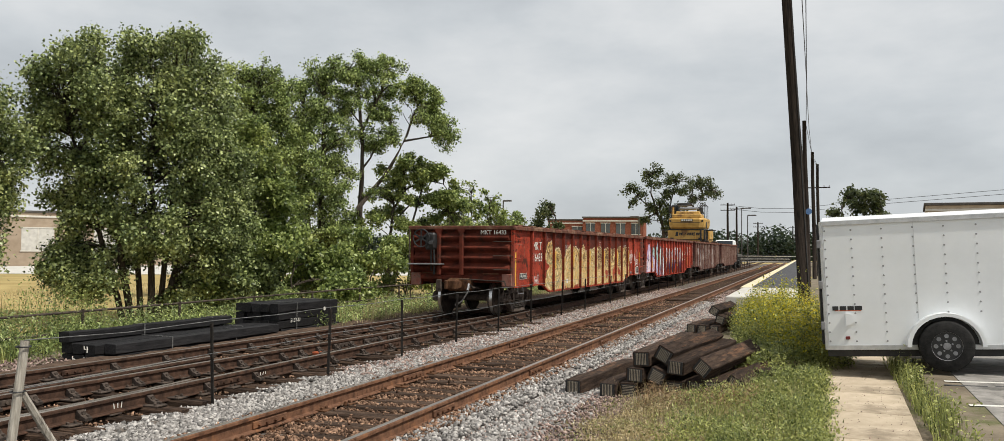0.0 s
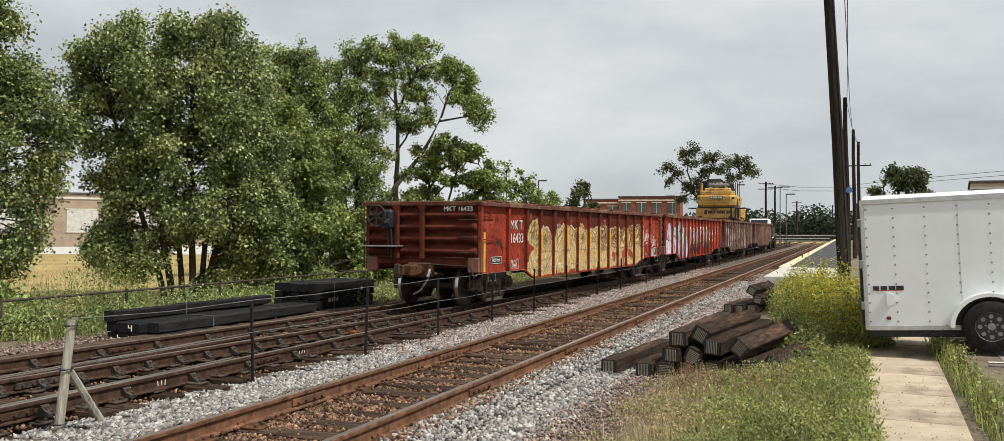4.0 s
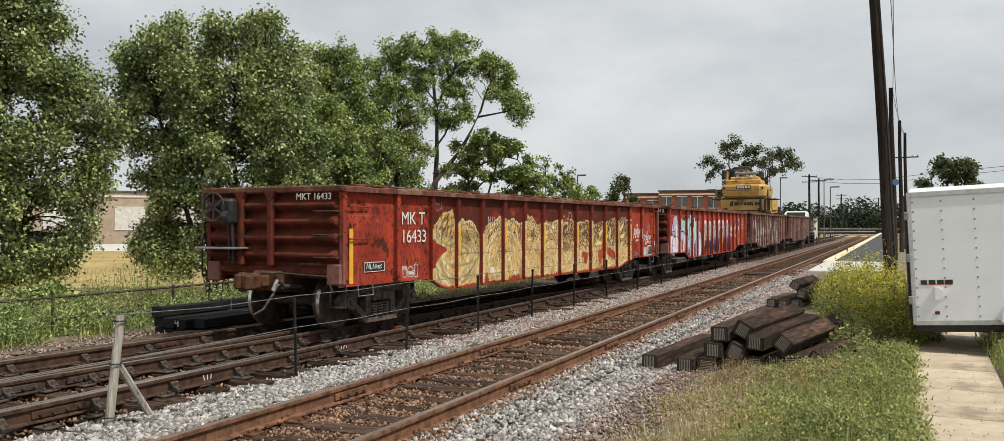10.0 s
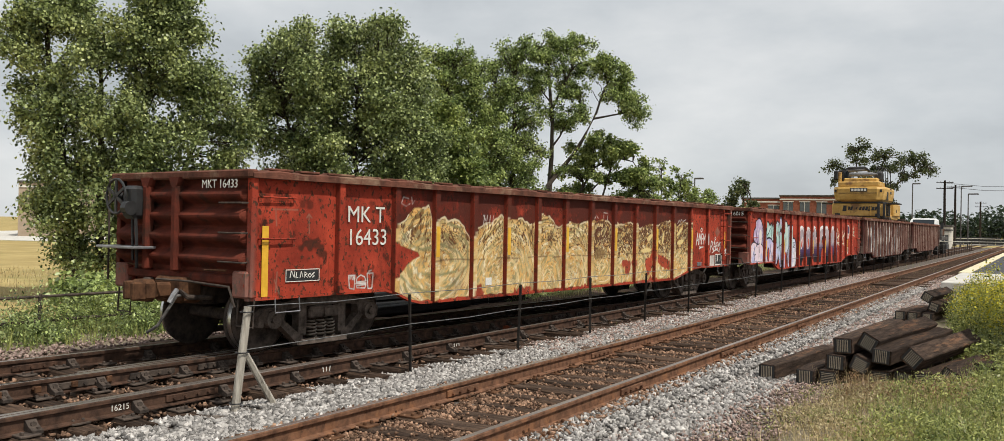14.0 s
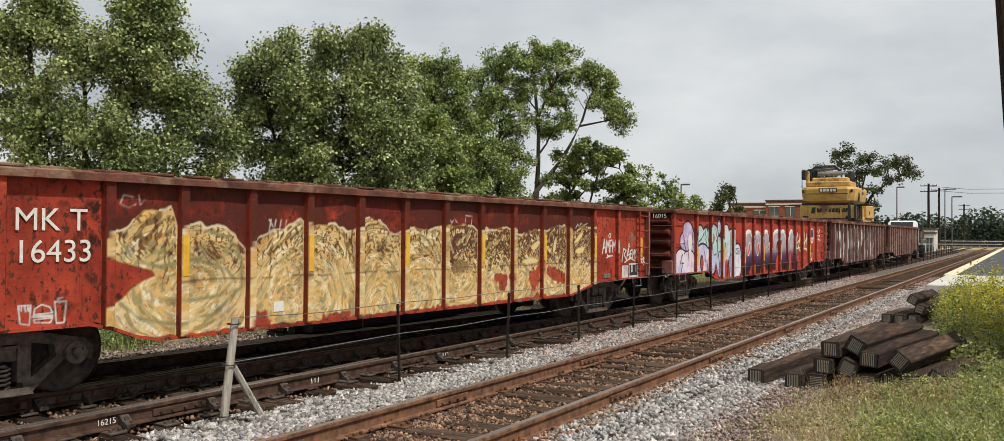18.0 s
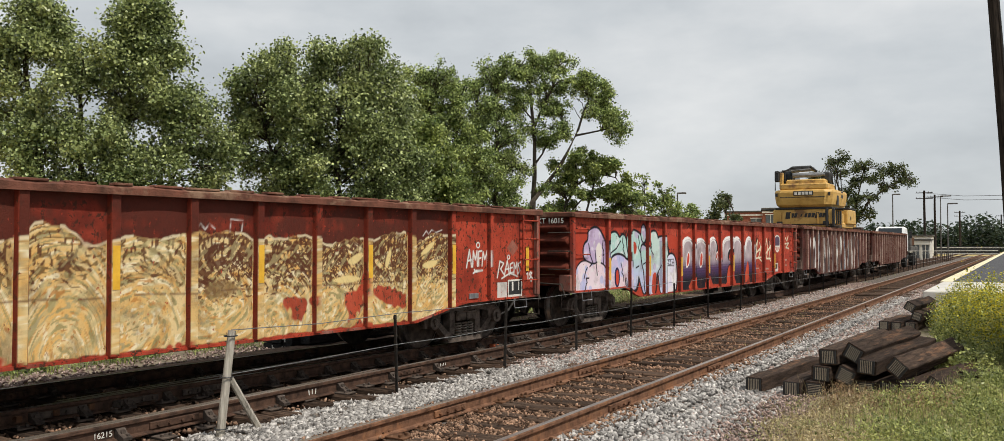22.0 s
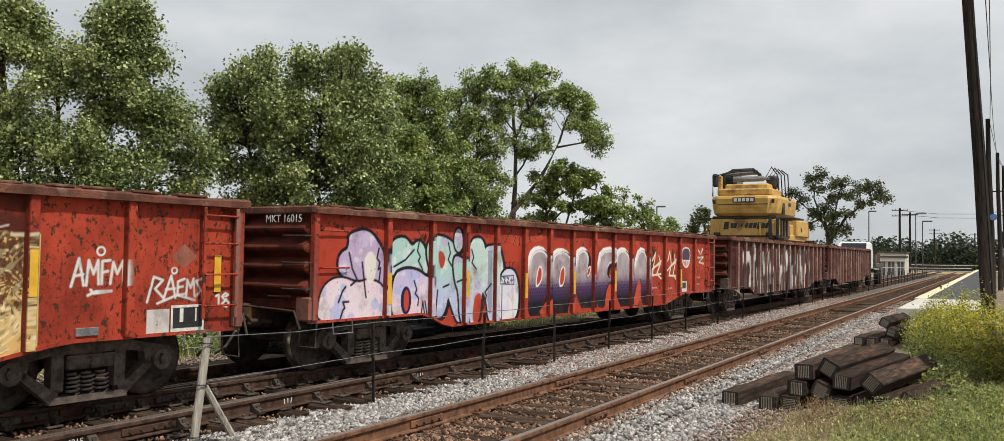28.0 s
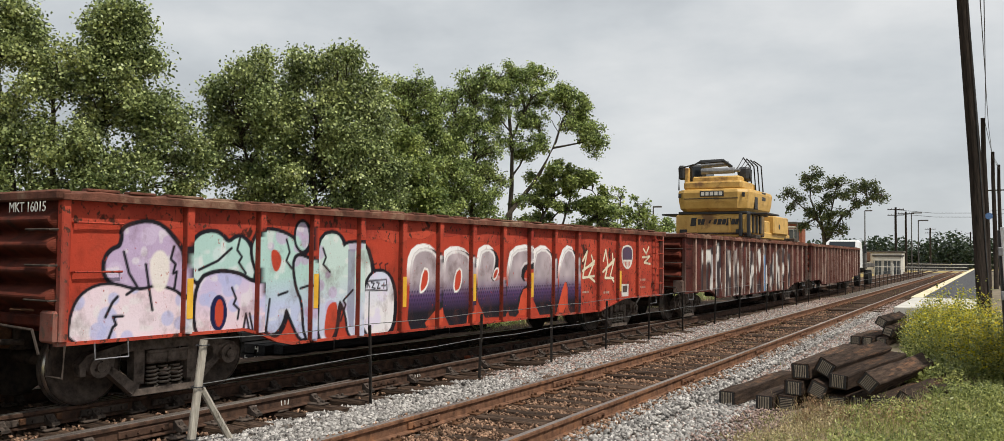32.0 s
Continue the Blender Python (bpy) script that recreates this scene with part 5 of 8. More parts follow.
def gondola(label, coat, mat, ribs, rib_mat, sets, fine=0.03, end_mat=None, brake=True, ladder_far=True):
    """An open freight gondola; its near end at y = 0, its floor deck above the bogies."""
    car = thing("gondola_car", label, "rail car", "freight train")
    L, end_mat = CAR_L, end_mat or CAR_DARK
    edges = [0.0] + ribs + [L]
    for a, b in zip(edges, edges[1:]):
        part("side_panel", sheet_mesh(a, b, bottom_line, TOP - 0.06, HALF - 0.075, coat, mat, fine, fine), None, car)
        ys = np.linspace(a, b, 5)
        inner = Shape().loft([[(-HALF + 0.06, y, bottom_line(y)), (-HALF + 0.10, y, bottom_line(y)), (-HALF + 0.10, y, TOP - 0.05), (-HALF + 0.06, y, TOP - 0.05)] for y in ys])
        part("side_panel", inner, CAR_DARK, car)
    part("inner_wall", Shape().box((HALF - 0.105, L / 2, (TOP + 0.95) / 2), (0.03, L - 0.2, TOP - 0.98)), CAR_DARK, car)
    for y in ribs:
        lo = bottom_line(y)
        n = max(8, int((TOP - 0.06 - lo) / fine))
        rings = []
        for k in range(n + 1):
            z = lo + (TOP - 0.06 - lo) * k / n
            q = HALF + 0.012
            rings.append([(HALF - 0.076, y - 0.062, z), (q - 0.012, y - 0.055, z), (q, y - 0.045, z), (q, y + 0.045, z), (q - 0.012, y + 0.055, z), (HALF - 0.076, y + 0.062, z)])
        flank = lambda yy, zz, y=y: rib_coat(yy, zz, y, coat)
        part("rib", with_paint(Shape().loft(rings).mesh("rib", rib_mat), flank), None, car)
        part("rib", Shape().box((-HALF + 0.02, y, (TOP + lo) / 2 - 0.03), (0.085, 0.10, TOP - lo - 0.08), ch=0.015), CAR_DARK, car)
    # end posts of the side, and the sill line
    for y in (0.045, L - 0.045):
        part("corner_post", with_paint(Shape().box((HALF - 0.05, y, (TOP + SILL) / 2), (0.10, 0.10, TOP - SILL - 0.02), ch=0.012).mesh("corner_post", mat), paint_none), None, car)
        part("corner_post", Shape().box((-HALF + 0.05, y, (TOP + SILL) / 2), (0.10, 0.10, TOP - SILL - 0.02), ch=0.012), CAR_DARK, car)
    rr = np.random.default_rng(int(L * 10) + len(ribs))
    for sgn in (-1, 1):
        rings = []
        for y in np.linspace(-0.02, L + 0.02, 40):
            j, h = float(rr.normal(0, 0.006)), float(rr.normal(0, 0.008))
            x0, x1 = sgn * (HALF + 0.045 + j), sgn * (HALF - 0.16)
            rings.append([(x0, y, TOP - 0.085), (x0, y, TOP + h - 0.01), (sgn * (HALF - 0.02), y, TOP + 0.02 + h), (x1, y, TOP + 0.01 + h), (x1, y, TOP - 0.085)][:: sgn])
        part("top_chord", Shape().loft(rings), CHORD, car, "battered rusty top rail")
        # worn battens lying along the rim
        lumpy = Shape()
        for y in np.arange(0.4, L - 0.4, 0.55):
            lumpy.box((sgn * (HALF - 0.05), y + rr.normal(0, 0.05), TOP + 0.028), (0.13, 0.36 + rr.normal(0, 0.06), 0.03), pose(0, 0, rr.normal(0, 0.004), 0, 0, 0), 0.012)
        tagged(part("rim_wear", lumpy, CHORD, car), kind="stuff")
    for y, s in ((0.0, -1), (L, 1)):
        # corrugated end: pressed horizontal bulges
        rings = []
        zs = np.linspace(1.04, TOP - 0.04, 64)
        for z in zs:
            bulge = 0.15 * (0.5 + 0.5 * math.cos((z - 1.28) / 0.275 * 2 * math.pi)) ** 0.8 if 1.14 < z < 2.24 else 0.0
            rings.append([(-HALF + 0.08, y - s * 0.10, z), (-HALF + 0.14, y - s * 0.06 + s * bulge, z), (HALF - 0.14, y - s * 0.06 + s * bulge, z), (HALF - 0.08, y - s * 0.10, z)])
        part("corrugated_end", Shape().loft(rings, closed=False), end_mat, car, "dark red corrugated end wall")
        part("end_back", Shape().box((0, y - s * 0.16, 1.7), (2 * HALF - 0.22, 0.06, 1.3)), CAR_DARK, car)
        for x in (-0.62, 0.05):
            part("end_post", Shape().box((x - 0.0, y + s * 0.07, 1.66), (0.12, 0.13, 1.16), ch=0.025).loft([[(x - w, y + s * 0.03, z), (x + w, y + s * 0.03, z), (x + w, y + s * 0.13, z), (x - w, y + s * 0.13, z)] for w, z in ((0.06, 2.22), (0.12, 2.34))]), end_mat, car)
        part("end_chord", Shape().box((0, y + s * 0.005, TOP - 0.035), (2 * HALF + 0.06, 0.16, 0.11), ch=0.02), CHORD, car)
        part("end_sill", Shape().box((0, y - s * 0.05, 1.02), (2 * HALF - 0.16, 0.14, 0.12), ch=0.02), CAR_DARK, car)
        for sg in (-1, 1):
            part("corner_pocket", with_paint(Shape().box((sg * (HALF - 0.19), y - s * 0.04, 0.97), (0.30, 0.16, 0.34), ch=0.025).mesh("corner_pocket", mat), paint_none), None, car)
            part("bracket", Shape().tube([(sg * (HALF - 0.42), y + s * 0.06, 1.14), (sg * (HALF - 0.85), y + s * 0.07, 1.13)], 0.014, 6), IRON_RUST, car)
        part("striker_box", Shape().box((0, y - s * 0.0, 0.84), (0.62, 0.34, 0.34), ch=0.04), IRON_RUST, car, "brown cast striker above the coupler")
        part("release_bracket", Shape().box((-0.62, y + s * 0.05, 0.80), (0.16, 0.12, 0.34), ch=0.03), IRON, car)
        part("angle_cock", Shape().tube([(0.45, y - s * 0.2, 0.74), (0.40, y + s * 0.12, 0.76), (0.33, y + s * 0.2, 0.84)], 0.035, 8), IRON, car)
        # coupler
        cp = Shape().box((0, y + s * 0.22, 0.84), (0.20, 0.5, 0.20), ch=0.03).box((0, y + s * 0.50, 0.85), (0.34, 0.22, 0.28), ch=0.05).box((0.13, y + s * 0.66, 0.85), (0.10, 0.18, 0.24), ch=0.04).box((-0.14, y + s * 0.62, 0.85), (0.08, 0.14, 0.24), ch=0.03)
        part("coupler", cp, IRON_RUST, car, "rusty knuckle coupler")
        part("air_hose", Shape().tube([(0.34, y + s * 0.12, 0.80), (0.36, y + s * 0.26, 0.78), (0.34, y + s * 0.36, 0.62), (0.22, y + s * 0.43, 0.40), (0.05, y + s * 0.47, 0.30)], 0.021, 8), HOSE, car, "dusty grey rubber air hose")
        part("hose_fitting", Shape().tube([(0.34, y + s * 0.24, 0.86), (0.36, y + s * 0.31, 0.79), (0.355, y + s * 0.36, 0.70)], 0.034, 8), GREY_STEEL, car, "pale grey hose fitting")
        part("uncoupling_lever", Shape().tube([(HALF - 0.1, y + s * 0.16, 0.70), (HALF - 0.2, y + s * 0.18, 0.95), (0.5, y + s * 0.20, 0.98), (0.15, y + s * 0.42, 1.0)], 0.016, 6), IRON, car)
        for x in (-HALF + 0.16, HALF - 0.16):
            part("step", Shape().tube([(x - 0.16, y - s * 0.06, 0.78), (x - 0.16, y - s * 0.04, 0.44), (x + 0.16, y - s * 0.04, 0.44), (x + 0.16, y - s * 0.06, 0.78)], 0.014, 6), IRON, car)
        for z in (1.25, 1.62, 2.0):
            for sg in (-1, 1):
                if sg * s < 0:
                    part("grab_iron", Shape().tube([(sg * (HALF - 0.08), y + s * 0.0, z), (sg * (HALF - 0.08), y + s * 0.09, z), (sg * (HALF - 0.55), y + s * 0.09, z), (sg * (HALF - 0.55), y + s * 0.02, z)], 0.013, 6), IRON, car)
    # side ladders and grab irons
    for y in (L - 0.62, L - 0.14):
        part("ladder_stile", with_paint(Shape().box((HALF + 0.03, y, 1.62), (0.03, 0.045, 1.36), ch=0.008).mesh("ladder_stile", mat), paint_none), None, car)
    for z in (1.10, 1.48, 1.86, 2.2):
        part("grab_iron", Shape().tube([(HALF - 0.05, L - 0.62, z), (HALF + 0.045, L - 0.62, z), (HALF + 0.045, L - 0.14, z), (HALF - 0.05, L - 0.14, z)], 0.014, 6), mat, car)
    for z in (1.55, 2.08):
        part("grab_iron", Shape().tube([(HALF - 0.07, 0.15, z), (HALF - 0.01, 0.15, z), (HALF - 0.01, 0.70, z), (HALF - 0.07, 0.70, z)], 0.014, 6), mat, car)
    for y in (0.62, L - 0.62):
        part("side_step", Shape().tube([(HALF - 0.05, y - 0.20, 0.80), (HALF - 0.03, y - 0.20, 0.60), (HALF - 0.03, y + 0.20, 0.60), (HALF - 0.05, y + 0.20, 0.80)], 0.010, 6), GREY_STEEL, car)
    if brake:
        bw = Shape()
        bw.tube([(0.24 * math.cos(a * 0.2618) - 1.05, -0.30, 2.08 + 0.24 * math.sin(a * 0.2618)) for a in range(25)], 0.018, 6)
        for k in range(6):
            bw.box((0, 0, 0.12), (0.045, 0.02, 0.24), pose(-1.05, -0.30, 2.08, 0, 60 * k))
        part("brake_wheel", bw, BLACK, car, "black hand-brake wheel")
        part("brake_housing", Shape().box((-0.82, -0.16, 2.0), (0.30, 0.22, 0.46), ch=0.06).tube([(-1.05, -0.30, 2.08), (-1.05, 0.0, 2.08)], 0.06, 10).tube([(-0.80, -0.20, 1.8), (-0.80, -0.18, 1.2)], 0.02, 6), BLACK, car, "black hand-brake gear box")
        part("brake_chain", Shape().tube([(-0.72, -0.20, 1.80), (-0.70, -0.19, 1.45), (-0.72, -0.17, 1.10)], 0.024, 6).tube([(-0.78, -0.3, 1.92), (-0.66, -0.3, 1.92)], 0.10, 10), BLACK, car)
        part("brake_platform", Shape().box((-0.95, -0.20, 1.38), (0.95, 0.34, 0.035), ch=0.01), GREY_STEEL, car, "worn steel brake step")
        part("ladder_rail", Shape().tube([(-HALF + 0.04, -0.14, 0.9), (-HALF + 0.04, -0.14, 2.35)], 0.016, 6), IRON, car)
    # underframe
    part("floor", Shape().box((0, L / 2, 0.93), (2 * HALF - 0.2, L - 0.3, 0.08)), CAR_DARK, car)
    part("centre_sill", Shape().box((0, L / 2, 0.78), (0.5, L - 0.4, 0.30), ch=0.02), IRON, car)
    part("side_sill", with_paint(Shape().loft([[(HALF - 0.12, y, bottom_line(y) - 0.03), (HALF - 0.04, y, bottom_line(y) - 0.03), (HALF - 0.04, y, bottom_line(y) + 0.008), (HALF - 0.12, y, bottom_line(y) + 0.008)] for y in np.linspace(0, L, 60)]).mesh("side_sill", mat), paint_none), None, car)
    part("load", Shape().box((0, L / 2, 1.25), (2 * HALF - 0.3, L - 0.5, 0.55), ch=0.1), IRON_RUST, car, "dark scrap load below the rim")
    part("brake_cylinder", Shape().tube([(-0.6, 6.6, 0.62), (-0.6, 7.5, 0.62)], 0.16, 14), IRON, car)
    part("air_reservoir", Shape().tube([(0.6, 8.4, 0.60), (0.6, 9.5, 0.60)], 0.20, 14), IRON, car)
    part("brake_valve", Shape().box((0.75, 5.2, 0.62), (0.5, 0.5, 0.24), ch=0.03), IRON, car)
    bogie(car, 1.62, sets)
    bogie(car, L - 1.75, sets)
    return car


RIBS_B = [1.58, 2.70, 3.65, 4.61, 5.58, 6.55, 7.51, 8.50, 9.48, 10.44, 11.45, 12.46, 13.47, 14.56]
RIBS_C = [0.92 + 0.952 * k for k in range(16)]
WHEELS = []
CARS = []
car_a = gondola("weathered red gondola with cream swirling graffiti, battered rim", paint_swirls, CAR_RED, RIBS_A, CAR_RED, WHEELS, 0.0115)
car_b = gondola("orange-red gondola with lavender and mint bubble graffiti", paint_letters, CAR_ORANGE, RIBS_B, CAR_ORANGE, WHEELS, 0.014, brake=False)
car_c = gondola("brown gondola with grey graffiti streaks and close ribs", paint_drips, CAR_BROWN, RIBS_C, RIB_PALE, WHEELS, 0.06, brake=False)
car_d = gondola("dull brown ribbed gondola near the train's end", paint_none, CAR_BROWN, RIBS_C, RIB_PALE, WHEELS, 0.10, brake=False)
CARS = [car_a, car_b, car_c, car_d]
writing("chalk_number", "16215", 0.085, track_far, pose(LEAD_X + 0.0145, 5.16, -0.125) @ ON_SIDE, WHITE_PAINT, "white chalked number on the rail")
writing("chalk_number", "15", 0.085, track_far, pose(LEAD_X + 0.0145, 7.62, -0.125) @ ON_SIDE, WHITE_PAINT, "white chalked number on the rail")
writing("reporting_mark", "MK T", 0.33, car_a, pose(HALF - 0.05, 1.66, 1.785) @ ON_SIDE, WHITE_PAINT, "white painted reporting mark")
writing("car_number", "16433", 0.33, car_a, pose(HALF - 0.05, 1.66, 1.46) @ ON_SIDE, WHITE_PAINT, "white stencilled car number")
writing("end_mark", "MKT", 0.155, car_a, pose(0.60, -0.085, 2.19) @ ON_END, WHITE_PAINT, "small white end mark")
writing("end_number", "16433", 0.155, car_a, pose(0.96, -0.085, 2.19) @ ON_END, WHITE_PAINT, "small white end number")
writing("end_mark", "MKT", 0.155, car_b, pose(0.60, -0.085, 2.19) @ ON_END, WHITE_PAINT, "small white end mark")
writing("end_number", "16015", 0.155, car_b, pose(0.96, -0.085, 2.19) @ ON_END, WHITE_PAINT, "small white end number")


def stripes(car, spots):
    for y, z, h in spots:
        part("reflector_stripe", Shape().box((HALF - 0.052, y, z), (0.006, 0.10, h)), YELLOW_STRIPE, car, "yellow reflective stripe")


stripes(car_a, [(0.25, 1.265, 0.90)])
part("builders_panel", Shape().box((HALF - 0.055, 0.88, 1.066), (0.006, 0.54, 0.135)), BLACK, car_a, "small black sprayed panel")


def outline(car, y, z, w, h, t=0.016):
    """A thin stencilled frame."""
    for dy, dz, sy, sz in ((0, h / 2, w, t), (0, -h / 2, w, t), (-w / 2, 0, t, h), (w / 2, 0, t, h)):
        part("panel_border", Shape().box((HALF - 0.052, y + dy, z + dz), (0.004, sy, sz)), WHITE_PAINT, car)


outline(car_a, 0.88, 1.066, 0.57, 0.155, 0.010)
for _line in [[(0.66, 1.04), (0.68, 1.13), (0.73, 1.04), (0.74, 1.13)], [(0.77, 1.11), (0.76, 1.03), (0.80, 1.04)], [(0.83, 1.03), (0.85, 1.12), (0.88, 1.04)], [(0.91, 1.03), (0.91, 1.11), (0.95, 1.08), (0.91, 1.07), (0.96, 1.03)], [(1.00, 1.09), (0.97, 1.06), (1.00, 1.03), (1.03, 1.06), (1.00, 1.09)], [(1.08, 1.10), (1.04, 1.07), (1.08, 1.05), (1.04, 1.03)]]:
    for (_ay, _az), (_by, _bz) in zip(_line, _line[1:]):
        part("panel_bar", Shape().tube([(HALF - 0.050, _ay, _az), (HALF - 0.050, _by, _bz)], 0.006, 5), WHITE_PAINT, car_a)
part("notice_board", Shape().box((HALF - 0.050, 15.32, 0.945), (0.006, 0.46, 0.35)), WHITE_PAINT, car_a, "white notice board with black squares")
part("panel_bar", Shape().box((HALF - 0.046, 15.32, 0.97), (0.004, 0.41, 0.24)), BLACK, car_a)
for _dy, _dz in ((-0.09, 0.03), (0.11, 0.03)):
    part("panel_bar", Shape().box((HALF - 0.043, 15.32 + _dy, 0.97 + _dz), (0.004, 0.05 if _dy < 0 else 0.02, 0.16)), WHITE_PAINT, car_a)
part("hole_patch", Shape().box((HALF - 0.058, 5.02, 0.81), (0.01, 0.17, 0.13)), WHITE_PAINT, car_a, "pale square patch")
for _car, _spots in ((car_a, [(3.58, 1.50), (5.52, 1.50), (7.48, 1.52), (9.45, 1.52), (11.45, 1.52), (13.43, 1.52)]), (car_b, [(1.58, 1.22), (3.65, 1.25), (5.58, 1.18), (7.51, 1.2), (9.48, 1.2), (13.47, 1.2)])):
    for _y, _z in _spots:
        part("reflector_stripe", Shape().box((HALF + 0.0145, _y, _z), (0.006, 0.085, 0.48)), YELLOW_STRIPE, _car, "yellow reflective stripe")
stripes(car_a, [(15.74, 1.49, 0.46)])
part("vent_plate", Shape().box((HALF - 0.055, 14.06, 0.88), (0.02, 0.26, 0.09), ch=0.004), GREY_STEEL, car_a, "small riveted grey plate")


def car_pose(front, length=CAR_L):
    """A car's pose on the curved route, with its end at that place along the track."""
    a, b = front + 1.7, front + length - 1.7
    pa, pb = Vector((track_middle(a), a, 0)), Vector((track_middle(b), b, 0))
    way = (pb - pa).normalized()
    p = pa - way * 1.7
    return pose(p.x, p.y, 0, 0, 0, math.degrees(math.atan2(-way.x, way.y)))


def front_at(t):
    k = min(int(t), len(TRAIN) - 2)
    (t0, a), (t1, b) = TRAIN[k], TRAIN[k + 1]
    return a + (b - a) * (t - t0) / (t1 - t0)


# ---------------------------------------------------------------- verge, walk, lot, platform
def patch(name, corners, z, mat, label, category, thick=0.12, kind="structure", cuts=1):
    """A flat slab with the given corners in plan."""
    s = Shape().extrude(corners, thick, Matrix.Translation((0, 0, z - thick)))
    return solid(name, s, mat, label, category, kind)


_v = Shape()
_rings = []
for _y in list(np.arange(-12, 40, 0.8)) + [60, 100, 160]:
    _rings.append([(3.55, _y, -0.52), (3.0 + 0.25 * math.sin(_y), _y, -0.30), (3.6, _y, -0.20 + 0.03 * math.sin(_y * 1.7)), (4.6, _y, -0.12), (5.6 + 0.029 * (_y - 9), _y, -0.08), (6.75 + 0.029 * (_y - 9), _y, -0.08), (6.9 + 0.029 * (_y - 9), _y, 0.092), (30, _y, 0.092), (30, _y, -0.6)])
_v.loft(_rings, closed=False)
solid("verge", _v, SOIL, "dry soil verge with weeds beside the track", "ground", "structure")
walkway = thing("sidewalk", "tan concrete sidewalk with weeds along both edges", "sidewalk", kind="structure")
_y = -6.0
while _y < 24:
    _x = 5.68 + 0.029 * (_y - 9)
    _s = Shape().box((0, 0, 0), (0.95, 1.50, 0.12), ch=0.012)
    part("slab", _s, CONCRETE, walkway, m=pose(_x + 0.47, _y + 0.75, -0.08 + 0.004 * math.sin(_y * 3), 0.2 * math.sin(_y), 0, -1.66))
    _y += 1.512
lot = patch("parking_lot", [(6.98, -10), (30, -10), (30, 60), (8.4, 60)], 0.10, LOT, "worn grey asphalt parking lot", "parking lot", 0.1)
for _a, _b in ((10.82, 0.10), (12.72, 0.10), (15.95, 0.10), (8.9, 0.10)):
    patch("painted_line", [(7.25, _a), (12.0, _a + 0.85), (12.0, _a + 0.95), (7.25, _a + _b)], 0.104, WHITE_PAINT, "worn white parking line", "road marking", 0.003)
for _k in range(3):
    _s = Shape().tube([(7.2 + _k * 0.6, 12.4 + _k * 0.1, 0.1), (7.7 + _k * 0.6, 12.45 + _k * 0.12, 0.1)], 0.012, 5)
    solid("tar_seam", _s, BLACK, "black tar seam in the asphalt", "crack", "structure")
platform = thing("platform", "low station platform with cream tactile edge", "platform", kind="structure")
part("concrete_end", Shape().box((4.0, 38.2, -0.22), (2.9, 9.0, 0.62), ch=0.03), PLATFORM_C, platform, "pale concrete platform end")
part("asphalt_top", Shape().box((4.15, 116, -0.21), (2.5, 146, 0.60), ch=0.03), ASPHALT, platform, "dark asphalt platform surface")
for _k in range(48):
    part("tactile_tile", Shape().box((2.66, 44.2 + 3.05 * _k, -0.20), (0.46, 3.0, 0.62), ch=0.02), TACTILE, platform)
part("ramp_bar", Shape().tube([(3.9, 36.0, 0.0), (4.35, 33.2, -0.1)], 0.03, 6), BLACK, platform)

# level crossing and the far end of the line
crossing = thing("level_crossing", "grey road crossing with pale barrier arms far along the line", "level crossing", kind="structure")
part("road_deck", Shape().box((0, 168, -0.10), (120, 8, 0.14)), LOT, crossing, "grey asphalt road deck")
part("barrier_arm", Shape().tube([(-8.5, 120, 0.75), (3.0, 120, 0.85)], 0.045, 6), CREAM, crossing, "pale crossing barrier arm")
part("barrier_post", Shape().box((-5.2, 118, 0.4), (0.25, 0.25, 1.6), ch=0.04), CREAM, crossing)
part("barrier_arm", Shape().tube([(-10, 160, 1.0), (6.0, 160, 1.0)], 0.05, 6), CREAM, crossing, "pale crossing barrier arm")
for _k in range(14):
    part("fence_panel", Shape().box((-14.8 + _k * 1.25, 175, 0.45), (1.2, 0.08, 1.5)), BLACK, crossing)

# ---------------------------------------------------------------- wire fence between the tracks
POST_Y = [9.08, 11.82, 14.42, 16.98, 19.62, 22.2, 25.2, 28.1, 31.9, 34.6, 37.4] + [40.2 + 2.8 * k for k in range(27)]
fence = thing("wire_fence", "thin black steel posts carrying two slack wires between the tracks", "fence")
for _k, _y in enumerate(POST_Y):
    _m = pose(-1.5, _y, -0.42, rng.normal(0, 1.2), rng.normal(0, 1.2), rng.uniform(-20, 20))
    _p = part("post", Shape().box((0, 0, 0.63), (0.045, 0.014, 1.26), ch=0.003).box((0, 0.012, 0.63), (0.012, 0.03, 1.26), ch=0.003), POST_STEEL, fence, m=_m)
    if _y < 30:
        for _z in (0.84, 1.22):
            part("clip", Shape().box((0, 0, _z), (0.05, 0.03, 0.05), ch=0.008), POST_STEEL, _p)
for _z0, _z1 in ((0.88, 0.86), (0.42, 0.45)):
    _pts = [(-1.5, 6.17 + 0.125 * _z0, _z0)]
    for _a, _b in zip([6.1] + POST_Y, POST_Y):
        _pts += [(-1.5, (_a + _b) / 2, _z1 - 0.02), (-1.5, _b, _z1)]
    part("wire", Shape().tube(_pts, 0.0055, 5), WIRE, fence, "thin grey wire")
aframe = thing("fence_anchor_post", "bleached grey wooden end post with a diagonal brace", "post")
part("upright", Shape().tube([(-1.51, 6.12, -0.45), (-1.50, 6.20, 0.20), (-1.50, 6.29, 0.875)], [0.046, 0.044, 0.041], 10), WOOD_GREY, aframe)
part("brace", Shape().tube([(-1.49, 6.27, 0.37), (-1.50, 6.50, 0.04), (-1.50, 6.76, -0.34)], [0.034, 0.036, 0.038], 6), WOOD_GREY, aframe)
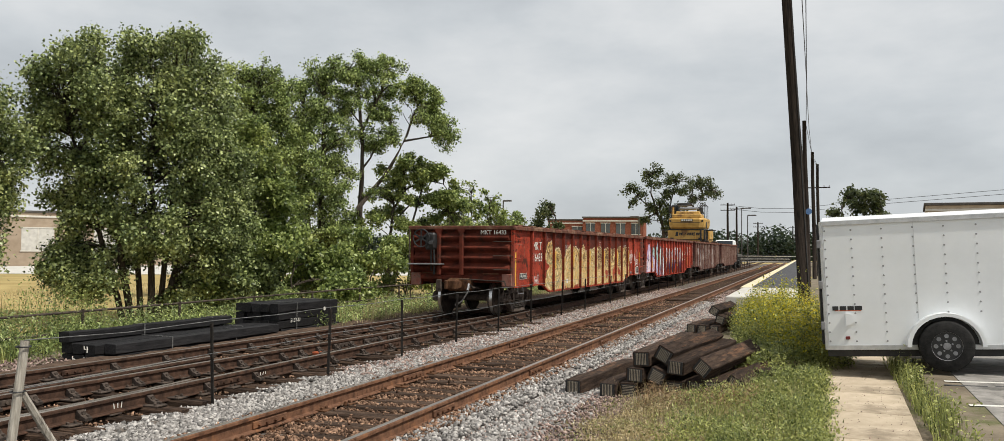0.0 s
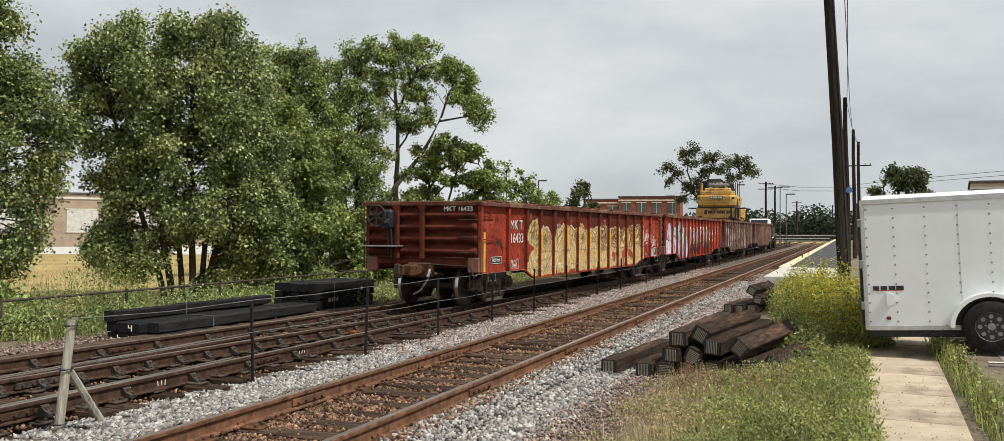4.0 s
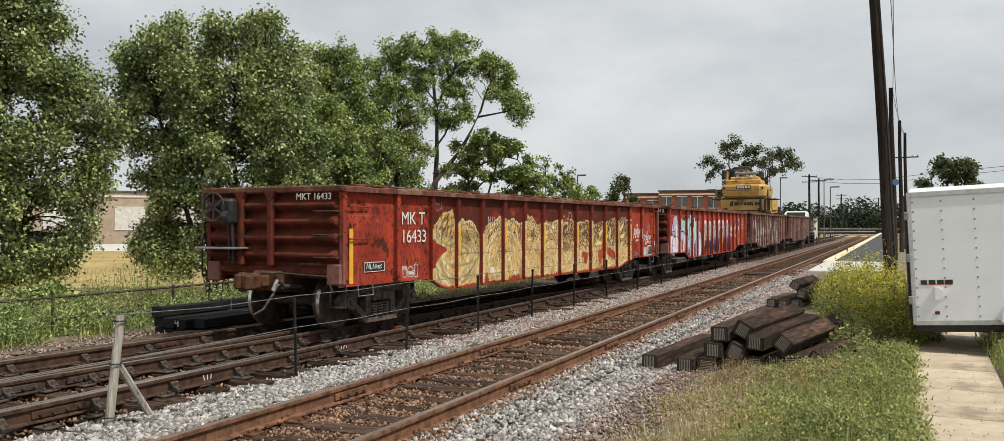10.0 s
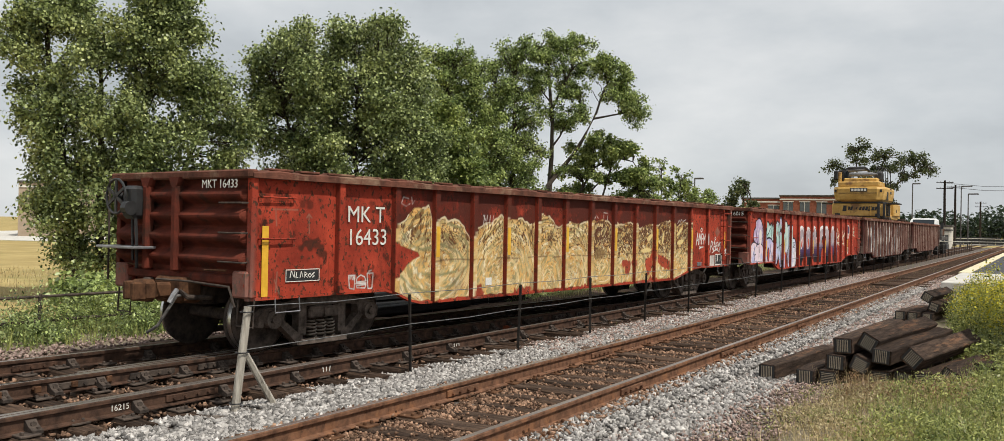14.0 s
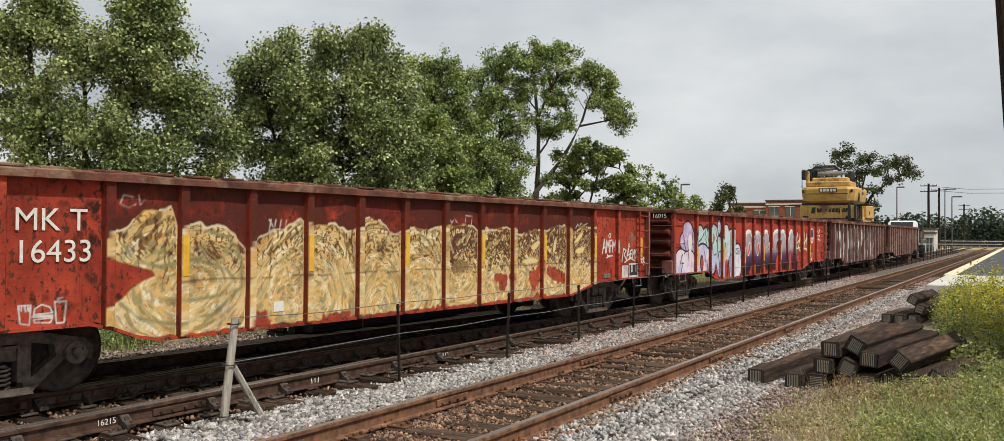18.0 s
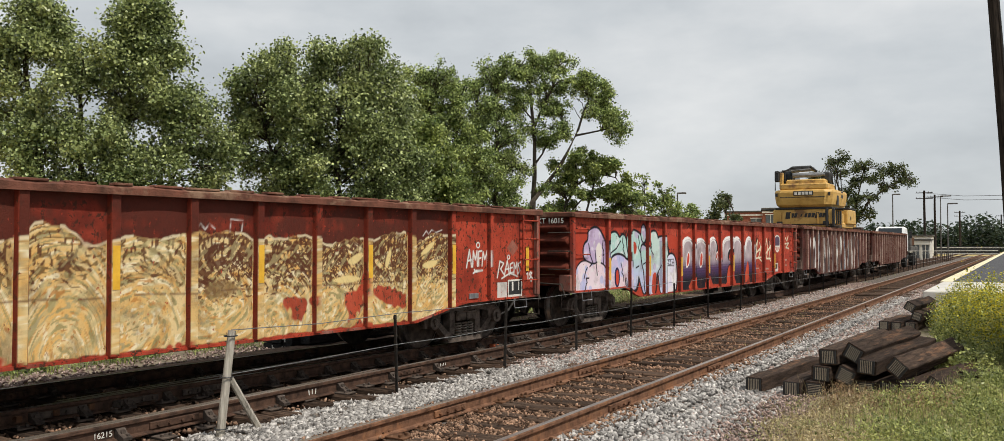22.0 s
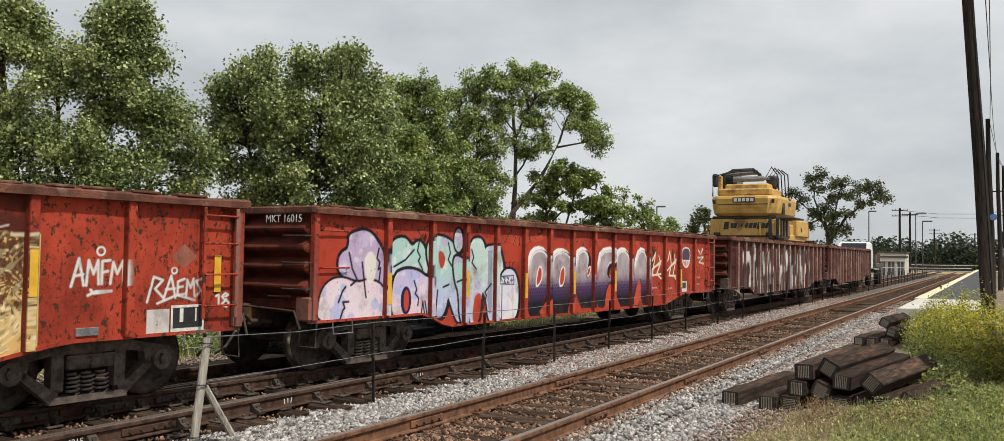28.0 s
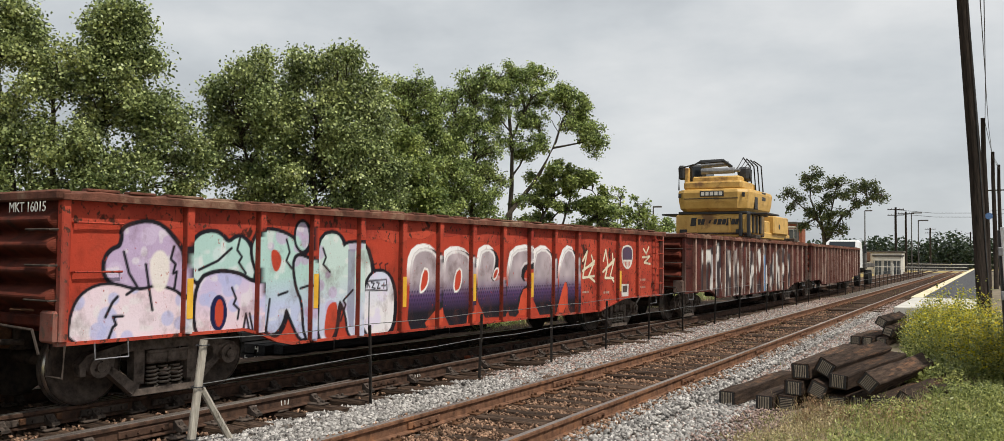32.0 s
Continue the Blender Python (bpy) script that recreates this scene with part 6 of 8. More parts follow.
for _z in (-0.12, 0.40, 0.82):
    part("wire_band", Shape().tube([(-1.50 + 0.065 * math.cos(a * 0.785), 6.17 + 0.125 * _z + 0.065 * math.sin(a * 0.785), _z) for a in range(9)], 0.008, 5), BLACK, aframe)

# ---------------------------------------------------------------- timber
def timber(L, w, h, seed, mat, ends=True):
    """A squared timber along y with worn edges; its near end at the origin."""
    r = np.random.default_rng(seed)
    rings = []
    for u in np.linspace(0, 1, 8):
        a, b, c = w / 2 + r.normal(0, 0.004), h / 2 + r.normal(0, 0.004), 0.011 + abs(r.normal(0, 0.004))
        y = u * L
        ox, oz = r.normal(0, 0.004, 2)
        rings.append([(ox + x, y, oz + z) for x, z in ((-a + c, -b), (a - c, -b), (a, -b + c), (a, b - c), (a - c, b), (-a + c, b), (-a, b - c), (-a, -b + c))])
    return Shape().loft(rings).mesh("timber", mat)


def old_tie(x, y, z, yaw, roll, L, seed, pitch=0.0):
    t = thing("old_railway_tie", "old split brown-black railway tie on the pile", "railway tie", "discarded tie pile", m=pose(x, y, z, pitch, roll, yaw))
    part("timber", timber(L, 0.235, 0.20, seed, TIE_OLD), None, t)
    plate = part("end_plate", Shape().box((0, -0.003, 0), (0.205, 0.012, 0.172)), BLACK, t, "dark sawn end with an anti-split plate")
    turn = 90 if seed % 3 else 0
    for k in range(7):
        part("tooth", TOOTH, None, plate, m=pose(0, -0.008, 0, 0, turn) @ pose(0, 0, -0.066 + 0.022 * k))
    return t


TOOTH = Shape().box((0, 0, 0), (0.155, 0.012, 0.0095)).mesh("tooth", TIE_END)


PILE = [(2.46, 11.75, -0.12, -7, 0, 2.55), (2.94, 11.8, -0.14, -6, 0, 2.5), (3.22, 11.85, -0.14, -7, 0, 2.5), (3.30, 11.9, 0.07, -7, 2, 2.45), (3.38, 11.95, 0.29, -7, -2, 2.5),
        (3.60, 11.9, 0.07, -8, 24, 2.4), (3.68, 12.0, 0.35, -10, 28, 2.45), (3.86, 11.85, 0.21, -11, 4, 2.55), (3.84, 11.95, -0.09, -8, 0, 2.5), (4.10, 12.0, -0.08, -9, 3, 2.5),
        (4.22, 11.85, 0.22, -11, 38, 2.35), (4.36, 11.8, -0.04, -12, -4, 2.5), (4.62, 12.0, 0.0, -11, 30, 2.3), (4.95, 12.8, -0.02, -16, 10, 1.7)]
for _k, (_x, _y, _z, _yaw, _roll, _len) in enumerate(PILE):
    old_tie(_x, _y, _z, _yaw, _roll, _len, 100 + _k, 1.5 if _z > 0.1 else 0.5)
for _k, (_x, _z, _roll) in enumerate(((2.83, -0.10, 0), (3.09, -0.11, 3), (3.38, -0.11, 0), (3.50, 0.12, 18), (3.36, 0.33, 30))):
    old_tie(_x, 21.5 + 0.2 * (_k > 2), _z, -6, _roll, 2.3, 140 + _k)


def bundle(name, label, x, y, z, cols, rows, L, w, h, yaw, seed, skip=(), strap=(0.2, 0.75)):
    b = thing(name, label, "timber stack", "timber stacks", m=pose(x, y, z, 0, 0, yaw))
    meshes = [timber(L, w - 0.026, h - 0.016, seed + k, TIE_NEW) for k in range(3)]
    for r_ in range(rows):
        for c_ in range(cols):
            if (c_, r_) not in skip:
                part("timber", meshes[(c_ + r_) % 3], None, b, m=pose((c_ - (cols - 1) / 2) * w, float(rng.normal(0, 0.06)), h * (r_ + 0.5) + 0.10, 0, 0, float(rng.normal(0, 0.35))))
    for u in (0.18, 0.82):
        part("bearer", Shape().box((0, L * u, 0.05), (cols * w + 0.1, 0.16, 0.10), ch=0.01), TIE_NEW, b)
    for u in strap:
        W, H = cols * w / 2 + 0.008, rows * h + 0.112
        part("steel_strap", Shape().loft([[(-W, L * u - 0.016 + d, 0.1), (-W, L * u - 0.016 + d, H), (W, L * u - 0.016 + d, H), (W, L * u - 0.016 + d, 0.1)] for d in (0.0, 0.032)], closed=False), WIRE, b, "bright steel banding strap")
    return b


bundle("switch_tie_bundle", "long black creosoted switch ties strapped beside the track", -7.0, 12.45, -0.52, 2, 2, 5.3, 0.26, 0.20, -1, 200, strap=(0.32, 0.80))
bundle("switch_tie_bundle", "long black creosoted switch ties, upper tier tilted", -6.60, 12.6, -0.52, 1, 2, 5.0, 0.30, 0.20, -1, 210, strap=(0.3, 0.7))
bundle("switch_tie_bundle", "raised black creosoted timbers behind the low stack", -7.42, 12.4, -0.52, 1, 3, 4.6, 0.28, 0.205, -1, 220, strap=(0.4, 0.85))
for _bx, _bz, _q in ((-7.13, -0.30, 0), (-6.87, -0.30, 1), (-6.60, -0.30, 2), (-6.87, -0.10, 3)):
    chalk = thing("chalk_mark", "white chalk strokes on a timber's sawn end", "marking", m=pose(_bx, 12.35 + (0.15 if _q == 2 else 0.0), _bz))
    part("stroke", Shape().tube([(-0.05, 0, 0.06), (-0.05, 0, -0.05), (0.02, 0, -0.05), (0.03, 0, 0.0), (-0.04, 0, 0.01)] if _q % 2 == 0 else [(-0.04, 0, 0.05), (-0.04, 0, 0.0), (0.04, 0, 0.0), (0.03, 0, 0.05), (0.03, 0, -0.06)], 0.011, 5), WHITE_PAINT, chalk)
stack_b = bundle("crosstie_bundle", "black creosoted crossties stacked in tiers beside the track", -7.15, 17.9, -0.50, 5, 4, 2.6, 0.26, 0.205, -2, 230, strap=(0.28, 0.86))
writing("stack_marking", "5137-U", 0.135, stack_b, pose(0.665, 0.45, 0.45) @ ON_SIDE, WHITE_PAINT, "white chalked number")
part("chalk_spot", Shape().tube([(0.652, 1.95, 0.70), (0.662, 1.95, 0.70)], 0.05, 12), WHITE_PAINT, stack_b)
solid("signal_box", Shape().box((-3.0, 13.95, -0.17), (0.16, 0.16, 0.09), ch=0.03), DARK_ORANGE, "small orange-red box between the rails", "switch box")

# ---------------------------------------------------------------- pipe fence along the far verge
pipe_fence = thing("pipe_fence", "low rusty two-rail pipe fence along the field", "fence")
for _k in range(16):
    _y = 2.4 + 3.05 * _k
    part("post", Shape().tube([(-9.25, _y, -0.6), (-9.25, _y, 0.42)], 0.032, 8), IRON, pipe_fence)
for _z in (0.38, -0.05):
    part("rail", Shape().tube([(-9.25, -6.0 + 4 * k, _z + 0.01 * math.sin(k)) for k in range(15)], 0.026, 8), IRON, pipe_fence)

# ---------------------------------------------------------------- utility poles and lamps
def utility_pole(x, y, h, r, lean, label, arms=0):
    p = thing("utility_pole", label, "utility pole", "pole line", m=pose(x, y, -0.3, 0, -lean))
    part("shaft", Shape().tube([(0, 0, 0), (0.02, 0, h * 0.4), (-0.02, 0, h * 0.8), (0, 0, h)], [r, r * 0.9, r * 0.78, r * 0.7], 14), POLE_WOOD, p, smooth=True)
    for k in range(arms):
        part("crossarm", Shape().box((0, 0, h - 0.35 - 0.9 * k), (2.4, 0.10, 0.12), ch=0.02), POLE_WOOD, p)
        for q in (-1.1, -0.6, 0.6, 1.1):
            part("insulator", Shape().tube([(q, 0, h - 0.29 - 0.9 * k), (q, 0, h - 0.12 - 0.9 * k)], 0.04, 8), GREY_STEEL, p)
    return p


pole_a = utility_pole(5.487, 22.0, 10.5, 0.15, 2.87, "tall dark creosoted utility pole behind the weeds", 0)
part("bracket", Shape().tube([(0, 0, 8.7), (-0.45, 0.05, 9.2), (-0.5, 0.05, 8.9)], 0.03, 6), GREY_STEEL, pole_a)
part("ground_wire", Shape().tube([(0.12, -0.11, 0.4), (0.11, -0.11, 5), (0.09, -0.1, 9.5)], 0.012, 5), BLACK, pole_a)
pole_b = utility_pole(5.47, 50.0, 9.3, 0.15, 1.2, "dark utility pole beside the platform", 0)
part("pole_sign", Shape().tube([(0.12, -0.17, 4.3), (0.12, -0.20, 4.3)], 0.17, 14), SIGN_BLUE, pole_b, "small round blue tag")
utility_pole(5.85, 65.0, 9.2, 0.15, 0.8, "dark utility pole beside the platform", 0)
utility_pole(6.2, 74.0, 9.2, 0.15, 0.5, "dark utility pole beside the platform", 0)
utility_pole(6.4, 96.0, 9.2, 0.15, 0.5, "dark utility pole beside the platform", 1)
utility_pole(-7.6, 150.0, 10.3, 0.22, 0, "far crossarm utility pole across the line", 2)
utility_pole(-6.6, 156.0, 9.9, 0.20, 0, "far crossarm utility pole across the line", 1)
utility_pole(-7.4, 235.0, 9.8, 0.25, 0, "far crossarm utility pole across the line", 2)
utility_pole(0.8, 260.0, 9.5, 0.22, 0, "far thin utility pole by the line", 1)
_cab = thing("overhead_cables", "thin dark overhead cables along the pole line", "cable")
for _x0, _z0 in ((5.4, 8.75), (5.55, 8.6)):
    part("cable", Shape().tube([(5.44 + (_x0 - 5.5), 22, _z0 + 0.6), (5.46, 36, _z0 - 0.3), (5.47 + (_x0 - 5.5), 50, _z0), (5.7, 62, _z0 - 0.4), (6.2, 74, _z0 - 0.1), (6.4, 96, _z0)], 0.014, 5), BLACK, _cab)
for _z0 in (9.6, 9.0):
    part("cable", Shape().tube([(-7.6, 150, _z0), (-2, 148, _z0 - 0.7), (3, 145, _z0 - 0.9), (12, 140, _z0 - 0.2), (40, 130, _z0 + 1.5)], 0.03, 4), BLACK, _cab)


def lamp_post(x, y, h, label, arm=0.9, side=1):
    p = thing("street_lamp", label, "street lamp", m=pose(x, y, -0.6))
    part("mast", Shape().tube([(0, 0, 0), (0, 0, h)], [0.10, 0.06], 10), ROOF_DARK, p)
    part("head", Shape().box((side * arm / 2, 0, h - 0.02), (arm, 0.34, 0.16), ch=0.04), ROOF_DARK, p)
    return p


lamp_post(-24.7, 85.0, 7.5, "dark shoebox street lamp above the shrubs")
lamp_post(-26.0, 108.0, 7.0, "dark shoebox street lamp far behind the train", 0.9, -1)
lamp_post(-12.5, 96.0, 6.2, "dark street lamp far behind the train", 1.0, -1)
lamp_post(-4.6, 140.0, 9.2, "tall dark lamp mast at the station", 1.4)
lamp_post(-2.9, 128.0, 7.6, "pale lamp mast at the station", 1.2)
lamp_post(-8.6, 120.0, 8.6, "thin mast by the station")
lamp_post(20.5, 78.0, 6.4, "dark street lamp beyond the parking lot", 1.4)


# ---------------------------------------------------------------- buildings
def building(name, label, x, y, w, d, h, yaw, wall, cols, floors, win, glass=WINDOW_DARK, roof=ROOF_DARK, sill=1.2):
    """A flat-roofed block: walls, parapet, windows with frames on the side that faces the line."""
    b = thing(name, label, "building", m=pose(x, y, -0.6, 0, 0, yaw))
    part("wall", Shape().box((0, 0, h / 2), (w, d, h), ch=0.03), wall, b)
    part("roof", Shape().box((0, 0, h + 0.12), (w + 0.3, d + 0.3, 0.24), ch=0.03), roof, b)
    part("cornice", Shape().box((0, -d / 2 - 0.05, h - 0.45), (w + 0.1, 0.12, 0.22), ch=0.02), CREAM, b)
    fh = h / floors
    for f in range(floors):
        for c in range(cols):
            u = (c + 0.5) / cols * w - w / 2
            o = part("window", Shape().box((u, -d / 2 - 0.02, f * fh + sill + win[1] / 2), (win[0], 0.06, win[1])), glass, b)
            part("lintel", Shape().box((u, -d / 2 - 0.05, f * fh + sill + win[1] + 0.06), (win[0] + 0.2, 0.08, 0.12)), CREAM, o)
            part("sill", Shape().box((u, -d / 2 - 0.05, f * fh + sill - 0.06), (win[0] + 0.2, 0.10, 0.12)), CREAM, o)
            part("mullion", Shape().box((u, -d / 2 - 0.055, f * fh + sill + win[1] / 2), (0.07, 0.05, win[1])), CREAM, o)
    return b


building("brick_building", "two-storey red brick building with pale window trim", -24.6, 140.0, 9.5, 12, 7.5, 8, BRICK, 4, 2, (1.4, 1.7))
building("brick_building", "lower red brick wing with a pale parapet", -32.6, 142.0, 6.4, 12, 7.2, 8, BRICK, 2, 2, (1.6, 1.4))
building("warehouse", "long beige low warehouse across the field", -88.0, 78.0, 46.0, 16, 6.2, 55, TAN_WALL, 6, 1, (3.4, 2.6), glass=PLATFORM_C, sill=1.8)
building("store_block", "low tan store block with a dark flat roof", 28.5, 96.0, 24.0, 14, 6.9, -6, BEIGE, 5, 1, (2.4, 2.0))
building("station_shelter", "small dark-roofed station shelter beyond the train", -6.6, 128.0, 3.4, 3.0, 2.7, 0, CREAM, 3, 1, (0.78, 2.1), sill=0.25)
building("station_shelter", "long pale station canopy building", -10.0, 150.0, 7.0, 4.0, 3.4, 0, CREAM, 3, 1, (1.4, 1.6), sill=0.8)
building("far_house", "white far house beyond the level crossing", 1.0, 330.0, 9.0, 8.0, 4.5, 0, CREAM, 3, 1, (1.2, 1.4))
patch("road", [(-100, 33.6), (-20, 73.5), (-53, 122), (-138, 84)], -0.585, PLATFORM_C, "pale concrete road and lot beyond the field", "road", 0.03)
for _k, (_x, _y, _c) in enumerate(((-66.0, 50.0, TRAILER_W), (-72.0, 58.0, GREY_STEEL))):
    _p = thing("parked_car", "pale parked car beyond the field", "car", m=pose(_x, _y, -0.6, 0, 0, 52))
    part("body", Shape().box((0, 0, 0.62), (4.4, 1.75, 0.62), ch=0.16), _c, _p)
    part("cabin", Shape().loft([[(-1.2, -0.8, 0.9), (1.3, -0.8, 0.9), (1.3, 0.8, 0.9), (-1.2, 0.8, 0.9)], [(-0.8, -0.68, 1.42), (0.7, -0.68, 1.42), (0.7, 0.68, 1.42), (-0.8, 0.68, 1.42)]]), GLASS, _p)
    for _wx in (-1.35, 1.35):
        for _wy in (-0.8, 0.8):
            part("wheel", Shape().tube([(_wx, _wy - 0.1, 0.32), (_wx, _wy + 0.1, 0.32)], 0.32, 14), RUBBER, _p)


# ---------------------------------------------------------------- plants
def limb_path(p0, p1, sag, r, n=6):
    p0, p1 = Vector(p0), Vector(p1)
    pts = []
    for k in range(n + 1):
        u = k / n
        pts.append(p0.lerp(p1, u) + Vector((r.normal(0, sag * 0.3), r.normal(0, sag * 0.3), sag * math.sin(u * math.pi))) * (1 if 0 < k < n else 0))
    return pts


def sprays(r, clumps, leaves, shell, size, spread):
    """Places and tilts of leaves: each clump holds sprays, each spray a handful of leaves along a drooping twig."""
    vol = np.array([c[3] * c[4] * c[5] for c in clumps]) ** 0.72
    places = []
    for (cx, cy, cz, rx, ry, rz), k in zip(clumps, (leaves * vol / vol.sum()).astype(int)):
        g = max(6, k // 11)
        d = r.normal(0, 1, (g, 3)) + np.array([0, 0, 0.25])
        d /= np.linalg.norm(d, axis=1)[:, None]
        rad = (shell + (1 - shell) * r.random(g)) ** 0.8 * (0.75 + 0.45 * r.random(g))
        c = d * rad[:, None] * np.array([rx, ry, rz]) + np.array([cx, cy, cz])
        way = d + r.normal(0, 0.5, (g, 3)) - np.array([0, 0, 0.25])
        way /= np.linalg.norm(way, axis=1)[:, None]
        i = r.integers(0, g, k)
        along = r.uniform(-0.5, 0.5, k)[:, None] * spread
        places.append(c[i] + way[i] * along + r.normal(0, 0.24 * spread, (k, 3)))
    return np.concatenate(places)


def tree(name, label, az, away, z, trunks, clumps, leaves, size, mat, seed, limb_r=0.05, bark=BARK, droop=0.3, shell=0.4, spread=0.34, boughs=()):
    """A tree at a heading and range, its own x across the line of sight. Trunks (foot, top, radius), boughs (points with radii),
    twigs to every clump, and leaves in sprays through the clumps (x, y, z, rx, ry, rz)."""
    r = np.random.default_rng(seed)
    px, py = polar(az, away)
    t = thing(name, label, "tree", m=pose(px, py, z, 0, 0, az))
    runs = []
    for (fx, fy), top, rad in trunks:
        pts = limb_path((fx, fy, -0.2), top, 0.12, r, 7)
        part("trunk", Shape().tube(pts, [rad * (1 - 0.65 * k / 7) for k in range(8)], 8), bark, t, smooth=True)
        runs.append(pts)
    for pts, r0, r1 in boughs:
        pts = [Vector(p) for p in pts]
        part("limb", Shape().tube(pts, [r0 + (r1 - r0) * k / (len(pts) - 1) for k in range(len(pts))], 7), bark, t, smooth=True)
        runs.append(pts)
    nodes = [p for pts in runs for p in pts[1:]]
    nodes += [a.lerp(b, 0.5) for pts in runs for a, b in zip(pts[1:], pts[2:])]
    twigs = Shape()
    for cx, cy, cz, rx, ry, rz in clumps:
        best = min(nodes, key=lambda p: (p - Vector((cx, cy, cz - 0.3 * (rz + 1)))).length)
        pts = limb_path(best, (cx, cy, cz), 0.18, r, 4)
        twigs.tube(pts, [limb_r * (1 - 0.8 * k / 4) for k in range(5)], 5, caps=False)
        for _ in range(3):
            d = Vector((r.normal(0, rx * 0.6), r.normal(0, ry * 0.6), r.normal(0, rz * 0.6)))
            twigs.tube([pts[2], pts[3] + d * 0.4, Vector((cx, cy, cz)) + d], [limb_r * 0.4, limb_r * 0.25, limb_r * 0.1], 4, caps=False)
    tagged(part("branchwork", twigs, bark, t, smooth=True), kind="stuff")
    P = sprays(r, clumps, leaves, shell, size, spread)
    k = len(P)
    d = scatter("crown", LEAF_V, LEAF_F, P, size * r.uniform(0.7, 1.35, k), turns(r.uniform(0, 6.3, k), r.normal(-0.75 - droop * 0.5, 0.7, k), r.uniform(-1.2, 1.2, k)), mat)
    part("crown", d, None, t, "dense uneven leafy crown")
    return t


def crown(seed, rows, n, depth, r0, r1, gaps=()):
    """Clumps inside an outline: rows of (height, left, right); gaps (x, height, radius) stay open."""
    r = np.random.default_rng(seed)
    zs, lo, hi = (np.array(c) for c in zip(*rows))
    out = []
    while len(out) < n:
        z = r.uniform(zs[0], zs[-1])
        a, b = np.interp(z, zs, lo), np.interp(z, zs, hi)
        if r.random() > (b - a) / (hi - lo).max():
            continue
        s = r.uniform(r0, r1)
        m, w = (a + b) / 2, max(0.05, (b - a) / 2 - 0.75 * s)
        u = r.uniform(-1, 1)
        x, y = m + w * u, depth * math.sqrt(max(0.0, 1.04 - u * u)) * r.uniform(-1, 1)
        if any(math.hypot(x - gx, z - gz) < gr + 0.6 * s for gx, gz, gr in gaps):
            continue
        out.append((x, y, min(z, zs[-1] - 0.5 * s), s, s, s * r.uniform(0.6, 0.9)))
    return out


def tufts(seed, spots, each, tight=0.6, depth=0.6):
    """Small clumps gathered round each spot (x, height, radius)."""
    r = np.random.default_rng(seed)
    out = []
    for x, z, s in spots:
        for _ in range(each):
            q = s * r.uniform(0.26, 0.52)
            out.append((x + r.normal(0, tight * s), r.normal(0, depth), z + r.normal(0, tight * 0.8 * s), q, q, q * 0.75))
    return out


def polar(az, rng_m):
    """A place by its heading (degrees left of the line) and range from the walkway."""
    return EYE[0] - rng_m * math.sin(radians(az)), rng_m * math.cos(radians(az))


# multi-stemmed poplar beside the timber stacks
tree("poplar_tree", "multi-stemmed leafy poplar with a broad rounded crown", 42.9, 29.5, -0.6,
     [((-0.15 + 0.24 * k, 0.15 * (k % 3)), (-2.0 + 0.85 * k, 0.5 * (k % 3) - 0.5, 6.6 + 0.5 * (k % 3)), 0.10 + 0.02 * (k % 2)) for k in range(6)],
     crown(3, [(0.9, -1.5, 2.4), (1.5, -2.8, 3.3), (2.3, -2.4, 3.7), (3.2, -2.4, 3.8), (4.0, -2.7, 3.8), (5.0, -3.0, 3.75), (6.2, -3.2, 3.6), (7.0, -3.3, 3.35), (7.5, -3.3, 3.0), (8.1, -2.8, 2.65), (8.55, -1.9, 2.5), (8.95, -0.5, 2.2)], 540, 2.4, 0.28, 0.50,
           [(0.5, 0.9, 0.75), (-2.35, 3.1, 0.3), (1.0, 1.5, 0.3), (-2.1, 5.6, 0.12), (-2.4, 4.3, 0.15), (2.9, 6.4, 0.12), (-1.0, 2.6, 0.12)]),
     150000, 0.094, LEAF_A, 11, 0.026, droop=0.5, shell=0.12, spread=0.46)
# the big poplar pair further left
tree("poplar_tree", "tall leafy poplar pair reaching out of sight", 57.5, 27.0, -0.6,
     [((-0.3, 0), (-1.3, 0.2, 8.0), 0.16), ((0.5, 0.2), (1.7, 0.3, 8.4), 0.17), ((0.2, 0.0), (0.1, 0.5, 7.2), 0.13), ((0.8, 0.1), (3.2, 0.2, 5.8), 0.11)],
     crown(5, [(0.9, -0.8, 2.8), (1.4, -1.3, 3.4), (2.2, -1.7, 3.8), (3.2, -1.8, 4.0), (4.4, -1.8, 4.4), (5.4, -2.4, 4.55), (6.4, -2.6, 4.3), (7.0, -2.6, 3.4), (7.8, -2.5, 3.1)], 370, 2.0, 0.30, 0.55,
           [(-0.95, 7.25, 0.28), (2.0, 5.55, 0.22), (-1.9, 4.2, 0.35), (3.0, 4.4, 0.2), (0.4, 6.2, 0.15)])
     + crown(6, [(7.6, -2.4, -0.1), (8.4, -2.1, 0.05), (8.8, -1.6, -0.3), (9.05, -1.3, -0.5)], 46, 1.1, 0.28, 0.5)
     + crown(7, [(7.6, 0.5, 3.1), (8.4, 0.6, 2.95), (9.0, 0.8, 2.6), (9.5, 1.2, 2.2)], 60, 1.2, 0.28, 0.5),
     128000, 0.092, LEAF_A, 12, 0.028, droop=0.5, shell=0.12, spread=0.46)
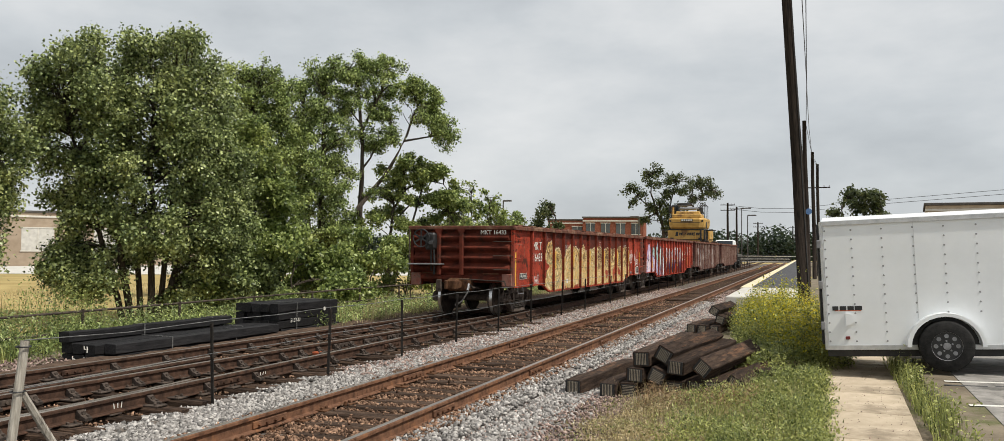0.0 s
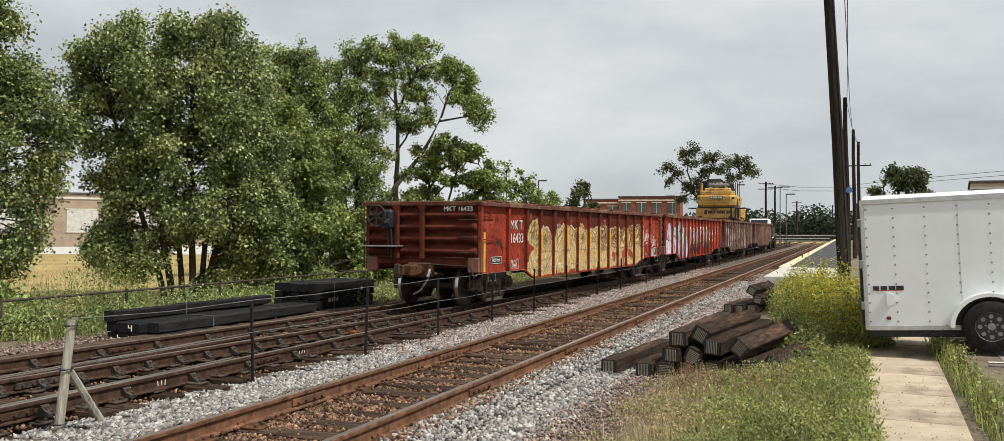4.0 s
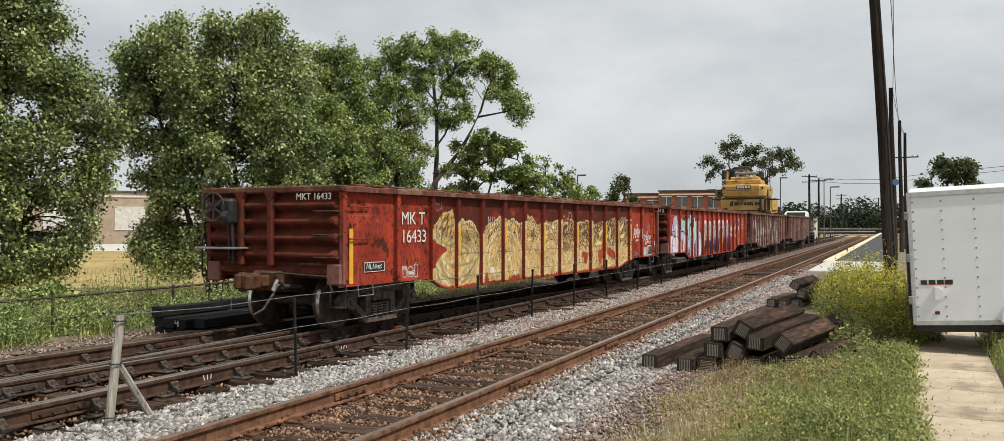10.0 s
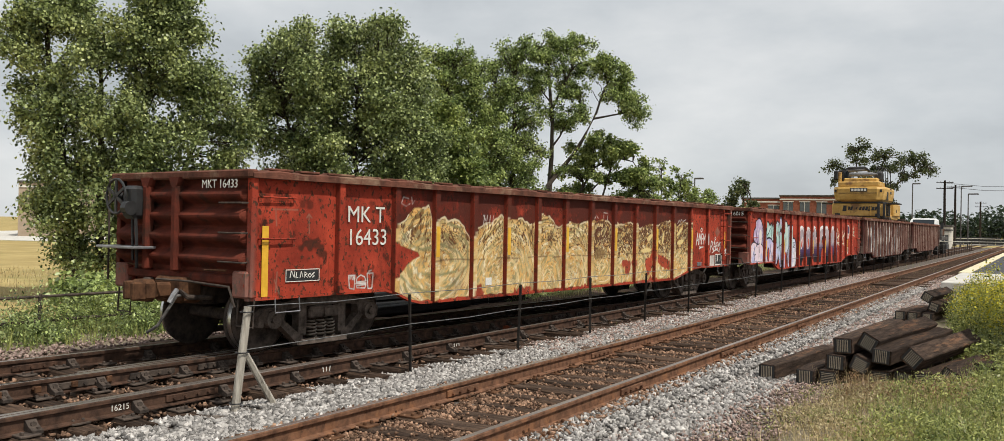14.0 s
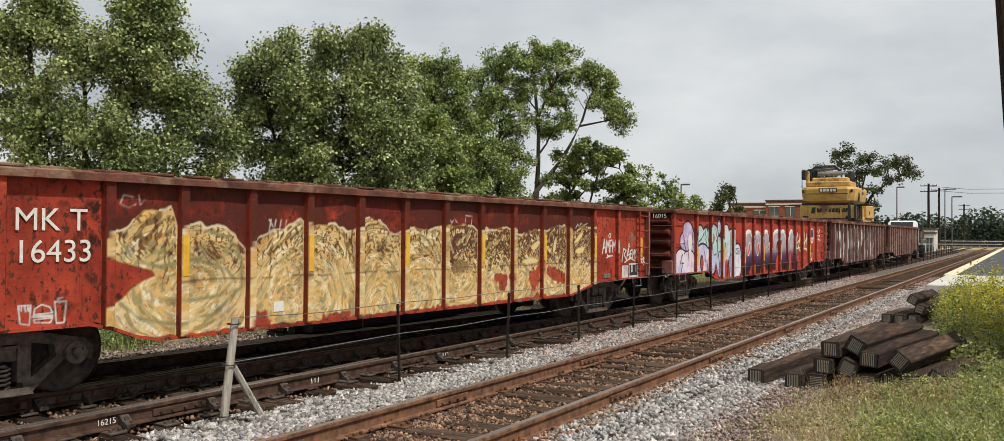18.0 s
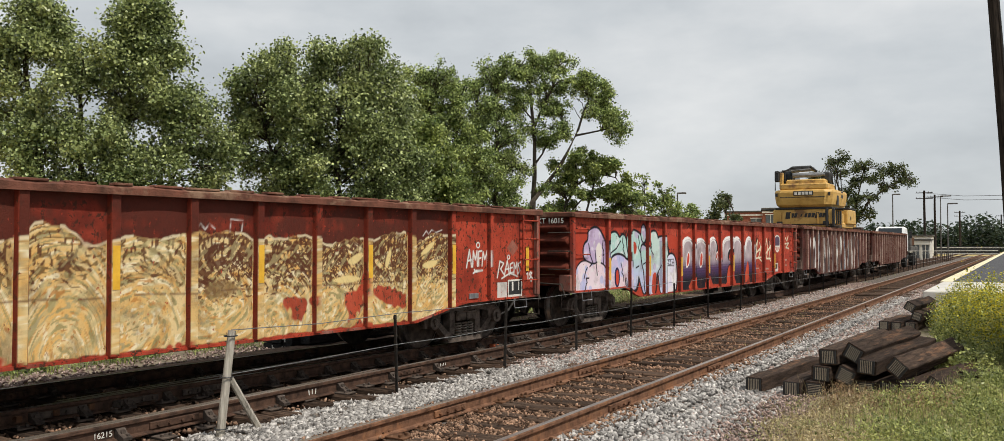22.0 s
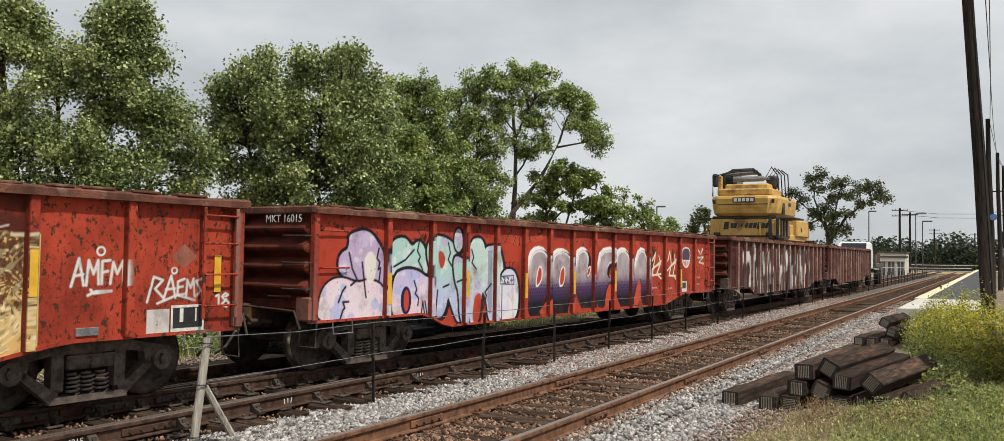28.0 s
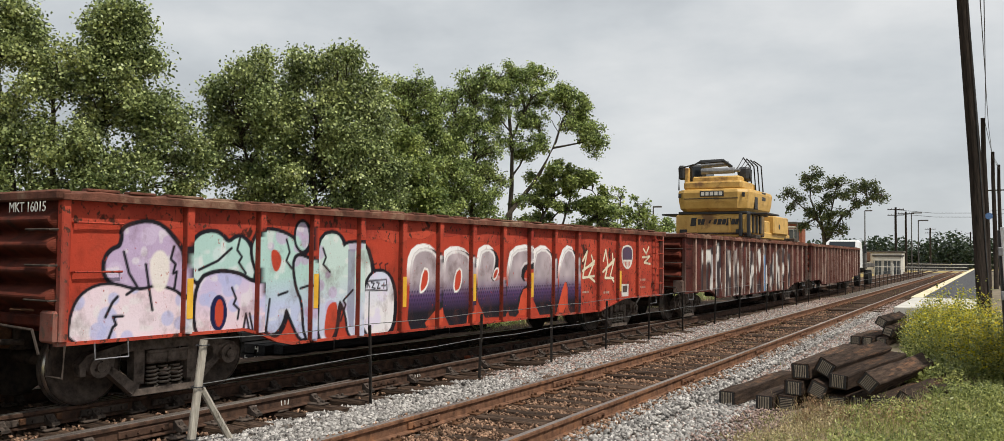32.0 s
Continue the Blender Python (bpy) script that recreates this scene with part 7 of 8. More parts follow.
# darker elms behind
tree("elm_tree", "dark elm with a ragged drooping crown", 35.4, 42.0, -0.6,
     [((0.2, 0), (-0.4, 0, 9.4), 0.19), ((0.7, 0.2), (1.0, 0.3, 9.0), 0.15)],
     tufts(8, [(-1.4, 10.3, 0.6), (-0.7, 10.5, 0.55), (0.2, 10.55, 0.55), (0.55, 10.0, 0.5), (-0.15, 9.7, 0.5), (1.15, 9.8, 0.5), (0.5, 9.2, 0.55), (1.1, 8.7, 0.55), (0.15, 8.4, 0.6), (-1.1, 9.4, 0.65), (-0.5, 8.8, 0.65), (0.95, 7.6, 0.7), (0.15, 7.3, 0.75), (-1.1, 7.9, 0.8), (1.1, 6.1, 0.8), (0.2, 5.4, 0.8), (-1.3, 6.4, 0.8), (-0.8, 4.6, 0.8), (1.0, 4.2, 0.8), (1.9, 6.8, 0.8), (2.1, 5.0, 0.9), (1.8, 3.2, 0.9), (0.2, 3.2, 0.9)], 11, 0.7),
     52000, 0.105, LEAF_B, 13, 0.03, droop=0.8, shell=0.2, spread=0.42)
tree("elm_tree", "dark slender elm with drooping foliage", 31.8, 43.0, -0.6,
     [((0.2, 0), (0.2, 0, 9.8), 0.18), ((-0.2, 0.1), (-0.7, 0.2, 9.2), 0.13)],
     tufts(9, [(-0.3, 10.7, 0.5), (0.7, 10.8, 0.55), (0.0, 10.0, 0.75), (-0.95, 10.0, 0.5), (-0.4, 9.0, 0.8), (0.5, 8.7, 0.75), (1.0, 7.8, 0.6), (-0.15, 7.8, 0.85), (0.65, 6.5, 0.8), (-0.3, 6.1, 0.7), (0.35, 5.2, 0.8), (1.0, 5.5, 0.55), (-0.8, 8.2, 0.6), (-0.5, 4.6, 0.8), (0.8, 4.2, 0.7), (-1.2, 6.8, 0.7), (-1.3, 5.4, 0.7), (0.2, 3.2, 0.9), (1.3, 3.0, 0.9)], 11, 0.65),
     48000, 0.102, LEAF_B, 14, 0.03, droop=0.9, shell=0.2, spread=0.45)
# the open-branched elm with its long right-hand limb
tree("elm_tree", "open-branched elm with a long curved limb against the sky", 29.6, 43.5, -0.6,
     [((0.4, 0), (0.5, 0, 8.2), 0.20)],
     tufts(15, [(-0.2, 11.2, 0.75), (0.55, 11.1, 0.65), (1.65, 11.4, 0.72), (2.05, 10.4, 0.6), (1.1, 10.1, 0.45), (-0.05, 10.1, 0.5), (0.95, 9.4, 0.62), (1.65, 9.0, 0.5), (3.5, 10.35, 0.75), (4.0, 9.45, 0.82), (4.55, 8.55, 0.7), (4.75, 7.9, 0.42), (3.35, 9.0, 0.4), (3.0, 10.55, 0.55), (1.25, 7.8, 0.6), (1.95, 8.0, 0.45), (0.65, 8.15, 0.45), (-0.35, 9.3, 0.5)], 13, 0.58, 0.5),
     38000, 0.098, LEAF_B, 15, 0.022, droop=0.5, shell=0.2, spread=0.36,
     boughs=[([(0.08, 0, 3.6), (0.34, 0, 4.4), (0.94, 0, 5.2), (1.6, 0, 6.0), (2.1, 0, 6.85), (2.7, 0, 8.1), (3.0, 0.1, 9.1), (3.5, 0.1, 10.1)], 0.14, 0.03),
             ([(2.55, 0, 7.8), (3.3, 0, 7.95), (4.5, 0, 8.2), (4.8, 0, 8.6)], 0.06, 0.015),
             ([(2.9, 0.1, 8.9), (3.6, 0, 9.3), (4.1, 0, 9.8)], 0.05, 0.015),
             ([(0.5, 0, 7.6), (0.35, 0, 9.2), (0.28, 0, 10.4), (-0.2, 0, 11.3)], 0.11, 0.02),
             ([(0.45, 0, 8.2), (0.9, 0, 9.2), (1.4, 0, 10.2), (1.7, 0, 11.3)], 0.08, 0.018),
             ([(0.4, 0, 6.2), (0.9, 0, 6.9), (1.3, 0, 7.8), (2.0, 0, 8.1)], 0.06, 0.015),
             ([(0.4, 0, 8.6), (-0.1, 0, 9.2), (-0.4, 0, 9.6)], 0.045, 0.012)])
# lighter box-elders: one arching low to the right, one against the poplar
tree("box_elder", "bright green low spreading box elder", 26.6, 44.0, -0.6,
     [((-0.6, 0), (-0.2, 0, 4.6), 0.13), ((-0.3, 0), (1.2, 0, 5.4), 0.10)],
     tufts(21, [(-0.3, 6.2, 0.6), (0.65, 6.65, 0.62), (1.6, 6.55, 0.62), (2.25, 6.0, 0.6), (2.7, 5.1, 0.6), (1.25, 5.8, 0.55), (0.0, 5.1, 0.6), (-0.95, 5.2, 0.5), (0.3, 5.85, 0.5), (1.9, 4.9, 0.65), (0.75, 4.8, 0.6), (3.0, 4.6, 0.5), (2.2, 3.8, 0.8), (0.6, 3.6, 0.8), (-0.9, 3.8, 0.8), (3.2, 3.4, 0.8), (-0.4, 2.4, 0.9), (1.6, 2.4, 0.9)], 7, 0.6),
     36000, 0.12, LEAF_C, 16, 0.026, shell=0.25, boughs=[([(-0.3, 0, 4.2), (0.4, 0, 5.4), (1.4, 0, 5.9), (2.3, 0, 5.7), (2.8, 0, 5.0)], 0.06, 0.015), ([(-0.3, 0, 3.6), (0.6, 0, 4.6), (1.6, 0, 4.7), (2.6, 0, 4.3)], 0.05, 0.015)])
tree("box_elder", "bright green young tree against the poplar", 36.6, 33.0, -0.6,
     [((0.5, 0), (0.3, 0, 6.2), 0.11), ((0.8, 0.1), (1.2, 0.2, 5.0), 0.09)],
     crown(22, [(0.6, -1.0, 2.0), (2.0, -1.3, 2.3), (4.0, -1.5, 2.2), (5.4, -1.5, 2.05), (6.6, -1.4, 0.9), (7.3, -0.9, 0.2)], 90, 1.4, 0.36, 0.66), 46000, 0.115, LEAF_C, 17, 0.03)
# shrubs along the far verge
for _k, (_az, _rm, _w, _h, _m, _n) in enumerate(((33.6, 30.0, 2.0, 3.0, LEAF_C, 15000), (31.2, 32.0, 1.9, 2.6, LEAF_C, 12000), (35.6, 30.0, 1.6, 2.3, LEAF_A, 10000), (28.4, 37.0, 2.0, 3.2, LEAF_C, 9000), (26.0, 40.0, 2.2, 3.0, LEAF_C, 9000), (38.8, 30.0, 1.5, 1.5, LEAF_B, 6000),
                                                 (20.2, 54.0, 1.6, 5.2, LEAF_C, 6000), (19.0, 60.0, 2.6, 5.2, LEAF_B, 7000), (16.6, 66.0, 2.4, 3.9, LEAF_B, 4500), (57.0, 22.5, 1.6, 0.9, LEAF_B, 5000), (52.5, 23.5, 1.4, 0.8, LEAF_B, 4500))):
    tree("shrub", "leafy green shrub on the far verge", _az, _rm, -0.6, [((0, 0), (0.2, 0, _h * 0.6), 0.05), ((0.2, 0.1), (-0.5, 0.1, _h * 0.5), 0.04)],
         crown(60 + _k, [(0.25, -_w, _w), (_h * 0.5, -_w * 0.95, _w * 0.9), (_h * 0.8, -_w * 0.6, _w * 0.55), (_h, -_w * 0.3, _w * 0.2)], 22, _w * 0.8, 0.3, 0.55), _n, 0.125, _m, 80 + _k, 0.02)
tree("sapling", "sparse twiggy sapling with big dark leaves above the shrubs", 21.74, 50.0, -0.6, [((0.1, 0), (0.0, 0, 5.6), 0.05), ((0.3, 0), (1.1, 0, 5.0), 0.04), ((-0.1, 0), (-1.1, 0, 5.0), 0.04)],
     tufts(23, [(0.0, 6.2, 0.3), (-0.35, 5.8, 0.25), (-1.2, 5.4, 0.5), (-0.4, 5.3, 0.45), (0.6, 5.1, 0.5), (1.1, 5.35, 0.45), (1.3, 4.9, 0.4), (0.2, 4.7, 0.6), (-1.0, 4.5, 0.7), (1.0, 4.1, 0.7), (2.0, 4.1, 0.6), (0.0, 3.5, 0.8), (-1.4, 3.4, 0.8), (1.6, 3.0, 0.8)], 5, 0.6), 3800, 0.17, LEAF_C, 18, 0.02, shell=0.2, spread=0.3)
# far trees
FAR_SPOTS = [(-5.5, 11.1, 0.7), (-4.1, 10.4, 0.9), (-4.8, 9.2, 0.8), (-3.2, 12.9, 1.0), (-1.7, 13.5, 1.1), (-2.4, 11.8, 0.9), (0.1, 12.5, 1.0), (1.4, 12.6, 0.8), (3.3, 11.7, 1.2), (4.6, 12.0, 1.0), (6.1, 10.9, 1.1), (7.1, 10.2, 0.6), (5.1, 9.7, 0.7), (3.4, 9.5, 0.9), (1.8, 10.6, 0.9), (0.0, 10.3, 1.0), (-1.3, 8.8, 1.1), (0.0, 7.7, 1.2), (1.7, 8.1, 0.8), (-2.4, 8.1, 1.0), (-0.7, 6.2, 1.1), (1.0, 5.9, 1.0), (-3.5, 6.2, 0.8), (-6.3, 10.6, 0.5)]
tree("far_tree", "distant spreading tree with open fanning limbs", 8.76, 130.0, -0.6, [((0, 0), (-1.4, 0, 9.5), 0.34)],
     tufts(120, [(a, b + 0.6, c) for a, b, c in FAR_SPOTS], 7, 0.5, 1.2), 10000, 0.27, LEAF_D, 140, 0.07, shell=0.3, spread=0.9,
     boughs=[([(-0.2, 0, 4.5), (-1.6, 0, 8.0), (-2.6, 0, 11.0), (-2.4, 0, 13.5)], 0.2, 0.05), ([(-0.3, 0, 5.0), (1.6, 0, 8.2), (3.6, 0, 9.8), (6.4, 0, 11.2)], 0.2, 0.05), ([(-0.5, 0, 6.0), (0.2, 0, 9.0), (1.0, 0, 12.5)], 0.16, 0.05), ([(-1.2, 0, 7.2), (-3.4, 0, 9.4), (-5.6, 0, 11.4)], 0.14, 0.04)])
for _k, (_az, _rm, _h, _w, _n, _s) in enumerate(((-2.9, 120.0, 11.2, 4.6, 8000, 0.36), (16.74, 110.0, 8.5, 2.4, 3600, 0.30))):
    tree("far_tree", "distant rounded tree against the sky", _az, _rm, -0.6, [((0, 0), (0.4, 0, _h * 0.7), 0.32), ((0.3, 0), (_w * 0.5, 0, _h * 0.75), 0.22), ((-0.3, 0), (-_w * 0.5, 0, _h * 0.7), 0.2)],
         crown(122 + _k, [(_h * 0.3, -_w * 0.8, _w * 0.8), (_h * 0.6, -_w, _w), (_h * 0.85, -_w * 0.7, _w * 0.6), (_h, -_w * 0.25, _w * 0.3)], 46, _w * 0.7, _w * 0.10, _w * 0.22), _n, _s, LEAF_D, 142 + _k, 0.06, shell=0.3, spread=0.9)
_rw = np.random.default_rng(5)
_P = []
for _k in range(230):
    # the tree line's top by heading: low at the left, a wooded rise past the line
    _az = 42 - 72 * _k / 230 + _rw.normal(0, 0.15)
    _away = 250 + 14 * (_k % 3) + _rw.normal(0, 4)
    _h = float(np.interp(_az, (-30, -6, 0, 1.2, 2.1, 3.0, 3.9, 4.5, 6.1, 8, 12, 42), (6, 6.4, 7.6, 8.9, 9.7, 8.2, 7.2, 7.6, 8.6, 7.4, 6.2, 6.0))) + 0.6 + _rw.normal(0, 0.35)
    _px, _py = polar(_az, _away)
    _d = _rw.normal(0, 1, (420, 3))
    _d *= ((0.25 + 0.75 * _rw.random(420) ** 0.6) / np.linalg.norm(_d, axis=1))[:, None]
    _d[:, 2] = np.abs(_d[:, 2])
    _P.append(_d * np.array([3.6, 3.2, _h]) + np.array([_px, _py, -0.6]))
_P = np.concatenate(_P)
tagged(new("far_woods", scatter("far_woods", LEAF_V, LEAF_F, _P, 0.95 * _rw.uniform(0.6, 1.3, len(_P)), turns(_rw.uniform(0, 6.3, len(_P)), _rw.normal(0, 0.8, len(_P)), _rw.uniform(0, 6, len(_P))), LEAF_FAR)), "hazy green woods on the horizon", "woods", kind="stuff")


# ---------------------------------------------------------------- weeds and grass
def blades(name, n, area, height, width, mat, label, category="grass", ground=-0.14, seed=1, power=1.4, density=None):
    """Grass blades over area (x0, x1, y0, y1), thicker near the walkway."""
    r = np.random.default_rng(seed)
    x0, x1, y0, y1 = area
    y = y0 + (y1 - y0) * r.random(n) ** power
    x = x0 + (x1 - x0) * r.random(n)
    keep = np.sin(x * 3.1 + 1.3 * np.sin(y * 1.7)) + np.sin(y * 2.3 + x) + r.normal(0, 0.9, n) > -0.9
    if density:
        keep &= r.random(n) < density(x, y)
    x, y = x[keep], y[keep]
    n = len(x)
    h = r.uniform(height[0], height[1], n) * (0.75 + 0.35 * np.sin(x * 2.2 + y * 1.1) ** 2)
    s = np.stack([r.uniform(width[0], width[1], n), h, h], 1)
    z = ground(x, y) if callable(ground) else np.full(n, ground)
    d = scatter(name, BLADE_V, BLADE_F, np.stack([x, y, z], 1), s, turns(r.uniform(0, 6.3, n), r.normal(0, 0.25, n), np.zeros(n)), mat)
    return tagged(new(name, d), label, category, kind="stuff")


def clear_of_pile(x, y):
    return np.where((x < 4.75) & (y > 11.5) & (y < 14.6), 0.12, 1.0)


def verge_z(x, y):
    return np.interp(x, [3.0, 3.6, 4.6, 5.6], [-0.30, -0.21, -0.13, -0.09])


def herbs(name, n, area, height, leaf, mat, label, ground, seed, per=14, reach=0.07, power=1.3, density=None, category="weeds"):
    """Low leafy plants: every plant a few stems' worth of narrow leaves, in patches."""
    r = np.random.default_rng(seed)
    x0, x1, y0, y1 = area
    y = y0 + (y1 - y0) * r.random(n) ** power
    x = x0 + (x1 - x0) * r.random(n)
    patchy = np.sin(x * 4.3 + 1.7 * np.sin(y * 2.1) + seed) + np.sin(y * 3.1 + 1.3 * x)
    keep = patchy + r.normal(0, 0.7, n) > -0.7
    if density:
        keep &= r.random(n) < density(x, y)
    x, y, patchy = x[keep], y[keep], patchy[keep]
    n = len(x)
    h = r.uniform(height[0], height[1], n) * (0.7 + 0.22 * (patchy + 1))
    z = ground(x, y) if callable(ground) else np.full(n, ground)
    i = np.repeat(np.arange(n), per)
    u = r.random(len(i)) ** 0.75
    lean = r.normal(0, 0.25, (n, 2))
    P = np.stack([x[i] + lean[i, 0] * u * h[i] + r.normal(0, reach, len(i)) * (0.4 + 0.6 * u), y[i] + lean[i, 1] * u * h[i] + r.normal(0, reach, len(i)) * (0.4 + 0.6 * u), z[i] + u * h[i] + 0.01], 1)
    k = len(i)
    d = scatter(name, NARROW_V, LEAF_F, P, 1.35 * r.uniform(leaf[0], leaf[1], k), turns(r.uniform(0, 6.3, k), r.normal(0.45, 0.65, k), r.uniform(-0.8, 0.8, k)), mat)
    return tagged(new(name, d), label, category, kind="stuff")


dry_z = lambda x, y: np.interp(x, [2.4, 3.0, 3.6, 4.6, 5.6], [-0.34, -0.29, -0.21, -0.13, -0.09])
herbs("green_weeds", 11000, (4.0, 5.74, 4.4, 19.0), (0.05, 0.27), (0.016, 0.038), GRASS_G, "tangled leafy green weeds beside the sidewalk", verge_z, 2, 18, 0.05, 1.5, lambda x, y: np.clip((x - 4.0) / 0.9, 0.04, 1) * clear_of_pile(x, y))
herbs("green_weeds", 3200, (2.9, 4.9, 4.4, 17.0), (0.03, 0.10), (0.014, 0.034), GRASS_G, "low green weeds on the dry verge", dry_z, 22, 12, 0.05, 1.3, lambda x, y: np.clip((x - 2.8) / 1.6, 0.05, 0.6) * clear_of_pile(x, y))
herbs("dry_grass", 8000, (2.7, 5.2, 4.4, 16.0), (0.02, 0.13), (0.014, 0.040), GRASS_D, "straw-dry litter and seed heads around the tie pile", dry_z, 23, 11, 0.055, 1.4, lambda x, y: np.clip(1.1 - np.abs(x - 4.0) / 1.2, 0.03, 1) * clear_of_pile(x, y))
blades("green_weeds", 15000, (4.2, 5.74, 4.4, 15.0), (0.10, 0.30), (0.006, 0.013), GRASS_G, "rank green grass along the sidewalk", ground=verge_z, seed=24, density=lambda x, y: np.clip((x - 4.1) / 1.2, 0.03, 1) * clear_of_pile(x, y))
blades("dry_grass", 13000, (3.2, 5.5, 4.4, 15.0), (0.10, 0.32), (0.004, 0.009), GRASS_D, "straw seed stems among the green weeds", ground=verge_z, seed=25, density=lambda x, y: np.clip((x - 3.0) / 1.0, 0.05, 0.8) * clear_of_pile(x, y))
blades("dry_grass", 2500, (2.9, 4.9, 11.2, 12.0), (0.08, 0.30), (0.005, 0.011), GRASS_D, "straw tufts in front of the tie pile", ground=-0.2, seed=4, power=1.0, density=lambda x, y: np.clip((x - 3.0) / 0.8, 0, 1) * 0.7)
herbs("seed_heads", 420, (3.5, 5.0, 10.4, 11.7), (0.10, 0.24), (0.018, 0.036), SEED, "reddish brown seed heads before the tie pile", dry_z, 26, 9, 0.03, 1.0)
herbs("edge_weeds", 900, (5.38, 5.84, 4.6, 16.0), (0.04, 0.18), (0.020, 0.045), GRASS_G, "weeds creeping over the sidewalk edge", -0.07, 27, 14, 0.05)
herbs("edge_weeds", 130, (6.72, 7.02, 6.0, 15.5), (0.10, 0.40), (0.022, 0.05), GRASS_G, "leafy weeds along the sidewalk's lot edge", -0.02, 28, 16, 0.05, 1.1)
herbs("verge_weeds", 3600, (-10.4, -7.9, 4.0, 24.0), (0.12, 0.60), (0.035, 0.085), LEAF_B, "rank leafy weeds along the pipe fence", -0.44, 29, 20, 0.10, 1.0, lambda x, y: np.clip((-7.9 - x) / 1.0, 0.02, 1))
herbs("verge_weeds", 1500, (-10.6, -8.6, 4.0, 24.0), (0.3, 0.95), (0.03, 0.07), LEAF_A, "tall weeds standing through the pipe fence", -0.44, 31, 22, 0.10, 1.0)
herbs("verge_weeds", 4200, (-9.4, -6.3, 19.5, 46.0), (0.10, 0.50), (0.035, 0.08), LEAF_B, "rank green weeds behind the far track", -0.42, 30, 18, 0.10, 1.0)
stones("sidewalk_grit", 1100, 5.45, 6.75, 4.0, 16.0, -0.019, STONE_RED, "dark grit strewn over the sidewalk", (0.003, 0.008))
blades("edge_weeds", 900, (6.70, 7.02, 7.0, 15.5), (0.10, 0.36), (0.008, 0.020), GRASS_G, "tall weeds along the sidewalk's lot edge", ground=-0.02, seed=6, power=1.1)
blades("edge_weeds", 1200, (5.42, 5.78, 5.0, 16.0), (0.06, 0.20), (0.006, 0.014), GRASS_G, "weeds creeping over the sidewalk edge", ground=-0.08, seed=7)
blades("verge_grass", 9000, (-9.6, -7.9, 3.0, 45.0), (0.15, 0.55), (0.008, 0.020), GRASS_G, "rank green grass along the pipe fence", ground=-0.42, seed=8, power=1.2)
blades("verge_grass", 12000, (-8.6, -5.9, 20.0, 46.0), (0.15, 0.65), (0.008, 0.02), GRASS_D, "tall dry grass behind the far track", ground=-0.42, seed=9, power=1.0)
blades("verge_grass", 8000, (-8.6, -5.9, 20.5, 46.0), (0.12, 0.5), (0.008, 0.02), GRASS_G, "green grass behind the far track", ground=-0.42, seed=19, power=1.0)
blades("field_grass", 26000, (-34.0, -9.4, 8.0, 44.0), (0.06, 0.22), (0.010, 0.026), GRASS_D, "dry yellow field grass", ground=-0.62, seed=10, power=0.9)
blades("track_weeds", 1500, (-1.9, 3.3, 16.0, 60.0), (0.06, 0.2), (0.006, 0.014), GRASS_G, "sparse weeds in the ballast", ground=-0.25, seed=18, power=1.0)


def weed_mound(name, label, x, y, rx, ry, h, n, mat, stalk, seed, tip=None):
    """A mound of leafy stalks."""
    r = np.random.default_rng(seed)
    w = thing(name, label, "weeds", m=pose(x, y, -0.15))
    st = Shape()
    for _ in range(stalk):
        a, q = r.uniform(0, 6.28), r.random() ** 0.5
        fx, fy = rx * q * math.cos(a), ry * q * math.sin(a)
        top = h * (1.05 - 0.55 * q * q) * r.uniform(0.8, 1.1)
        st.tube([(fx * 0.85, fy * 0.85, 0), (fx, fy, top * 0.6), (fx * 1.06 + r.normal(0, 0.05), fy * 1.06, top)], [0.008, 0.006, 0.003], 4, caps=False)
    tagged(part("stalk_growth", st, mat, w), kind="stuff")
    a, q = r.uniform(0, 6.28, n), r.random(n) ** 0.5
    u = r.random(n) ** 0.8
    hh = h * (1.08 - 0.6 * q * q) * (0.80 + 0.2 * np.sin(3 * a) * q + 0.16 * np.sin(7 * a + 3 * q) + 0.16 * np.sin(13 * a + 9 * q + seed)) * np.where(r.random(n) < 0.06, 1.25, 1.0)
    P = np.stack([rx * q * np.cos(a), ry * q * np.sin(a), hh * u], 1) + r.normal(0, 0.05, (n, 3))
    P[:, 2] = np.maximum(P[:, 2], 0.02)
    part("leaves", scatter("leaves", LEAF_V, LEAF_F, P, r.uniform(0.022, 0.055, n), turns(r.uniform(0, 6.3, n), r.normal(0.3, 0.7, n), r.uniform(-1, 1, n)), mat), None, w)
    if tip:
        k = int(n * 0.26)
        idx = np.argsort(-(P[:, 2] + 0.5 * h * r.random(n)))[:k]
        part("flowers", scatter("flowers", LEAF_V, LEAF_F, P[idx] + np.array([0, 0, 0.04]), r.uniform(0.025, 0.05, k), turns(r.uniform(0, 6.3, k), r.normal(0.2, 0.6, k), r.uniform(-1, 1, k)), tip), None, w, "yellow flower heads")
    return w


weed_mound("flowering_weeds", "tall yellow-flowering weed clump at the pole's foot", 5.15, 17.6, 1.0, 1.9, 1.22, 24000, GRASS_G, 120, 31, LEAF_Y)
weed_mound("flowering_weeds", "yellow-green weed clump behind the tie pile", 5.55, 15.4, 0.7, 1.3, 0.95, 13000, GRASS_G, 70, 32, LEAF_Y)
weed_mound("flowering_weeds", "yellow-green weed clump by the platform end", 4.6, 22.5, 0.9, 2.2, 0.95, 14000, GRASS_G, 60, 33, LEAF_Y)
weed_mound("weed_clump", "ragged green weeds beside the tie pile", 4.95, 14.2, 0.6, 1.0, 0.5, 8400, GRASS_G, 60, 34)
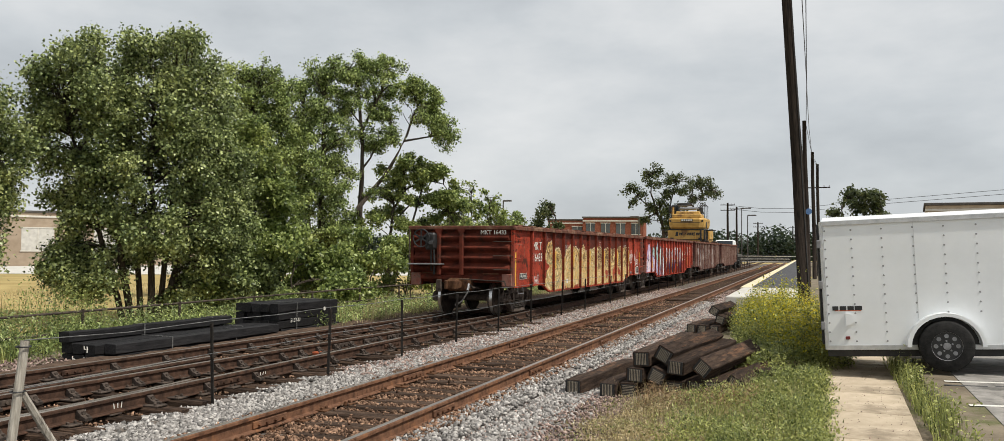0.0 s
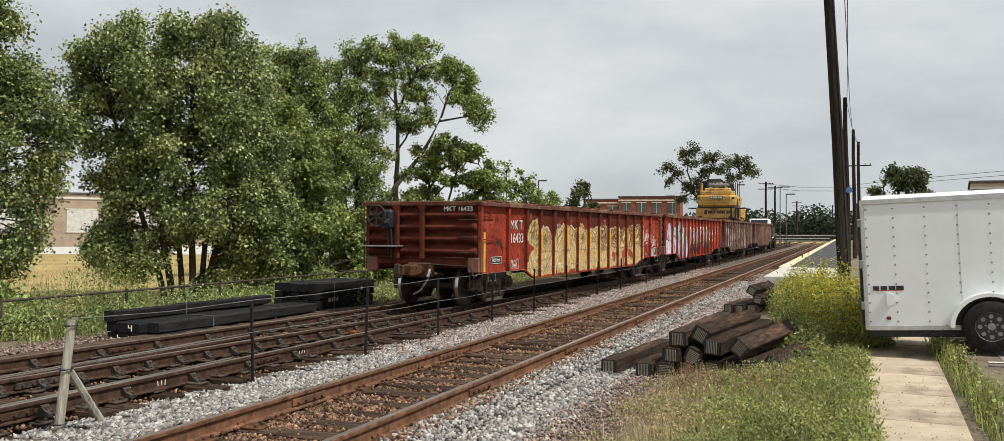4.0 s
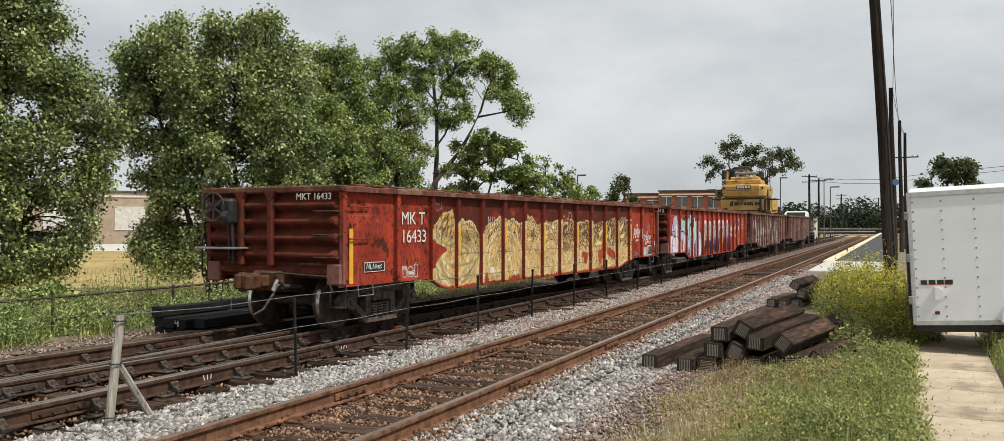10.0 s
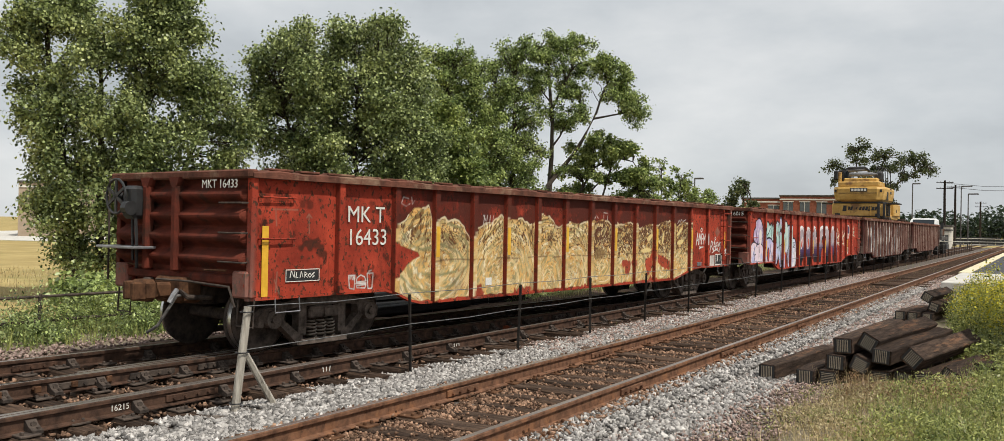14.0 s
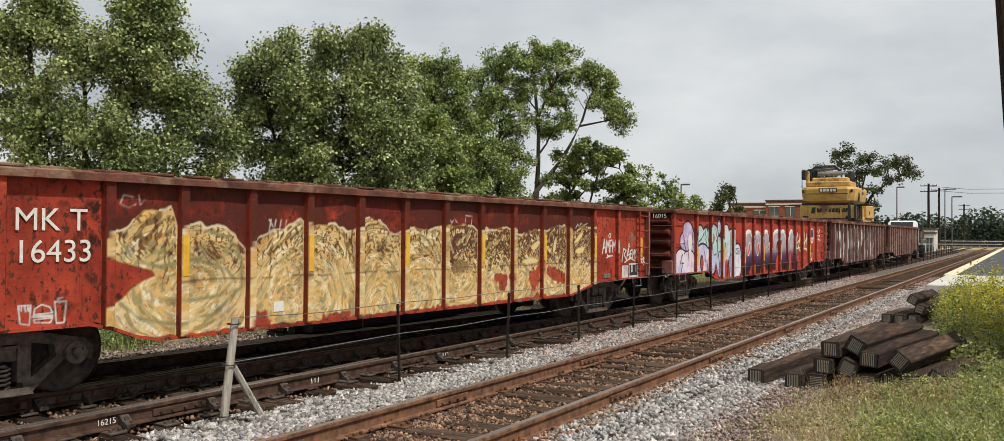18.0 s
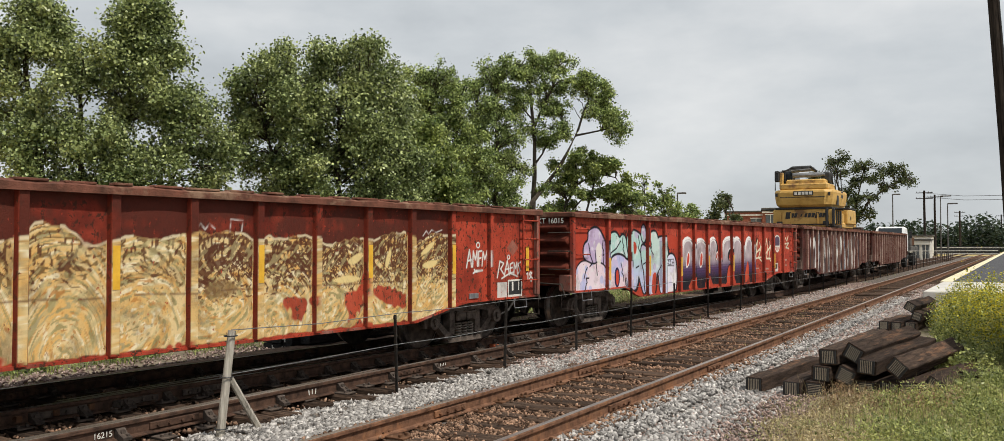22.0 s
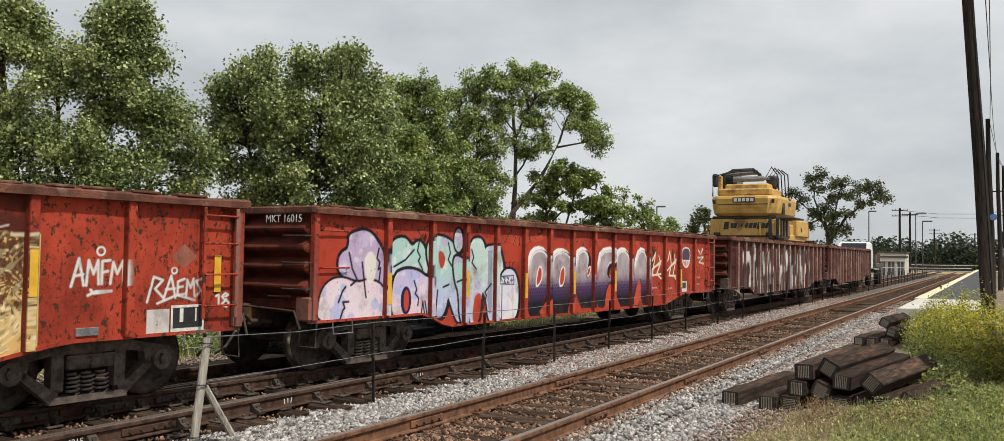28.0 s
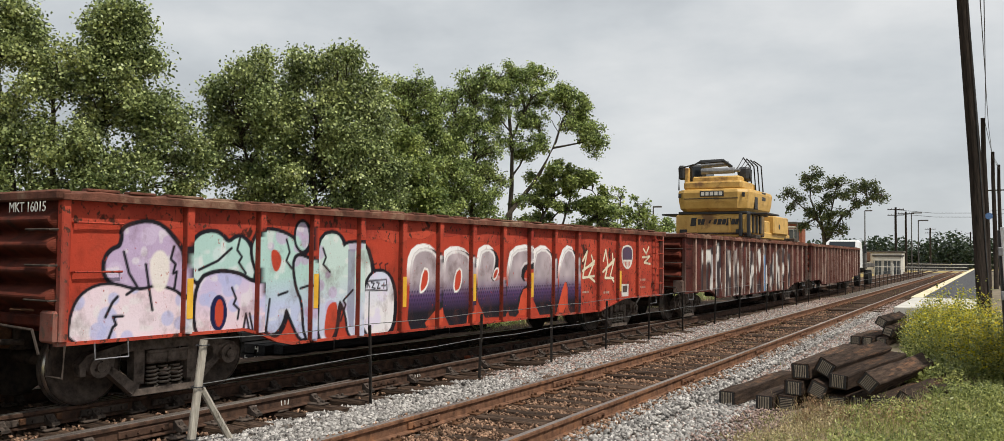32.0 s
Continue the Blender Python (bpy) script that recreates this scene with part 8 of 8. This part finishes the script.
weed_mound("weed_clump", "ragged green weeds at the sidewalk edge", 5.2, 11.6, 0.5, 1.4, 0.24, 3600, GRASS_G, 60, 35)
weed_mound("weed_clump", "ragged green weeds at the sidewalk edge", 5.1, 9.0, 0.55, 1.5, 0.16, 3000, GRASS_G, 60, 36)
weed_mound("weed_clump", "leafy weeds along the lot edge", 6.88, 12.6, 0.10, 1.7, 0.40, 900, GRASS_G, 40, 37)
weed_mound("weed_clump", "leafy weeds along the lot edge", 6.90, 9.8, 0.11, 1.2, 0.45, 900, GRASS_G, 40, 38)
weed_mound("weed_clump", "tall weeds against the pipe fence", -9.6, 10.5, 0.8, 2.2, 0.6, 3900, LEAF_C, 50, 39)
weed_mound("weed_clump", "tall weeds against the pipe fence", -10.0, 14.5, 0.8, 1.6, 1.2, 3900, LEAF_C, 50, 40)


# ---------------------------------------------------------------- white cargo trailer
TRAILER = pose(5.83, 13.62, 0.36, 0, -2.9, 0)
trailer = thing("cargo_trailer", "white riveted enclosed cargo trailer parked across the walk", "trailer", m=TRAILER)
LEN, DEEP, HIGH = 4.3, 1.9, 1.88
part("body", Shape().box((LEN / 2, DEEP / 2, HIGH / 2), (LEN, DEEP, HIGH), ch=0.02), TRAILER_W, trailer, "smooth white sheet-metal body")
part("roof", Shape().loft([[(0.0, -0.02, HIGH), (LEN, -0.02, HIGH), (LEN, DEEP + 0.02, HIGH), (0.0, DEEP + 0.02, HIGH)], [(0.03, 0.05, HIGH + 0.06), (LEN - 0.03, 0.05, HIGH + 0.06), (LEN - 0.03, DEEP - 0.05, HIGH + 0.06), (0.03, DEEP - 0.05, HIGH + 0.06)]]), TRAILER_W, trailer)
part("roof_trim", Shape().box((LEN / 2, -0.012, HIGH - 0.03), (LEN + 0.02, 0.024, 0.07), ch=0.006), TRIM_GREY, trailer, "grey aluminium roof trim")
part("bottom_trim", Shape().box((LEN / 2, -0.008, 0.03), (LEN, 0.018, 0.07), ch=0.005), TRIM_GREY, trailer)
part("corner_trim", Shape().box((-0.012, -0.004, HIGH / 2), (0.05, 0.03, HIGH), ch=0.008), TRIM_GREY, trailer)
part("door_edge", Shape().box((-0.045, DEEP / 2, HIGH / 2 + 0.02), (0.05, DEEP - 0.1, HIGH - 0.1), ch=0.01), BLACK, trailer, "dark rear door seal")
for _z in (0.35, 0.95, 1.55):
    part("hinge", Shape().box((-0.05, -0.01, _z), (0.06, 0.04, 0.12), ch=0.01), GREY_STEEL, trailer)
RIVET = Shape().tube([(0, 0, 0), (0, -0.006, 0)], [0.014, 0.009], 8).mesh("rivet", GREY_STEEL)
for _x in (0.04, 0.40, 0.81, 1.22, 1.62, 2.03, 2.44, 2.85, 3.26, 3.67):
    for _k in range(13):
        _z = 0.12 + _k * 0.135
        if not (1.05 < _x < 2.05 and _z < 0.5):
            part("rivet", RIVET, None, trailer, m=pose(_x, -0.001, _z))
    part("panel_seam", Shape().box((_x + 0.012, -0.0015, HIGH / 2), (0.004, 0.004, HIGH - 0.1)), TRIM_GREY, trailer) if int(_x * 100) in (122, 244) else None
_arch = Shape()
_ring = []
for _k in range(15):
    _a = math.pi * _k / 14
    for _r in (0.0,):
        _ring.append([(1.55 + (0.42 + q) * math.cos(_a) * 1.06, yy, 0.05 + (0.42 + q) * math.sin(_a)) for q, yy in ((0, 0.0), (0, -0.20), (0.05, -0.20), (0.05, 0.0))])
part("fender", Shape().loft(_ring), TRAILER_W, trailer, "white rounded metal fender")
part("wheel_well", Shape().extrude([(1.55 + 0.41 * math.cos(math.pi * k / 12) * 1.06, 0.05 + 0.41 * math.sin(math.pi * k / 12)) for k in range(13)], 0.012, pose(0, 0.006, 0, 90)), BLACK, trailer)
_w = Shape()
_tr = [(-0.11, 0.20), (-0.11, 0.32), (-0.09, 0.352), (0.09, 0.352), (0.11, 0.32), (0.11, 0.20)]
_w.loft(caps=False, rings=[[(1.55 + q * math.cos(2 * math.pi * k / 32), -0.10 + yy, 0.06 + q * math.sin(2 * math.pi * k / 32)) for k in range(32)] for yy, q in _tr + [(-0.11, 0.20)]])
tyre = part("tyre", _w, RUBBER, trailer, "black trailer tyre", smooth=True)
_d = Shape().tube([(1.55, -0.185, 0.06), (1.55, -0.10, 0.06)], 0.205, 28)
rim = part("rim", _d, BLACK, tyre, "black eight-spoke steel rim")
part("rim_lip", Shape().tube([(1.55 + 0.205 * math.cos(k * math.pi / 16), -0.19, 0.06 + 0.205 * math.sin(k * math.pi / 16)) for k in range(33)], 0.010, 6), GREY_STEEL, tyre)
for _k in range(5):
    _a = 2 * math.pi * (_k + 0.3) / 5
    part("wheel_nut", Shape().tube([(1.55 + 0.075 * math.cos(_a), -0.205, 0.06 + 0.075 * math.sin(_a)), (1.55 + 0.075 * math.cos(_a), -0.18, 0.06 + 0.075 * math.sin(_a))], 0.013, 6), GREY_STEEL, tyre)
for _k in range(8):
    _a = 2 * math.pi * _k / 8
    part("rim_hole", Shape().tube([(1.55 + 0.14 * math.cos(_a), -0.188, 0.06 + 0.14 * math.sin(_a)), (1.55 + 0.14 * math.cos(_a), -0.184, 0.06 + 0.14 * math.sin(_a))], 0.030, 10), GREY_STEEL, tyre)
part("hub", Shape().tube([(1.55, -0.21, 0.06), (1.55, -0.18, 0.06)], 0.05, 14), GREY_STEEL, tyre)
part("frame_rail", Shape().box((LEN / 2, 0.2, -0.06), (LEN, 0.08, 0.12), ch=0.01), BLACK, trailer)
part("axle", Shape().tube([(1.55, 0, 0.06), (1.55, DEEP, 0.06)], 0.04, 10), BLACK, trailer)
part("far_tyre", Shape().tube([(1.55, DEEP - 0.1, 0.06), (1.55, DEEP + 0.1, 0.06)], 0.35, 24), RUBBER, trailer)
for _k, _q in enumerate((0.055, 0.06, 0.06, 0.075)):
    part("badge_bar", Shape().box((0.13 + 0.105 * _k, -0.004, 0.60), (_q + 0.025, 0.006, 0.062)), BLACK, trailer, "black badge bar")
part("badge_bar", Shape().box((0.30, -0.004, 0.565), (0.36, 0.005, 0.010)), RED_PAINT, trailer)
part("vent_cover", Shape().extrude([(0, -0.09), (0.06, -0.085), (0.10, -0.05), (0.115, 0), (0.10, 0.05), (0.06, 0.085), (0, 0.09)], 0.05, pose(0.26, -0.0, 0.44, 90)), TRAILER_W, trailer, "white half-round vent cover")
part("marker_light", Shape().box((0.28, -0.012, 0.17), (0.06, 0.024, 0.045), ch=0.01), DARK_RED, trailer, "small dark red marker light")

# ---------------------------------------------------------------- machine riding on the third car
RIDERS = []
digger = thing("rail_excavator", "yellow rail excavator riding on the gondola's rim", "excavator")
B0 = 7.4
deck = part("carrier_frame", Shape().box((0, B0 + 1.0, 2.96), (2.7, 1.9, 0.70), ch=0.05).box((0, B0 + 3.6, 2.62), (2.3, 7.0, 0.26), ch=0.04), EX_YELLOW, digger, "yellow carrier frame with worn lettering")
for _k, (_x, _w, _h) in enumerate(((-0.78, 0.20, 0.30), (-0.55, 0.13, 0.20), (-0.40, 0.12, 0.20), (-0.12, 0.06, 0.12), (0.06, 0.10, 0.18), (0.20, 0.13, 0.20), (0.36, 0.13, 0.20), (0.52, 0.13, 0.26), (0.68, 0.13, 0.20), (0.83, 0.10, 0.20))):
    part("lettering_bar", Shape().extrude([(_x, -_h / 2), (_x + _w, -_h / 2), (_x + _w + 0.05, _h / 2), (_x + 0.05, _h / 2)], 0.012, pose(-0.02, B0 + 0.04, 3.04, 90)), BLACK, digger, "dark worn lettering bar")
for _x in (1.02, 1.30):
    part("hydraulic_post", Shape().box((_x, B0 + 0.02, 2.92), (0.12, 0.10, 0.80), ch=0.02), BLACK, digger)
for _k in range(3):
    part("side_column", Shape().box((1.36, B0 + 0.35 + 0.5 * _k, 2.95), (0.06, 0.20, 0.62), ch=0.015), BLACK, digger)
for _x in (-1.05, 0.98):
    part("tie_down", Shape().box((_x, B0 + 0.02, 2.70), (0.26, 0.06, 0.14), ch=0.02), BLACK, digger)
part("side_hatch", Shape().box((1.335, B0 + 0.9, 3.72), (0.03, 0.36, 0.44), ch=0.01), BLACK, digger)
part("handrail", Shape().tube([(-1.25, B0 + 0.1, 4.2), (-1.25, B0 + 0.1, 5.0), (-0.6, B0 + 0.12, 5.14), (0.25, B0 + 0.15, 5.2)], 0.03, 6), BLACK, digger)
for _x in (-1.15, 1.15):
    part("tail_lamp", Shape().box((_x, B0 - 0.10, 3.98), (0.10, 0.06, 0.16), ch=0.015), BLACK, digger)
for _s in (-1, 1):
    part("side_wing", Shape().box((_s * 1.55, B0 + 1.0, 3.32), (0.75, 1.7, 0.06), ch=0.02), BLACK, digger)
    part("support_leg", Shape().box((_s * 1.15, B0 + 2.3, 2.95), (0.2, 0.3, 0.8), ch=0.03), IRON, digger)
    for _yy in (0.4, 6.4):
        part("foot", Shape().box((_s * 1.3, B0 + _yy, 2.51), (0.5, 0.6, 0.14), ch=0.02), IRON, digger)
part("turntable", Shape().tube([(0, B0 + 1.6, 3.28), (0, B0 + 1.6, 3.46)], 0.95, 24), IRON, digger)
_ring = []
for _z, _q in ((3.36, 0.80), (3.42, 0.90), (3.52, 0.97), (3.75, 1.0), (4.08, 1.02), (4.17, 1.0), (4.21, 0.94)):
    _ring.append([(1.32 * _q * cx, B0 + 1.6 + (1.75 * _q) * cy, _z) for cx, cy in ((-0.72, -1), (0.72, -1), (0.94, -0.86), (1, -0.6), (1, 0.9), (0.95, 1), (-0.95, 1), (-1, 0.9), (-1, -0.6), (-0.94, -0.86))])
part("counterweight_body", Shape().loft(_ring), EX_YELLOW, digger, "rounded yellow rear body and counterweight")
for _x in (-1.0, -0.55, 0.62, 1.12):
    part("frame_rib", Shape().box((_x, B0 + 0.035, 2.90), (0.07, 0.04, 0.50), ch=0.01), EX_YELLOW, digger)
part("undertray", Shape().box((0, B0 + 1.5, 3.36), (2.5, 2.9, 0.10), ch=0.02), BLACK, digger)
# Dark bar standing in for the shade along the carrier frame's foot.
part("frame_shadow_bar", Shape().box((0, B0 + 0.9, 2.63), (2.5, 1.7, 0.08), ch=0.02), IRON, digger)
part("body_band", Shape().box((0, B0 - 0.165, 3.86), (1.95, 0.03, 0.028)), BLACK, digger)
part("brand_bar", Shape().box((0.05, B0 - 0.195, 4.03), (0.86, 0.02, 0.20), ch=0.005), BLACK, digger, "black badge panel")
for _k in range(5):
    part("badge_bar", Shape().box((-0.27 + 0.16 * _k, B0 - 0.21, 4.03), (0.115, 0.02, 0.13)), WHITE_PAINT, digger)
part("engine_cover", Shape().box((0.0, B0 + 0.95, 4.35), (2.1, 1.9, 0.30), ch=0.06).box((0.05, B0 + 0.8, 4.58), (1.7, 1.1, 0.22), ch=0.06), EX_YELLOW, digger, "yellow engine cover")
part("boom_cylinder", Shape().tube([(-0.55, B0 + 0.55, 4.90), (0.65, B0 + 0.55, 4.90)], 0.11, 12).tube([(0.65, B0 + 0.55, 4.90), (0.85, B0 + 0.55, 4.90)], 0.06, 10), GREY_STEEL, digger, "grey hydraulic cylinder")
part("cab_post", Shape().box((-1.02, B0 + 0.35, 4.72), (0.16, 0.2, 0.62), ch=0.03), EX_YELLOW, digger)
part("mirror_box", Shape().box((-1.2, B0 + 0.3, 4.86), (0.22, 0.22, 0.52), ch=0.05), BLACK, digger)
part("cab", Shape().box((-0.98, B0 + 1.9, 4.72), (0.62, 1.3, 1.02), ch=0.08), BLACK, digger, "dark glazed cab")
part("cab_glass", Shape().box((-0.98, B0 + 1.22, 4.82), (0.5, 0.03, 0.62)).box((-0.66, B0 + 1.9, 4.82), (0.03, 1.0, 0.62)), GLASS, digger)
part("boom", Shape().tube([(-0.95, B0 + 0.7, 4.5), (-0.95, B0 + 0.5, 5.12), (-0.6, B0 + 0.6, 5.26), (0.2, B0 + 0.7, 5.28), (0.35, B0 + 1.2, 5.1)], 0.07, 8), BLACK, digger, "black folded handrail and pipes")
part("arm_cylinder", Shape().tube([(-0.7, B0 + 1.0, 5.16), (0.3, B0 + 1.0, 5.20)], 0.10, 10), GREY_STEEL, digger)
for _k in range(4):
    _x = 0.72 + 0.13 * _k
    part("hose", Shape().tube([(_x, B0 + 1.1, 4.5), (_x - 0.1, B0 + 1.0, 5.0), (_x + 0.05, B0 + 1.3, 5.42 - 0.05 * _k), (_x + 0.25, B0 + 1.5, 5.1), (_x + 0.22, B0 + 1.9, 4.2)], 0.028, 6), BLACK, digger)
part("manifold", Shape().box((0.85, B0 + 1.2, 4.8), (0.4, 0.6, 0.5), ch=0.08), BLACK, digger)
part("door_vent", Shape().box((1.325, B0 + 2.0, 4.02), (0.03, 0.5, 0.3)), BLACK, digger)
part("tool_box", Shape().box((0.4, B0 + 5.2, 3.05), (1.7, 2.4, 0.72), ch=0.05).box((0.4, B0 + 3.6, 2.95), (1.4, 0.7, 0.5), ch=0.05), EX_YELLOW, digger, "yellow rear tool box")
part("box_spot", Shape().tube([(1.255, B0 + 4.8, 3.0), (1.265, B0 + 4.8, 3.0)], 0.10, 12), BLACK, digger)
RIDERS.append((digger, CAR_PITCH * 2))

# rail-wheeled truck pushing at the far end
truck = thing("rail_truck", "white rail-wheeled truck behind the last gondola", "truck")
part("chassis", Shape().box((0, 5.0, 0.95), (1.1, 8.6, 0.3), ch=0.03), IRON, truck)
part("bonnet", Shape().box((0, 1.3, 1.65), (2.0, 1.6, 1.0), ch=0.14), GREY_STEEL, truck)
part("cab", Shape().loft([[(-1.05, 2.0, 1.2), (1.05, 2.0, 1.2), (1.05, 3.8, 1.2), (-1.05, 3.8, 1.2)], [(-1.05, 2.0, 2.2), (1.05, 2.0, 2.2), (1.05, 3.8, 2.2), (-1.05, 3.8, 2.2)], [(-1.0, 2.4, 2.85), (1.0, 2.4, 2.85), (1.0, 3.75, 2.85), (-1.0, 3.75, 2.85)], [(-0.85, 2.55, 3.0), (0.85, 2.55, 3.0), (0.85, 3.6, 3.0), (-0.85, 3.6, 3.0)]]), WHITE_BODY, truck, "white truck cab")
part("windscreen", Shape().box((0, 0, 0), (1.6, 0.06, 0.66), pose(0, 2.22, 2.60, -32)), GLASS, truck)
part("side_window", Shape().box((0.97, 3.0, 2.52), (0.06, 1.0, 0.5)), GLASS, truck)
part("flat_bed", Shape().box((0, 6.8, 1.35), (2.4, 5.0, 0.3), ch=0.04).box((0, 5.0, 1.9), (2.3, 0.6, 0.9), ch=0.05), ROOF_DARK, truck)
part("load_rack", Shape().box((0.2, 7.2, 1.9), (1.6, 3.0, 0.7), ch=0.08), IRON_RUST, truck)
part("bumper", Shape().box((0, 0.35, 0.85), (2.2, 0.3, 0.4), ch=0.05), BLACK, truck)
for _s in (-1, 1):
    for _yy in (1.5, 6.4, 7.6):
        part("wheel", Shape().tube([(_s * 0.85, _yy, 0.52), (_s * 1.15, _yy, 0.52)], 0.50, 20), RUBBER, truck)
part("mirror", Shape().box((1.4, 2.1, 2.4), (0.2, 0.08, 0.5), ch=0.03), BLACK, truck)
RIDERS.append((truck, CAR_PITCH * 3 + CAR_L + 1.6))


# ---------------------------------------------------------------- what moves
def motions():
    """The train rolls in; its wheels turn."""
    for k, car in enumerate(CARS):
        walk(car, [(t, car_pose(f + CAR_PITCH * k)) for t, f in TRAIN])
    for ob, lead in RIDERS:
        walk(ob, [(t, car_pose(f + lead)) for t, f in TRAIN])
    steps = [round(0.4 * k, 1) for k in range(81)]
    turned = [math.degrees((TRAIN[0][1] - front_at(t)) / 0.457) for t in steps]
    for w, y in WHEELS:
        walk(w, [(t, pose(0, y, 0.457, a)) for t, a in zip(steps, turned)])


motions()
